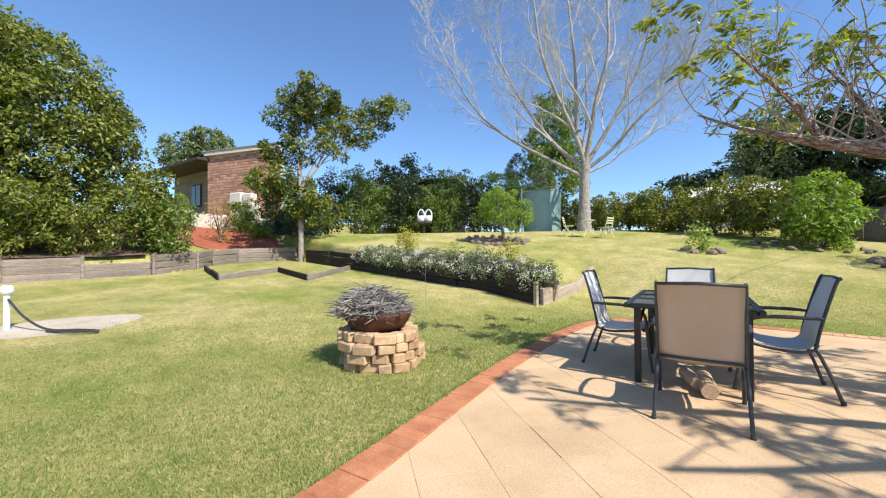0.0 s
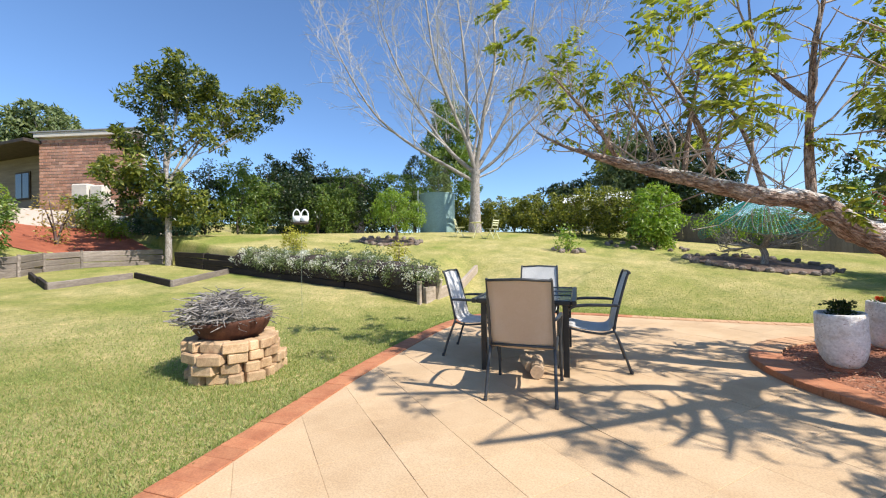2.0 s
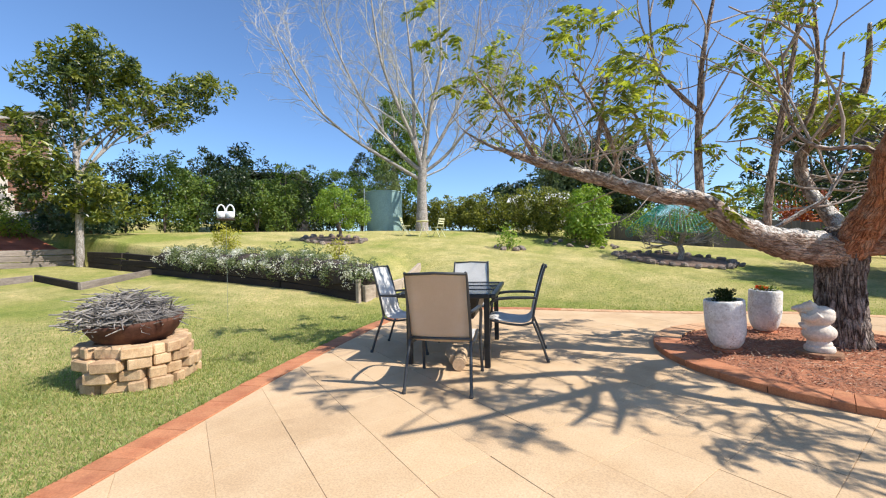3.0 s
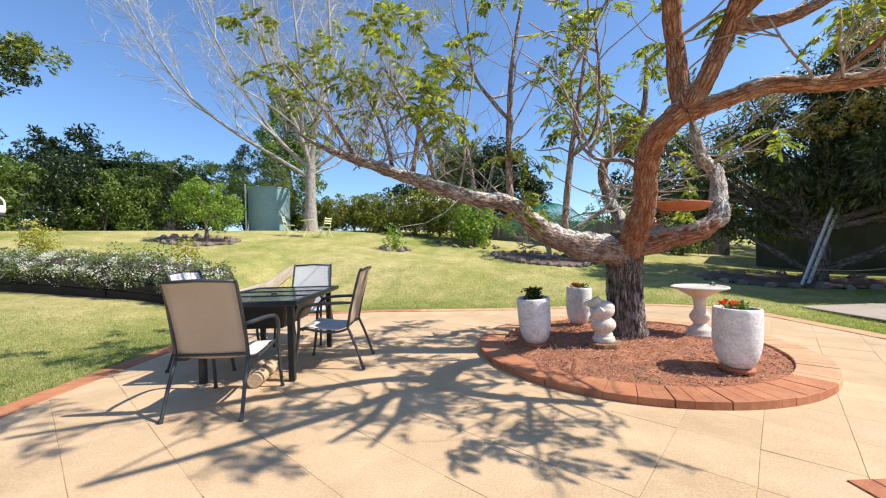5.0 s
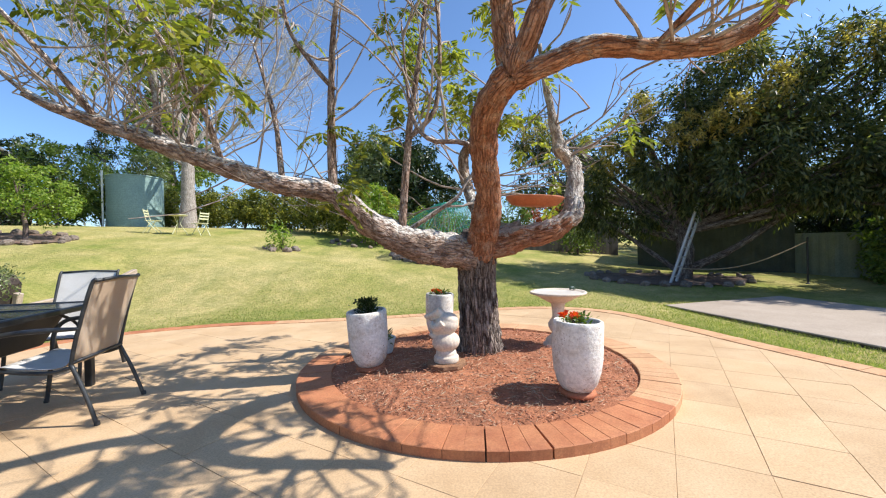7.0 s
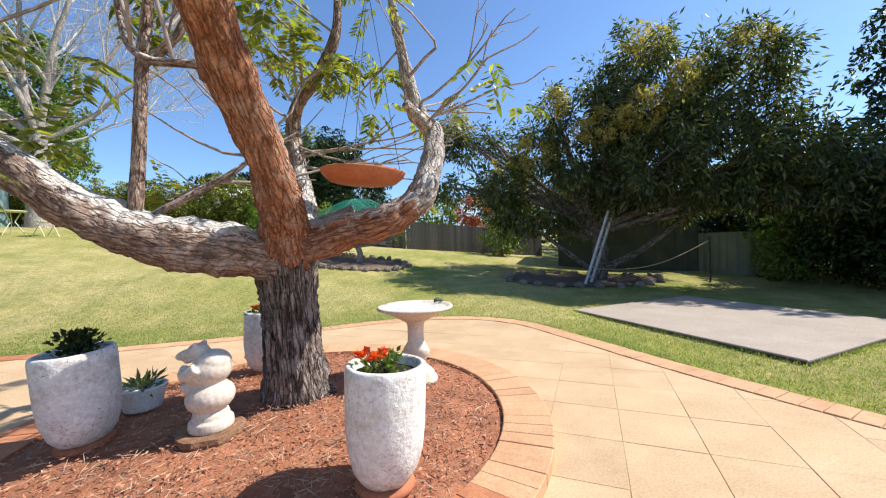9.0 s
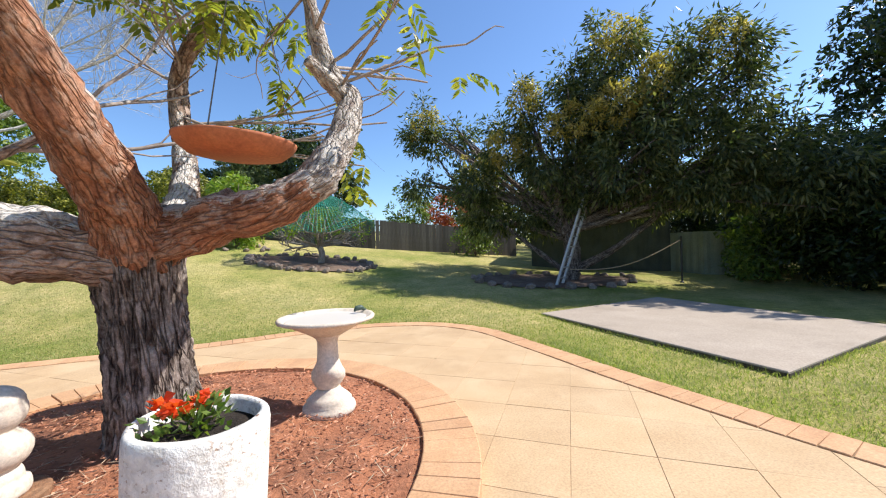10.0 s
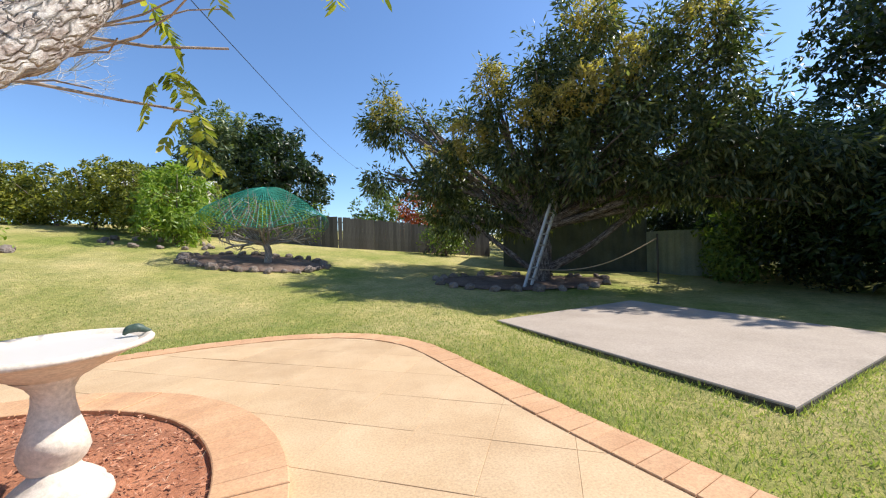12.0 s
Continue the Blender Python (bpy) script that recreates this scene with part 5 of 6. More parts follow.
def flower_bed():
    T = thing("retaining_wall", pose(0, 0, 0), "dark timber sleeper retaining wall along the raised bed", "retaining wall")
    pts = [(-5.75, 6.55), (-8.2, 6.5), (-11.0, 6.5), (-14.0, 6.52)]
    sleeper_run(T, [(x, y, ground_z(x, y - 0.3)) for x, y in pts], 0.40, DARK_SLEEPER, rows=2, seed=2)
    T2 = thing("retaining_wall", pose(0, 0, 0), "dark stepped sleeper wall behind the lower lawn", "retaining wall")
    pts = [(-14.0, 6.55), (-16.2, 6.55), (-18.8, 6.55)]
    sleeper_run(T2, [(x, y, ground_z(x, y - 0.3)) for x, y in pts], 0.62, DARK_SLEEPER, seed=3)
    T3 = thing("sleeper_end", pose(0, 0, 0), "weathered timber ends closing the raised bed", "timber edging")
    for k, (a, b, h) in enumerate((((-5.64, 6.56), (-5.66, 7.05), 0.42), ((-5.6, 6.95), (-5.75, 8.2), 0.30), ((-5.75, 8.2), (-6.15, 9.9), 0.24))):
        za, zb = ground_z(*a), ground_z(*b)
        z = (za + zb) / 2 if k else ground_z(a[0], a[1] - 0.3)
        rise = math.degrees(math.atan2(zb - za, b[1] - a[1])) if k else 0
        mid = ((a[0] + b[0]) / 2, (a[1] + b[1]) / 2)
        L, ang = math.hypot(b[0] - a[0], b[1] - a[1]), math.degrees(math.atan2(b[1] - a[1], b[0] - a[0]))
        Shape().box(0, 0, 0, L, 0.1, h, bev=0.012).part("sleeper", PALE_TIMBER, T3).matrix_basis = pose(mid[0], mid[1], z + h / 2 - 0.05, 0, -rise, ang)
    Shape().box(0, 0, 0, 0.09, 0.09, 0.55, bev=0.01).part("post", PALE_TIMBER, T3).matrix_basis = pose(-5.68, 6.42, ground_z(-5.68, 6.2) + 0.24)
    Shape().box(0, 0, 0, 0.09, 0.09, 0.55, bev=0.01).part("post", PALE_TIMBER, T3).matrix_basis = pose(-5.56, 7.0, ground_z(-5.56, 6.8) + 0.24, 0, 12, 0)
    H = thing("flower_hedge", pose(0, 0, 0), "low hedge covered in small white flowers on the raised bed", "flower hedge")
    lobes = []
    rng = random.Random(6)
    x = -5.95
    while x > -13.6:
        lobes.append((x, 6.85 + rng.uniform(-0.1, 0.15), ground_z(x, 6.2) + 0.60 + rng.uniform(-0.04, 0.06), 0.45, 0.42, 0.22))
        lobes.append((x + 0.2, 6.55 + rng.uniform(-0.06, 0.06), ground_z(x, 6.2) + 0.46 + rng.uniform(-0.05, 0.05), 0.36, 0.22, 0.16))
        x -= 0.42
    crown("foliage", LEAF_GUM, H, lobes, 27000, 0.065, 0.022, 61, 0.16, 0.5, -0.2)
    crown("blossom", PETAL_WHITE, H, [(a, b - 0.03, c + 0.03, d, e, f) for a, b, c, d, e, f in lobes], 10000, 0.034, 0.03, 62, 0.14, 0.85, -0.3, "small white blossoms")
    # dark solid lumps added inside the hedge, below its leaves
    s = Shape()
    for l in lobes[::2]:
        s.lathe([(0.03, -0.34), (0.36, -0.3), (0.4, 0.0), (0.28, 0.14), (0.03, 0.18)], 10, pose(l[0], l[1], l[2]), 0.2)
    s.part("dark_core", DARK_WOOD, H, "dark solid lumps inside the hedge")


def garden_boxes():
    for k, pts in enumerate(([(-15.02, 4.07), (-11.97, 3.9), (-14.05, 6.4)], [(-17.4, 2.16), (-13.77, 1.92), (-14.9, 3.95)])):
        T = thing("garden_box", pose(0, 0, 0), "low weathered timber edging round a grassy bed", "garden edging", "timber garden boxes")
        for i, (a, b) in enumerate(zip(pts, pts[1:])):
            # the first side takes the dark sleeper, the second the paler one
            mat = DARK_SLEEPER if i == 0 else SLEEPER
            sleeper_run(T, [on_ground(*a, -0.06), on_ground(*b, -0.06)], 0.24, mat, 0.08, 1, False, seed=k * 5 + i)


def lower_wall():
    T = thing("sleeper_wall", pose(0, 0, 0), "weathered grey sleeper retaining wall with short posts", "retaining wall")
    ys = [-9.0, -6.0, -2.8, 0.5, 1.9, 2.7, 3.9, 6.6]
    pts = [(wall_x(y) + 0.0, y, ground_z(wall_x(y) + 0.4, y)) for y in ys]
    sleeper_run(T, pts, 0.68, SLEEPER, 0.14, 3, True, seed=9)
    s = Shape()
    n = 24
    for j in range(n + 1):
        for i in range(n + 1):
            x, y = -27.5 + 7.0 * i / n, 0.2 + 6.2 * j / n
            s.v.append((x, y, ground_z(min(x, wall_x(y) - 0.32), y) + 0.03 + 0.03 * noise.noise(Vector((x, y, 0)))))
    s.f = [(j * (n + 1) + i, j * (n + 1) + i + 1, (j + 1) * (n + 1) + i + 1, (j + 1) * (n + 1) + i) for j in range(n) for i in range(n)]
    s.thing("mulched_bank", RED_MULCH, "bright red-brown mulch on the bank above the wall", "mulch", "structure", smooth=True)
    s = Shape()
    for j in range(n + 1):
        for i in range(n + 1):
            x, y = -24.5 + 7.1 * i / n, -10.0 + 10.4 * j / n
            s.v.append((x, y, ground_z(min(x, wall_x(y) - 0.8), y) + 0.03 + 0.04 * noise.noise(Vector((x, y, 0)))))
    s.f = [(j * (n + 1) + i, j * (n + 1) + i + 1, (j + 1) * (n + 1) + i + 1, (j + 1) * (n + 1) + i) for j in range(n) for i in range(n)]
    s.thing("shrub_bed", BED_SOIL, "dark leaf-littered soil under the shrubs above the wall", "soil", "structure", smooth=True)
    W = thing("block_wall", pose(0, 0, 0), "low cream block wall at the top of the bank", "low wall")
    for i in range(9):
        a = Vector((-27.6, 1.5, 0)).lerp(Vector((-24.6, 8.6, 0)), (i + 0.5) / 9)
        Shape().box(0, 0, 0, 0.83, 0.25, 1.0, bev=0.02).part("block", RENDER, W).matrix_basis = pose(a.x, a.y, ground_z(a.x, a.y) + 0.3, 0, 0, 67)


def brick_wall(T, a, b, z0, height, name="wall"):
    """A wall of courses of separate bricks over a mortar core, with its joints sunk."""
    a, b = Vector(a), Vector(b)
    L = (b - a).length
    ang = math.degrees(math.atan2(b.y - a.y, b.x - a.x))
    m = pose(a.x, a.y, z0, 0, 0, ang)
    core = Shape().box(L / 2, 0.12, height / 2, L, 0.2, height)
    core.v = [tuple(m @ Vector(v)) for v in core.v]
    w = core.part(name, MORTAR, T, "red-brown face brick wall")
    s = Shape()
    rows, bw, bh = int(height / 0.172), 0.46, 0.172
    for r in range(rows):
        x = -0.23 * (r % 2)
        while x < L:
            x0, x1 = max(0, x + 0.02), min(L, x + bw - 0.02)
            if x1 - x0 > 0.05:
                z = r * bh
                v = [(x0, 0.02, z + 0.018), (x1, 0.02, z + 0.018), (x1, 0.02, z + bh - 0.018), (x0, 0.02, z + bh - 0.018)]
                v += [(p[0], -0.012, p[2]) for p in v]
                s.add([m @ Vector(p) for p in v], [(4, 5, 6, 7), (0, 1, 5, 4), (1, 2, 6, 5), (2, 3, 7, 6), (3, 0, 4, 7)])
            x += bw
    s.part("bricks", HOUSE_BRICK, w)["kind"] = "stuff"
    return m


def house():
    T = thing("house", pose(0, 0, 0), "single-storey red brick house with shaded porch on the hill", "house")
    C, E = Vector((-30.1, 4.3, 0)), Vector((-24.9, 7.3, 0))
    z0 = 3.7
    m = brick_wall(T, C, E, z0, 4.1)
    u = (E - C).normalized()
    back = Vector((-u.y, u.x, 0))
    L = (E - C).length
    ang = math.degrees(math.atan2(u.y, u.x))
    deep = [C + u * 0.05 + back * 0.2, E - u * 0.05 + back * 0.2, E + Vector((-3.25, 0.99, 0)), C + back * 3.6]

    def slab_over(foot, low, high):
        return Shape().add([(p.x, p.y, low) for p in foot] + [(p.x, p.y, high) for p in foot], [(3, 2, 1, 0), (4, 5, 6, 7)] + [(k, (k + 1) % 4, 4 + (k + 1) % 4, 4 + k) for k in range(4)])
    slab_over(deep, z0 - 1.8, z0 + 4.1).part("body", HOUSE_BRICK, T)
    Shape().box(L / 2, -0.12, 4.18, L + 0.25, 0.16, 0.26, bev=0.02).part("fascia", RENDER, T, "cream roof fascia").matrix_basis = m
    eave = [C - u * 0.3 - back * 0.25, E + u * 0.1 - back * 0.25, E + Vector((-3.3, 1.1, 0)), C + back * 3.8 - u * 0.3]
    slab_over(eave, z0 + 4.31, z0 + 4.37).part("roof", GREY_ROOF, T, "low grey roof")
    # recessed porch wing
    ang2 = math.degrees(math.atan2(-0.27, -0.96)) + 180
    m2 = pose(C.x, C.y, z0, 0, 0, ang2)
    Shape().box(-4.0, 1.3, 1.2, 8.0, 0.2, 5.0).part("porch_wall", PORCH_BOARD, T, "shaded brown-grey boarded wall").matrix_basis = m2
    Shape().box(-4.0, 0.55, 3.82, 8.3, 2.5, 0.2, bev=0.03).part("porch_roof", DARK_WOOD, T, "dark flat porch roof").matrix_basis = m2
    for x in (-1.15, -4.2):
        w = Shape().box(x, 1.17, 1.95, 1.5, 0.07, 1.7, bev=0.01).part("window", DARK_WOOD, T, "dark framed window")
        w.matrix_basis = m2
        for dx in (-0.36, 0.36):
            Shape().box(x + dx, 1.12, 1.95, 0.62, 0.03, 1.5).part("pane", WINDOW_GLASS, w)
    U = thing("utility_box", m @ pose(3.0, -0.35, 0.9), "pale grey service box against the brick wall", "utility box")
    Shape().box(0, 0, 0.05, 0.95, 0.5, 0.9, bev=0.06).part("cabinet", RENDER, U)
    Shape().box(0.95, 0, 0.0, 0.75, 0.5, 0.8, bev=0.06).part("cabinet", RENDER, U)
    Shape().box(0.5, 0.05, -0.9, 2.2, 0.4, 1.1, bev=0.05).part("plinth", MORTAR, U)


def far_shed():
    T = thing("neighbour_shed", pose(-23.5, 18.0, ground_z(-23.5, 18.0), 0, 0, 35), "dark neighbouring building with grey roof above the hedge", "shed")
    Shape().box(0, 0, 1.9, 5.0, 4, 3.8).part("wall", DARK_WOOD, T)
    Shape().box(0, 0, 3.9, 5.6, 4.6, 0.16, bev=0.03).part("roof", GREY_ROOF, T)
    for x in (-1.5, 0, 1.5):
        Shape().box(x, -2.03, 2.9, 0.9, 0.06, 0.7).part("window", WINDOW_GLASS, T)
    K = thing("neighbour_roof", pose(-6.0, 26.0, ground_z(-6.0, 26.0) - 0.2, 0, 0, 10), "pale neighbouring roof behind the hedge", "shed")
    Shape().box(0, 0, 1.0, 3.6, 3, 2.0).part("wall", RENDER, K)
    Shape().add([(-2, -1.8, 2.0), (2, -1.8, 2.0), (2, 0, 2.7), (-2, 0, 2.7), (2, 1.8, 2.0), (-2, 1.8, 2.0)], [(0, 1, 2, 3), (3, 2, 4, 5)]).part("roof", WHITE, K)


def water_tank(x, y):
    T = thing("water_tank", pose(x, y, ground_z(x, y) - 0.05), "pale green corrugated steel rainwater tank", "water tank")
    R, H = 1.05, 2.3
    prof = []
    n = 46
    for i in range(n + 1):
        prof.append((R + 0.012 * math.sin(i * math.pi * 0.9), H * i / n))
    Shape().lathe(prof + [(R * 0.5, H + 0.12), (0.02, H + 0.18)], 40).part("body", TANK, T, smooth=True)
    Shape().lathe([(R + 0.03, H - 0.03), (R + 0.04, H), (R + 0.02, H + 0.03)], 40).part("rim", TANK, T)
    Shape().tube([(-R * 0.8, -R * 0.75, 0), (-R * 0.8, -R * 0.75, H + 0.25)], 0.04, 8).part("downpipe", WHITE, T)


def bistro_set(x, y):
    def chair(px, py, rz):
        T = thing("bistro_chair", pose(px, py, ground_z(px, py), 0, 0, rz), "folding cream metal garden chair", "chair", "cream bistro set")
        for sx in (-0.19, 0.19):
            Shape().tube([(sx, -0.22, 0), (sx, 0.05, 0.45), (sx, 0.22, 0.46)], 0.014, 6).part("leg", CREAM, T)
            Shape().tube([(sx, 0.25, 0), (sx, -0.1, 0.45), (sx * 0.95, -0.2, 0.88)], 0.014, 6).part("back_post", CREAM, T)
        for k in range(4):
            Shape().box(0, -0.12 + 0.11 * k, 0.46, 0.42, 0.07, 0.015, bev=0.003).part("seat_slat", CREAM, T)
        for k in range(3):
            Shape().box(0, -0.14 - 0.03 * k, 0.62 + 0.1 * k, 0.38, 0.015, 0.05, bev=0.003).part("back_slat", CREAM, T)
    chair(x - 0.85, y - 0.2, -70)
    chair(x + 0.75, y + 0.15, 75)
    T = thing("bistro_table", pose(x, y, ground_z(x, y)), "small round cream metal garden table", "table", "cream bistro set")
    Shape().lathe([(0.30, 0.70), (0.31, 0.71), (0.30, 0.725), (0.02, 0.725)], 24).part("tabletop", CREAM, T)
    for a in (0.4, 2.5, 4.6):
        Shape().tube([(0.28 * math.cos(a), 0.28 * math.sin(a), 0), (0.05 * math.cos(a), 0.05 * math.sin(a), 0.4), (0.2 * math.cos(a), 0.2 * math.sin(a), 0.7)], 0.012, 6).part("leg", CREAM, T)


def rock_ring(cx, cy, rx, ry, n, seed, label, soil=True):
    T = thing("rock_edging", pose(cx, cy, 0), label, "garden edging")
    rng = random.Random(seed)
    shapes = []
    for k in range(4):
        s = Shape()
        prof = [(math.sin(math.pi * i / 6), -math.cos(math.pi * i / 6)) for i in range(7)]
        s.lathe([(max(0.05, r), z) for r, z in prof], 8)
        s.v = [tuple(Vector(v) * (1 + 0.35 * noise.noise(Vector(v) * 1.3 + Vector((k * 7, 0, 0))))) for v in s.v]
        shapes.append(s.mesh("rock", ROCK))
    for i in range(n):
        a = 2 * math.pi * i / n
        x, y = rx * math.cos(a) * rng.uniform(0.93, 1.07), ry * math.sin(a) * rng.uniform(0.93, 1.07)
        o = new("rock", rng.choice(shapes))
        w = rng.uniform(0.09, 0.16)
        o.scale = (w, w * rng.uniform(0.7, 1.1), w * rng.uniform(0.5, 0.8))
        o.location = (x, y, ground_z(cx + x, cy + y) + 0.04)
        o.rotation_euler = (rng.gauss(0, 0.3), rng.gauss(0, 0.3), rng.uniform(0, 6.28))
        o.parent = T
    if soil:
        s = Shape()
        R, A = 6, 30
        for i in range(R + 1):
            for k in range(A):
                t = 2 * math.pi * k / A
                x, y = cx + rx * 0.98 * i / R * math.cos(t), cy + ry * 0.98 * i / R * math.sin(t)
                s.v.append((x, y, ground_z(x, y) + 0.03 + 0.02 * noise.noise(Vector((x * 2, y * 2, 0)))))
        s.f = [(i * A + k, i * A + (k + 1) % A, (i + 1) * A + (k + 1) % A, (i + 1) * A + k) for i in range(R) for k in range(A)]
        s.thing("soil_bed", BED_SOIL, "bare dark mulch inside a rock edging", "mulch", "structure", smooth=True)


def netted_tree(x, y):
    z0 = ground_z(x, y)
    T = thing("netted_fruit_tree", pose(x, y, z0), "spreading low fruit tree under green bird netting", "tree")
    rng = random.Random(41)
    limbs("trunk", BARK_GREY, T, [([(0, 0, -0.05), (0.05, 0, 0.3), (-0.05, 0, 0.55)], [0.1, 0.085, 0.07])], 10, 0.15)
    tw, tips = [], []
    for k in range(11):
        a = 6.283 * k / 11
        grow(rng, (-0.05, 0, 0.5), (math.cos(a), math.sin(a), 0.32), 0.95, 0.045, 3, tw, tips, 0.55, 0.16, (2, 4), 0.66)
    twig_mesh("branch_tangle", BARK_GREY, T, tw, 5, "tangled bare grey branches")["kind"] = "stuff"
    crown("foliage", LEAF_LIGHT, T, [(-0.4, 0, 1.25, 1.25, 1.1, 0.42), (0.5, 0, 1.1, 0.9, 0.9, 0.4)], 2600, 0.09, 0.04, 42, 0.25, 0.5)
    s = Shape()
    R, A = 26, 90
    def top(r, t):
        return 2.02 - 0.25 * r - 0.24 * r * r + 0.10 * math.cos(3 * t + 1) * r + 0.12 * noise.noise(Vector((r * math.cos(t) * 1.6, r * math.sin(t) * 1.6, 5)))
    for k in range(A):
        t = 2 * math.pi * k / A
        s.tube([(r_ * math.cos(t), r_ * math.sin(t), max(0.75, top(r_, t))) for r_ in np.linspace(0.05, 1.6, 12)], 0.0045, 3, False)
    for i in range(1, R + 1):
        r_ = 1.6 * i / R
        s.tube([(r_ * math.cos(t), r_ * math.sin(t), max(0.75, top(r_, t))) for t in np.linspace(0, 2 * math.pi, 40)], 0.0045, 3, False)
    s.part("bird_net", NET, T, "green mesh netting draped over the crown")


def ladder(x, y):
    T = thing("ladder", pose(x, y, ground_z(x, y)), "aluminium ladder leaning into the mango tree", "ladder")
    d = Vector((1.2, 0.35, 2.75))
    side = Vector((0.75, 0.66, 0)) * 0.2
    for sg in (-1, 1):
        Shape().tube([side * sg, side * sg + d], 0.04, 4).part("rail", ALU, T)
    for k in range(10):
        p = d * ((k + 0.7) / 10.5)
        Shape().tube([p - side, p + side], 0.018, 6).part("rung", ALU, T)


def mango_tree(x, y):
    low = [(-3.84, 2.32, 2.92, 0.45, 0.39), (-1.51, 0.42, 3.84, 0.72, 0.65), (-2.09, 1.43, 2.78, 0.91, 0.83), (-0.58, -0.38, 3.35, 0.96, 0.94), (3.15, -3.12, 2.8, 0.9, 0.75), (2.16, -2.3, 2.93, 1.08, 0.99),
           (0.84, -1.57, 2.95, 1.03, 0.98), (3.42, -3.48, 2.35, 0.8, 0.7), (0.45, 0.1, 2.6, 1.28, 0.77), (-0.94, 1.28, 2.09, 1.3, 0.67), (1.88, -0.98, 2.5, 1.32, 0.6), (3.01, -2.32, 2.5, 1.0, 0.64), (4.4, -3.2, 2.3, 1.2, 1.1), (2.6, 0.6, 2.3, 1.3, 0.7), (0.6, 2.2, 2.2, 1.3, 0.8), (-1.6, 2.6, 1.9, 0.9, 0.6), (2.3, -2.4, 2.15, 0.9, 0.4)]
    high = [(-3.53, 2.29, 4.66, 0.72, 0.84), (-2.55, 2.14, 4.48, 0.45, 0.45), (-1.18, -0.13, 4.65, 0.42, 0.66), (-0.06, -0.42, 5.25, 0.52, 0.87), (0.83, -1.07, 5.78, 0.77, 0.86), (0.2, -1.02, 4.45, 0.88, 0.75),
            (2.13, -1.86, 5.48, 0.57, 0.75), (2.81, -2.55, 5.29, 0.56, 0.74), (1.7, -1.87, 4.33, 0.98, 0.97), (2.78, -2.67, 4.07, 0.7, 0.97), (1.6, -0.6, 4.0, 1.5, 1.2)]
    fresh = [(-1.28, -0.41, 4.75, 0.36, 0.54), (-0.5, -1.32, 3.97, 0.55, 0.35), (0.35, -1.71, 4.25, 0.55, 0.38), (0.72, -1.36, 6.02, 0.48, 0.4), (1.37, -2.11, 4.84, 0.45, 0.38), (2.42, -2.71, 5.47, 0.4, 0.36), (-1.61, 0.14, 3.68, 0.6, 0.38), (-3.59, 2.1, 4.86, 0.4, 0.44), (-2.15, 1.13, 3.22, 0.45, 0.3)]
    full = [(p, q, h, r, r, v) for p, q, h, r, v in low + high]
    tuft = [(p, q, h, r, r, v) for p, q, h, r, v in fresh]
    T = plain_tree("mango_tree", "large dense dark green mango tree with yellow new leaves", x, y, 5.5, 0.22, full, LEAF_MANGO, 72000, 0.175, 0.05, 71, BARK, 0.28, 0.45, 0.3, [(LEAF_FLUSH, tuft, 8500)], 0.9, "", "tree", 75)
    limbs("prop_limb", BARK, T, [([(-0.1, -0.1, 0.2), (-1.2, 0.7, 1.3), (-2.5, 1.5, 2.6), (-3.3, 2.2, 4.0)], [0.08, 0.06, 0.045, 0.02]), ([(0.1, 0, 0.25), (0.9, -0.6, 0.75), (1.8, -1.0, 1.5), (2.6, -1.2, 2.2)], [0.12, 0.09, 0.07, 0.03])], 8, 0.2)


def paling_fence(pts, height, label, mat=FENCE):
    T = thing("paling_fence", pose(0, 0, 0), label, "fence")
    rng = random.Random(51)
    me = Shape().box(0, 0, height / 2, 0.1535, 0.018, height, bev=0.002).mesh("paling", mat)
    for a, b in zip(pts, pts[1:]):
        a, b = Vector((*a, 0)), Vector((*b, 0))
        L = (b - a).length
        ang = math.atan2(b.y - a.y, b.x - a.x)
        for k in range(int(L / 0.155)):
            p = a.lerp(b, (k + 0.5) * 0.155 / L)
            o = new("paling", me)
            o.location = (p.x, p.y, ground_z(p.x, p.y) - 0.05 + rng.gauss(0, 0.015))
            o.rotation_euler = (0, rng.gauss(0, 0.006), ang)
            o.parent = T
        for h in (0.3, height - 0.25):
            n = Vector((-math.sin(ang), math.cos(ang), 0)) * 0.03
            za, zb = ground_z(a.x, a.y) + h, ground_z(b.x, b.y) + h
            Shape().tube([(a.x + n.x, a.y + n.y, za), (b.x + n.x, b.y + n.y, zb)], 0.03, 4).part("rail", mat, T)


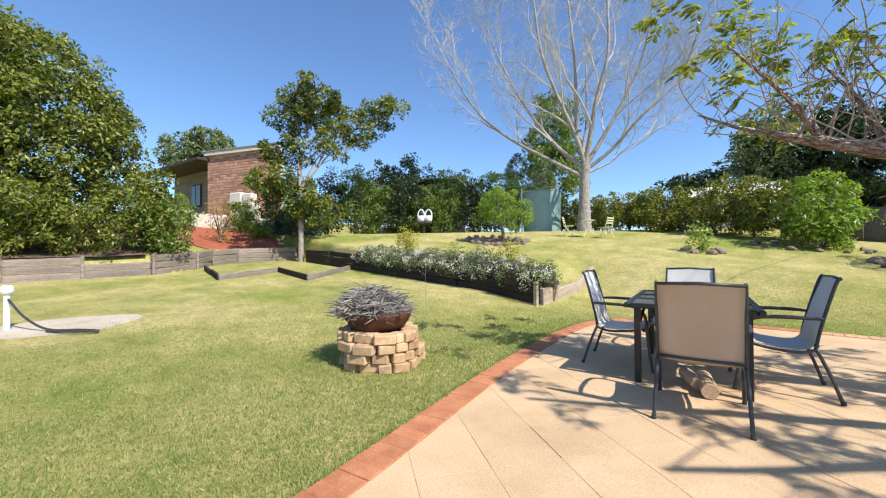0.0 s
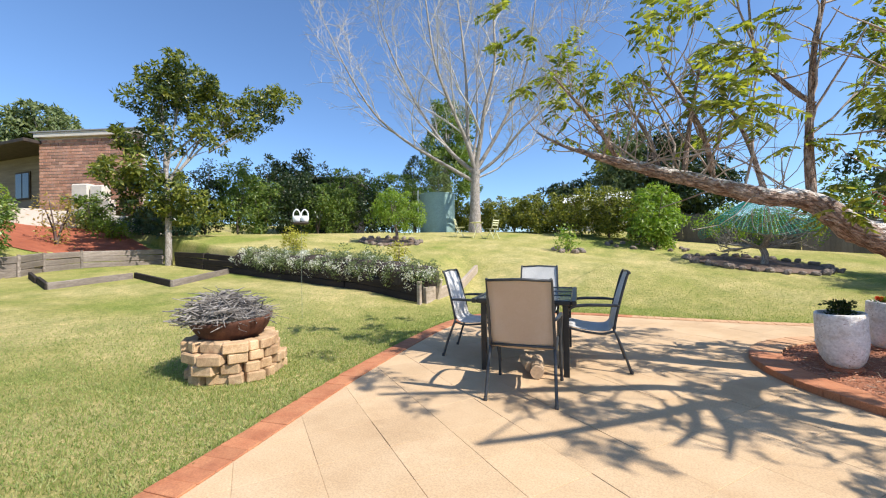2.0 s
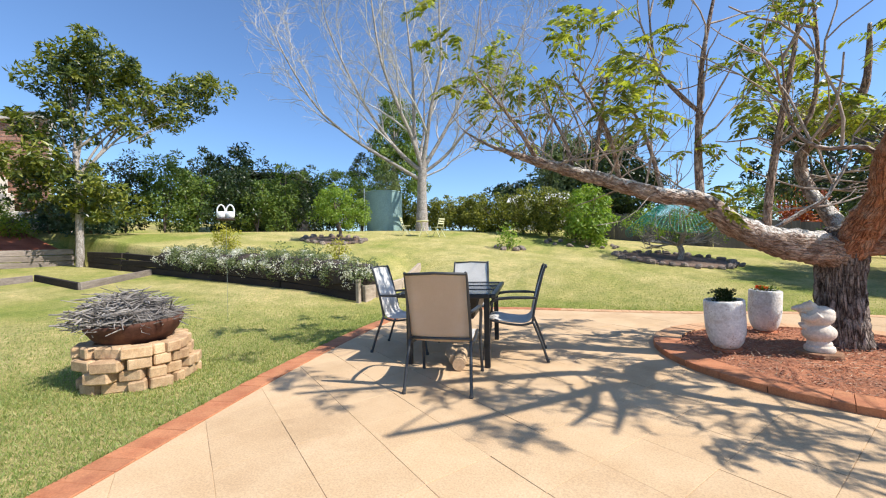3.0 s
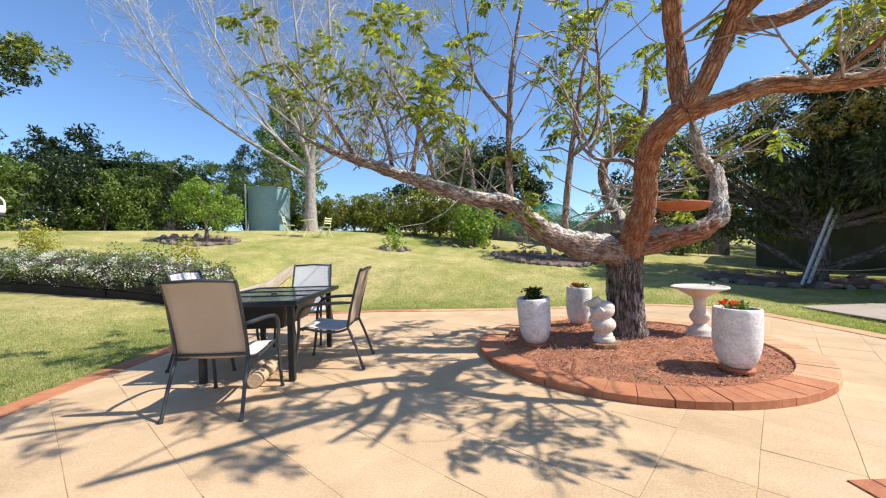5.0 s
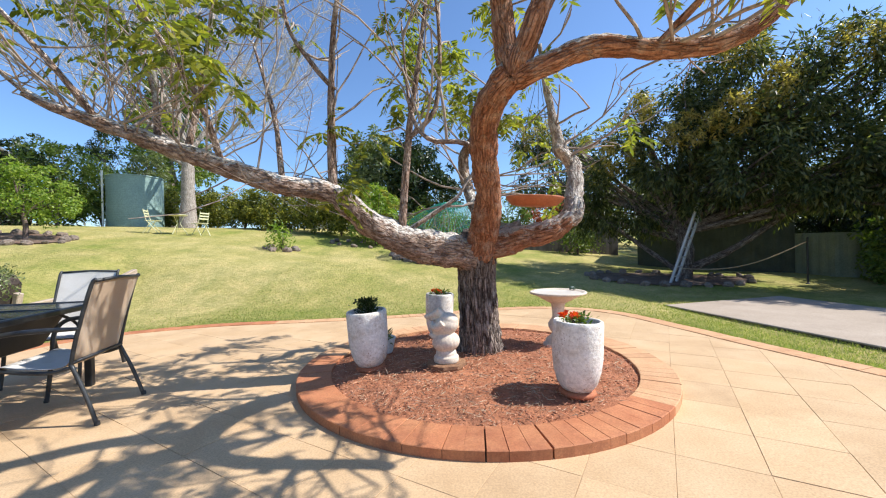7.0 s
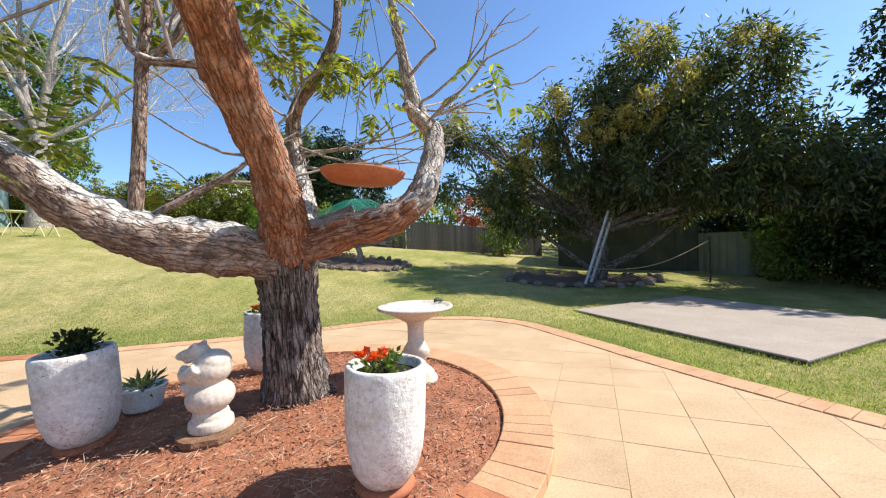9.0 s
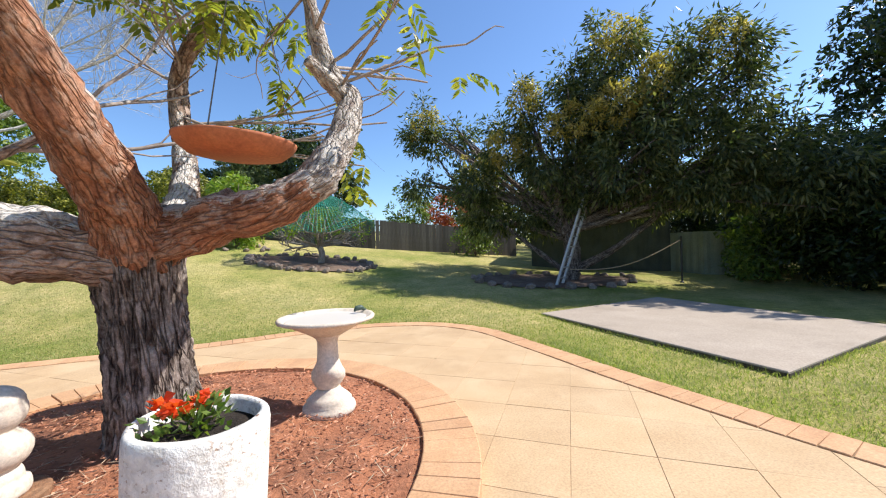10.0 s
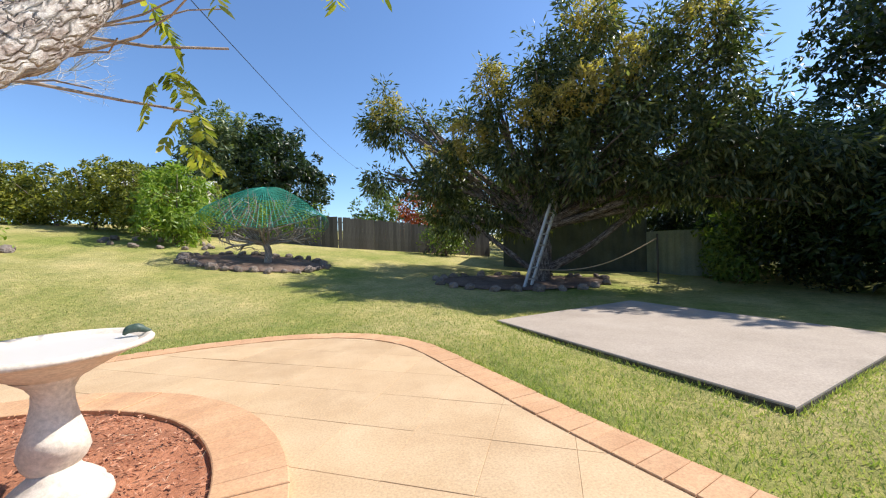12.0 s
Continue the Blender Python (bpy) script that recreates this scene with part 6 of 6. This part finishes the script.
def steel_fence():
    T = thing("steel_shed", pose(0, 0, 0), "green-grey ribbed steel shed behind the mango tree", "shed")
    def ribbed(a, b, h, mat, name):
        a, b = Vector((*a, 0)), Vector((*b, 0))
        L = (b - a).length
        u = (b - a).normalized()
        n = Vector((u.y, -u.x, 0))
        s = Shape()
        k = int(L / 0.08)
        for i in range(k + 1):
            p = a + u * (L * i / k) + n * (0.02 if i % 4 < 2 else 0.0)
            z = ground_z(p.x, p.y) - 0.05
            q = p - n * 0.05
            s.v += [(p.x, p.y, z), (p.x, p.y, z + h), (q.x, q.y, z + h), (q.x, q.y, z)]
        s.f = [f for i in range(k) for f in ((4 * i, 4 * i + 4, 4 * i + 5, 4 * i + 1), (4 * i + 1, 4 * i + 5, 4 * i + 6, 4 * i + 2), (4 * i + 2, 4 * i + 6, 4 * i + 7, 4 * i + 3))]
        return s.part(name, mat, T)
    ribbed((8.6, 16.6), (12.6, 14.2), 2.0, SHED_SHADED, "wall")
    ribbed((12.6, 14.2), (12.45, 12.75), 1.35, SHED, "side_panel")
    ribbed((12.45, 12.75), (13.4, 11.9), 1.35, SHED, "side_panel")
    Shape().add([(8.3, 16.5, 2.05), (12.8, 13.9, 2.05), (14.4, 16.6, 2.5), (9.9, 19.2, 2.5), (8.3, 16.5, 1.97), (12.8, 13.9, 1.97)], [(0, 1, 2, 3), (4, 5, 1, 0)]).part("roof", GREY_ROOF, T)


def line_post(x, y):
    T = thing("line_post", pose(x, y, ground_z(x, y)), "slim dark steel post beside the concrete pad", "post")
    Shape().tube([(0, 0, -0.05), (0, 0, 1.22)], 0.024, 8).part("pole", WIRE, T)
    Shape().lathe([(0.05, 0), (0.045, 0.02), (0.026, 0.04)], 10).part("collar", WIRE, T)
    R = thing("hanging_rope", pose(0, 0, 0), "sagging pale rope tied between the post and the mango tree", "rope")
    a, b = Vector((x, y, ground_z(x, y) + 1.12)), Vector((7.9, 12.4, 0.35))
    pts = [a.lerp(b, t) + Vector((0, 0, -0.28 * math.sin(math.pi * t))) for t in np.linspace(0, 1, 14)]
    Shape().tube(pts, 0.012, 6).part("cord", STRAW, R)


def plastic_seat(x, y):
    T = thing("plastic_chair", pose(x, y, ground_z(x, y), 0, 0, 200), "small white plastic seat on the grass near the shed", "chair")
    Shape().box(0, 0, 0.2, 0.4, 0.36, 0.03, bev=0.01).part("seat", WHITE, T)
    Shape().box(0, 0.2, 0.38, 0.4, 0.03, 0.34, bev=0.01).part("backrest", WHITE, T)
    for sx in (-0.17, 0.17):
        for sy in (-0.15, 0.15):
            Shape().tube([(sx, sy, 0), (sx * 0.9, sy * 0.9, 0.19)], 0.016, 6).part("leg", WHITE, T)


def tap(x, y):
    z = ground_z(x, y)
    T = thing("garden_tap", pose(x, y, z), "white capped garden tap post with a coiled dark hose", "garden tap")
    Shape().tube([(0, 0, -0.05), (0, 0, 0.55)], 0.035, 10).part("post", WHITE, T)
    Shape().lathe([(0.06, 0.53), (0.075, 0.56), (0.07, 0.62), (0.04, 0.65)], 14).part("cap", WHITE, T)
    Shape().tube(smooth_path([(0.04, 0.02, 0.45), (0.25, 0.2, 0.2), (0.5, 0.45, 0.03), (0.8, 0.8, 0.02), (1.1, 1.0, 0.02), (0.9, 0.7, 0.02), (0.6, 0.45, 0.02)], 5), 0.016, 6).part("hose", WIRE, T, "dark rubber hose")
    s = Shape()
    A = 28
    for i in range(6):
        for k in range(A):
            t = 2 * math.pi * k / A
            r = (0.02 + i / 5) * (1 + 0.2 * noise.noise(Vector((math.cos(t), math.sin(t), 2))))
            px, py = x + 0.1 + 0.7 * r * math.cos(t), y + 0.5 + 1.0 * r * math.sin(t)
            s.v.append((px, py, ground_z(px, py) + 0.014 - 0.012 * (i / 5) ** 4))
    s.f = [(i * A + k, i * A + (k + 1) % A, (i + 1) * A + (k + 1) % A, (i + 1) * A + k) for i in range(5) for k in range(A)]
    s.thing("sand_patch", SAND, "worn patch of bare sandy earth in the lawn", "sand", "structure", smooth=True)


def twin_basket(x, y, z):
    z0 = ground_z(x, y)
    T = thing("twin_planter", pose(x, y, z0, 0, 0, 45), "white twin-handled planter held up on a slim rod", "planter")
    Shape().tube([(0, 0.02, -0.05), (0, 0.02, z - z0)], 0.0022, 5).part("rod", SHED, T)
    Shape().lathe([(0.12, z - z0 - 0.03), (0.14, z - z0 - 0.02), (0.13, z - z0), (0.02, z - z0)], 16).part("tray", DARK_WOOD, T)
    for sx in (-0.066, 0.066):
        s = Shape().lathe([(0.04, 0), (0.062, 0.02), (0.068, 0.07), (0.064, 0.11), (0.056, 0.11), (0.05, 0.03), (0.01, 0.02)], 18, pose(sx, 0, z - z0))
        s.part("pot", WHITE, T, smooth=True)
        Shape().tube(smooth_path([(sx - 0.058, 0, z - z0 + 0.08), (sx - 0.05, 0, z - z0 + 0.17), (sx, 0, z - z0 + 0.225), (sx + 0.05, 0, z - z0 + 0.17), (sx + 0.058, 0, z - z0 + 0.08)], 4), 0.011, 8).part("handle", WHITE, T, smooth=True)


def overhead_wire(a, b, sag, r=0.008):
    a, b = Vector(a), Vector(b)
    W = thing("overhead_wire", pose(0, 0, 0), "thin dark overhead service wire", "wire")
    Shape().tube([a.lerp(b, t) + Vector((0, 0, -sag * math.sin(math.pi * t))) for t in np.linspace(0, 1, 16)], r, 5).part("cable", WIRE, W)


# ---- place everything ----
shade_tree()
chair = patio_chair()
chair.matrix_basis = TABLE_M @ pose(0.07, -1.36, 0, 0, 0, 0)
for mx, my, rz in ((-0.96, 0.05, -90), (0.97, -0.05, 90), (-0.02, 1.32, 180)):
    copy_thing(chair, TABLE_M @ pose(mx, my, 0, 0, 0, rz))
patio_table()
loose_log(-1.84, 3.36, 20, 0.062, 0.42)
loose_log(-1.98, 3.46, 32, 0.055, 0.36)
fire_pit()
tall_pot(0.60, 4.72, 0.178, 0.50, (2, -3), "tall off-white pitted stone pot with a small dark plant", "white pots in the tree ring")
tall_pot(1.17, 5.82, 0.165, 0.50, (0, 2), "tall off-white stone pot with small red flowers", "white pots in the tree ring")
tall_pot(2.25, 4.09, 0.175, 0.50, (-1, 2), "tall off-white stone pot with bright orange-red flowers", "white pots in the tree ring")
small_plant(0.58, 4.72, 0.56, 0.085, 0.13, LEAF_DARK, 420, 0.034, 0.02, 81, "small dark green plant in a white pot")
small_plant(1.18, 5.82, 0.56, 0.10, 0.06, LEAF_MID, 90, 0.05, 0.02, 82, "low plant with red flowers in a white pot", 4)
small_plant(2.255, 4.09, 0.555, 0.095, 0.075, LEAF_MID, 230, 0.034, 0.017, 83, "leafy plant with orange-red flowers in a white pot", 4)
wp = thing("small_pot", pose(0.62, 5.16, 0.085), "small plain white plastic pot with a low plant", "plant pot")
Shape().lathe([(0.10, 0), (0.105, 0.01), (0.135, 0.14), (0.14, 0.15), (0.13, 0.155), (0.12, 0.13), (0.01, 0.125)], 28).part("body", WHITE, wp, smooth=True)
small_plant(0.62, 5.16, 0.205, 0.10, 0.07, LEAF_GUM, 90, 0.08, 0.02, 84, "pale green spiky plant in a small white pot")
bird_bath(2.45, 5.33)
statue(1.29, 4.64)
hanging_dish(2.13, 4.86, 1.50, 0.262)
flower_bed()
garden_boxes()
lower_wall()
house()
far_shed()
water_tank(-13.4, 18.2)
bare_tree(-10.5, 17.6)
bistro_set(-8.9, 14.9)
rock_ring(0.95, 14.3, 1.7, 1.25, 34, 1, "ring of brown rocks round the netted tree")
netted_tree(1.1, 14.4)
rock_ring(-11.3, 11.6, 1.4, 1.0, 20, 2, "ring of pale rocks round the small green tree")
rock_ring(-4.4, 13.6, 0.5, 0.4, 7, 3, "few brown rocks round a sapling", False)
rock_ring(-2.2, 16.2, 1.4, 0.7, 14, 4, "line of brown rocks under the round shrub", False)
rock_ring(7.6, 12.6, 2.2, 1.3, 26, 5, "brown rocks and red mulch under the mango tree")
plain_tree("green_tree", "small bright green leafy tree", -10.9, 11.6, 2.0, 0.06, [(0, 0, 1.35, 1.0, 1.0, 0.75), (-0.3, 0, 1.7, 0.7, 0.7, 0.5), (0.4, 0.2, 1.0, 0.7, 0.7, 0.5)], LEAF_LIGHT, 5200, 0.10, 0.045, 101, TWIG_DARK, 0.22, 0.5, 0.35)
bush("lawn_sapling", "small leafy sapling in a rock ring on the lawn", -4.4, 13.6, 0.35, 0.35, 0.75, LEAF_LIGHT, 380, 0.12, 0.05, 102, category="sapling", stem=0.015)
bush("yellow_shrub", "small yellow-leaved shrub behind the flower hedge", -11.6, 7.3, 0.36, 0.36, 0.95, LEAF_YELLOW, 900, 0.08, 0.035, 103, "yellow shrubs", 0.15, stem=0.015)
bush("yellow_shrub", "small yellow-leaved shrub behind the flower hedge", -7.2, 7.5, 0.28, 0.28, 0.85, LEAF_YELLOW, 520, 0.08, 0.035, 104, "yellow shrubs", 0.15, stem=0.015)
bush("low_shrub", "low straggly green shrub behind the flower hedge", -8.3, 7.6, 0.45, 0.35, 0.5, LEAF_GUM, 330, 0.09, 0.04, 105, stem=0.012)
bush("low_shrub", "low straggly green shrub behind the flower hedge", -9.6, 7.5, 0.3, 0.3, 0.45, LEAF_GUM, 160, 0.09, 0.04, 106, stem=0.012)
mango_tree(8.0, 12.7)
ladder(7.3, 11.85)
line_post(10.55, 11.5)
plastic_seat(12.6, 14.9)
steel_fence()
paling_fence([(-3.2, 19.2), (2.7, 18.8), (9.4, 20.0)], 1.25, "grey weathered paling fence behind the lawn")
tap(-9.1, -1.6)
twin_basket(-6.16, 3.74, 1.76)

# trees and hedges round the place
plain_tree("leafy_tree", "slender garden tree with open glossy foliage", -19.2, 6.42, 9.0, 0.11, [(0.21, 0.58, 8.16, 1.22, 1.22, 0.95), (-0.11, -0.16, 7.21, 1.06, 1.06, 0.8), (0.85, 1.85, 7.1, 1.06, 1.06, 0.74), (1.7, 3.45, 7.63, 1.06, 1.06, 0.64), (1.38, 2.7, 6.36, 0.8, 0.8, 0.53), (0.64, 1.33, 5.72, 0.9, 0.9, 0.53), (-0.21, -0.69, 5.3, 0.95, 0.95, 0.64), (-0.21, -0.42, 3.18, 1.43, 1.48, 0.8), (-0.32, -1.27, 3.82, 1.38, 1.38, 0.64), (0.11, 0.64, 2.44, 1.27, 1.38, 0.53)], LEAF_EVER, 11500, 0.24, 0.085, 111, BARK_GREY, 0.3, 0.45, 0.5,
           # second set of darker leaves through the crown
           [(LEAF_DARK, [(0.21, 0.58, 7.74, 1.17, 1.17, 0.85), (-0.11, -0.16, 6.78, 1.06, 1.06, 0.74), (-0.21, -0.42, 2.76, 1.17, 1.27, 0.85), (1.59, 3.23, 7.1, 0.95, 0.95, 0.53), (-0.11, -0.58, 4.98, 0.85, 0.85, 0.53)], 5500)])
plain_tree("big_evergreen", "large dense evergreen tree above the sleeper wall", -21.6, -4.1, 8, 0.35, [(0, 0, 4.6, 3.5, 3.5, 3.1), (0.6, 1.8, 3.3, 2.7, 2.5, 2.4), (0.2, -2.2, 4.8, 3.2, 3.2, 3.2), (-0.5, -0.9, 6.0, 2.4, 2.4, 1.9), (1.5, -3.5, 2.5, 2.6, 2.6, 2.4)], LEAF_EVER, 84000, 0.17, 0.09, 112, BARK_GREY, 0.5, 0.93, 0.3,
           # darker leaves inside the outer ones put the shade between clumps into colour
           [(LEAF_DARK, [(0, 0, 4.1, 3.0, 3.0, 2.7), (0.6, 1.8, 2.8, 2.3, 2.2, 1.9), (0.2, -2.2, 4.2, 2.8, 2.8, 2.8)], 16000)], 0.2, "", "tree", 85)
bush("mixed_shrub", "wide leafy shrub with reddish tips above the wall", -18.6, 0.4, 1.5, 1.5, 2.9, LEAF_EVER, 6500, 0.17, 0.07, 113, clump=0.35)
bush("mixed_shrub", "wide leafy shrub above the sleeper wall", -18.4, -2.6, 1.5, 1.6, 2.5, LEAF_EVER, 6000, 0.17, 0.07, 114, clump=0.35)
for i, y in enumerate((-6.6, -5.2, -3.9, -1.4, 0.9)):
    bush("wall_shrub", "low leafy shrub spilling over the sleeper wall", -18.0, y, 1.1, 1.1, 1.7, LEAF_EVER if i % 2 else LEAF_MID, 3200, 0.15, 0.06, 220 + i, "shrubs above the sleeper wall", 0.3)
plain_tree("gum_tree", "distant grey-green gum tree behind the house", -42.3, 5.9, 9.8, 0.3, [(0, 0, 6.4, 2.4, 2.4, 2.0), (0.6, 0.8, 7.9, 1.9, 1.9, 1.3), (-0.6, -1.6, 6.6, 1.8, 1.8, 1.3), (0.8, 2.2, 6.4, 1.6, 1.6, 1.3)], LEAF_GUM, 9000, 0.40, 0.15, 115, BARK_GREY, 0.6, 0.5)
bush("bank_shrub", "low bright shrub on the mulched bank", -23.4, 5.6, 0.8, 0.8, 1.0, LEAF_LIGHT, 900, 0.14, 0.06, 116)
bush("bank_shrub", "blue-green leafy shrub at the end of the bank", -21.5, 7.6, 1.2, 1.2, 1.6, LEAF_BLUE, 2600, 0.16, 0.07, 117)
bush("bank_shrub", "blue-green leafy shrub at the end of the bank", -23.4, 8.6, 1.3, 1.3, 1.7, LEAF_MID, 2600, 0.16, 0.07, 118)
bush("bank_shrub", "leafy green shrub in front of the low block wall", -25.4, 5.4, 0.9, 0.9, 1.8, LEAF_MID, 2400, 0.16, 0.07, 128)
bush("bank_shrub", "blue-green leafy shrub in front of the low block wall", -24.0, 7.0, 1.1, 1.1, 1.8, LEAF_BLUE, 2800, 0.16, 0.07, 129)
bush("bank_shrub", "leafy green shrub in front of the low block wall", -26.9, 2.0, 0.9, 0.9, 1.5, LEAF_LIGHT, 1800, 0.16, 0.07, 130)
bush("sapling", "young staked sapling with yellow-brown leaves", -22.4, 3.6, 0.7, 0.7, 2.2, LEAF_FLUSH, 420, 0.16, 0.07, 119, category="sapling", stem=0.05, base=0.25)
hedge_rng = random.Random(77)
for i in range(9):
    a = Vector((-21.2, 9.0, 0)).lerp(Vector((-14.6, 18.3, 0)), i / 8)
    h = 3.3 + hedge_rng.uniform(-0.3, 0.5)
    bush("hedge_shrub", "tall dense dark green hedge shrub at the lawn's edge", a.x - 0.6 + hedge_rng.gauss(0, 0.2), a.y, 1.35, 1.35, h, LEAF_MID if i % 3 else LEAF_DARK, 5600, 0.16, 0.065, 120 + i, "hedge behind the lawn", 0.35)
bush("round_tree", "rounded dark tree behind the hedge", -22.0, 15.0, 2.2, 2.2, 5.4, LEAF_DARK, 7000, 0.26, 0.1, 131, clump=0.5, category="tree")
plain_tree("thin_conifer", "slim dark conifer behind the tank", -17.0, 20.5, 5, 0.1, [(0, 0, 3.0, 0.9, 0.9, 1.4), (0, 0, 4.4, 0.6, 0.6, 1.0)], LEAF_DARK, 2600, 0.2, 0.05, 132, clump=0.3)
plain_tree("thin_conifer", "slim dark conifer behind the tank", -15.6, 21.5, 4.5, 0.1, [(0, 0, 2.6, 0.9, 0.9, 1.3), (0, 0, 3.8, 0.6, 0.6, 0.9)], LEAF_GUM, 2600, 0.2, 0.05, 133, clump=0.3)
plain_tree("tall_evergreen", "tall dark evergreen behind the bare tree", -17.5, 25.5, 12, 0.3, [(0, 0, 4.5, 2.3, 2.3, 3.0), (0.2, 0, 7.6, 2.0, 2.0, 2.2), (0, 0, 9.6, 1.3, 1.3, 1.3)], LEAF_MID, 13000, 0.3, 0.11, 134, clump=0.5)
for i in range(9):
    a = Vector((-13.0, 20.3, 0)).lerp(Vector((-2.6, 18.2, 0)), i / 8)
    h = 2.0 + hedge_rng.uniform(-0.25, 0.35)
    bush("hedge_shrub", "yellow-green clipped hedge shrub along the boundary", a.x, a.y + hedge_rng.gauss(0, 0.2), 1.3, 1.1, h, LEAF_HEDGE, 5200, 0.13, 0.06, 140 + i, "boundary hedge", 0.25)
bush("round_shrub", "bright green round leafy shrub on the lawn edge", -1.85, 16.4, 0.95, 0.95, 2.4, LEAF_LIGHT, 4600, 0.17, 0.06, 150, clump=0.3, droop=0.5)
plain_tree("dark_tree", "dense grey-green tree behind the boundary", -4.9, 28.8, 8, 0.3, [(0, 0, 4.4, 1.9, 1.9, 1.9), (0.2, 0, 6.0, 1.4, 1.4, 1.1), (0.6, 0, 2.8, 2.2, 2.0, 1.8)], LEAF_GUM, 12000, 0.30, 0.12, 151, clump=0.5, shell=0.3)
plain_tree("dark_tree", "dense dark tree behind the boundary", -1.5, 28.5, 7, 0.3, [(0, 0, 3.8, 2.0, 2.0, 2.0), (-0.2, 0, 5.4, 1.4, 1.4, 1.1), (0.8, 0, 2.4, 2.4, 2.2, 1.8)], LEAF_DARK, 13000, 0.30, 0.12, 152, clump=0.5, shell=0.3)
bush("flowering_creeper", "leafy creeper with orange and red flowers over the fence", 4.2, 20.6, 1.3, 0.9, 2.6, LEAF_MID, 2600, 0.16, 0.07, 153, clump=0.3)
bush("flowering_creeper", "red-leaved creeper above the fence", 5.9, 21.2, 1.3, 0.9, 2.7, LEAF_RED, 2400, 0.16, 0.07, 154, clump=0.3)
bush("fence_climber", "pale green climber hanging over the fence", 7.0, 19.0, 1.1, 0.6, 1.5, LEAF_MID, 1600, 0.14, 0.06, 155, clump=0.25)
for i, (x, y, r, h) in enumerate(((13.2, 9.6, 1.5, 3.4), (13.0, 7.6, 1.5, 3.2), (12.6, 5.6, 1.5, 3.2), (14.8, 10.8, 1.8, 4.4), (15.4, 7.6, 2.0, 4.4), (16.2, 14.0, 2.2, 4.2), (15.0, 12.6, 1.7, 3.6), (17.6, 10.6, 2.2, 4.6), (14.9, 15.2, 1.6, 3.8), (12.0, 18.6, 2.0, 4.2))):
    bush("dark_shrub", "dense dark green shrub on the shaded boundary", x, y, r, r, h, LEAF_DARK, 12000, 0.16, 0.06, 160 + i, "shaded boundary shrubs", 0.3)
bush("side_shrub", "leafy green shrub beside the pale steel fence panel", 12.75, 11.3, 0.95, 0.95, 2.0, LEAF_MID, 5200, 0.15, 0.06, 159, clump=0.28)
plain_tree("overhanging_tree", "tall tree with dark leaves above the boundary shrubs", 15.0, 8.6, 7.2, 0.2, [(-1.15, 0.6, 5.5, 1.1, 1.0, 0.95), (-1.1, 0.9, 4.5, 0.6, 0.6, 0.45), (0.2, 0, 5.8, 1.5, 1.5, 1.0), (0.15, -1.2, 5.0, 1.2, 1.1, 0.9)], LEAF_DARK, 11000, 0.16, 0.08, 170, BARK_GREY, 0.32, 0.4, 0.6)
for i, (x, y, r, h) in enumerate(((-34, 20, 3.2, 6.5), (-28, 26, 3.2, 6.0), (-9, 30, 3.0, 4.5), (9, 28, 3.4, 6.5), (14, 24, 3.4, 5.5), (19, 18, 3.2, 4.6), (21, 12, 3.0, 3.4), (19, 5, 3.0, 5.0))):
    bush("far_tree", "dark leafy tree beyond the boundary", x, y, r, r, h, LEAF_DARK, 5000, 0.34, 0.13, 180 + i, "trees beyond the boundary", 0.6, "tree", 0.12)
overhead_wire((0.8, 9.0, 5.0), (3.4, 30.0, 6.6), 0.3)

# ---- small pieces ----
build_pavers()
build_border()


def grass():
    """Short blades where the lawn is seen closest."""
    g = np.random.default_rng(90)
    s = Shape()
    pts = []
    while len(pts) < 130000:
        if g.uniform() < 0.55:
            x, y = -2.0 - abs(g.normal(0, 2.6)), 2.0 + g.normal(0, 2.4)
        else:
            x, y = g.uniform(-3.0, 8.0), 4.0 + abs(g.normal(0, 3.2))
        if inside_patio(x, y) or y > 12 or y < -3.5:
            continue
        q = plate_inside(x, y)
        if q:
            continue
        pts.append((x, y, ground_z(x, y) - 0.004))
    c = np.array(pts)
    d = np.stack([g.normal(0, 0.55, len(c)), g.normal(0, 0.55, len(c)), np.ones(len(c))], 1)
    s.leaves(c, d, 0.036, 0.006, g, 0.1)
    # longer unmown blades against the brick border and the concrete pad
    rim = []
    runs = list(zip(EDGE, EDGE[1:])) + [(b, a) for a, b in zip(SLAB, SLAB[1:] + SLAB[:1])]
    for a, b in runs:
        t = (b - a).normalized()
        out = Vector((-t.y, t.x, 0))
        for _ in range(int((b - a).length * 230)):
            p = a.lerp(b, g.uniform()) + out * abs(g.normal(0.012, 0.02))
            if p.y > -1.5 and p.x < 7.5:
                rim.append((p.x, p.y, ground_z(p.x, p.y) - 0.006))
    c = np.array(rim)
    d = np.stack([g.normal(0, 0.6, len(c)), g.normal(0, 0.6, len(c)), np.ones(len(c))], 1)
    s.leaves(c, d, 0.055, 0.006, g, 0.1)
    s.thing("lawn_grass", GRASS, "short mown grass blades at the lawn edge", "grass", "stuff")


def plate_inside(x, y):
    p = Vector((x, y, 0))
    ok = True
    for a, b in zip(SLAB, SLAB[1:] + SLAB[:1]):
        if (b.x - a.x) * (p.y - a.y) - (b.y - a.y) * (p.x - a.x) < 0:
            ok = False
    return ok or (x + 4.52) ** 2 + (y - 1.8) ** 2 < 0.2


grass()
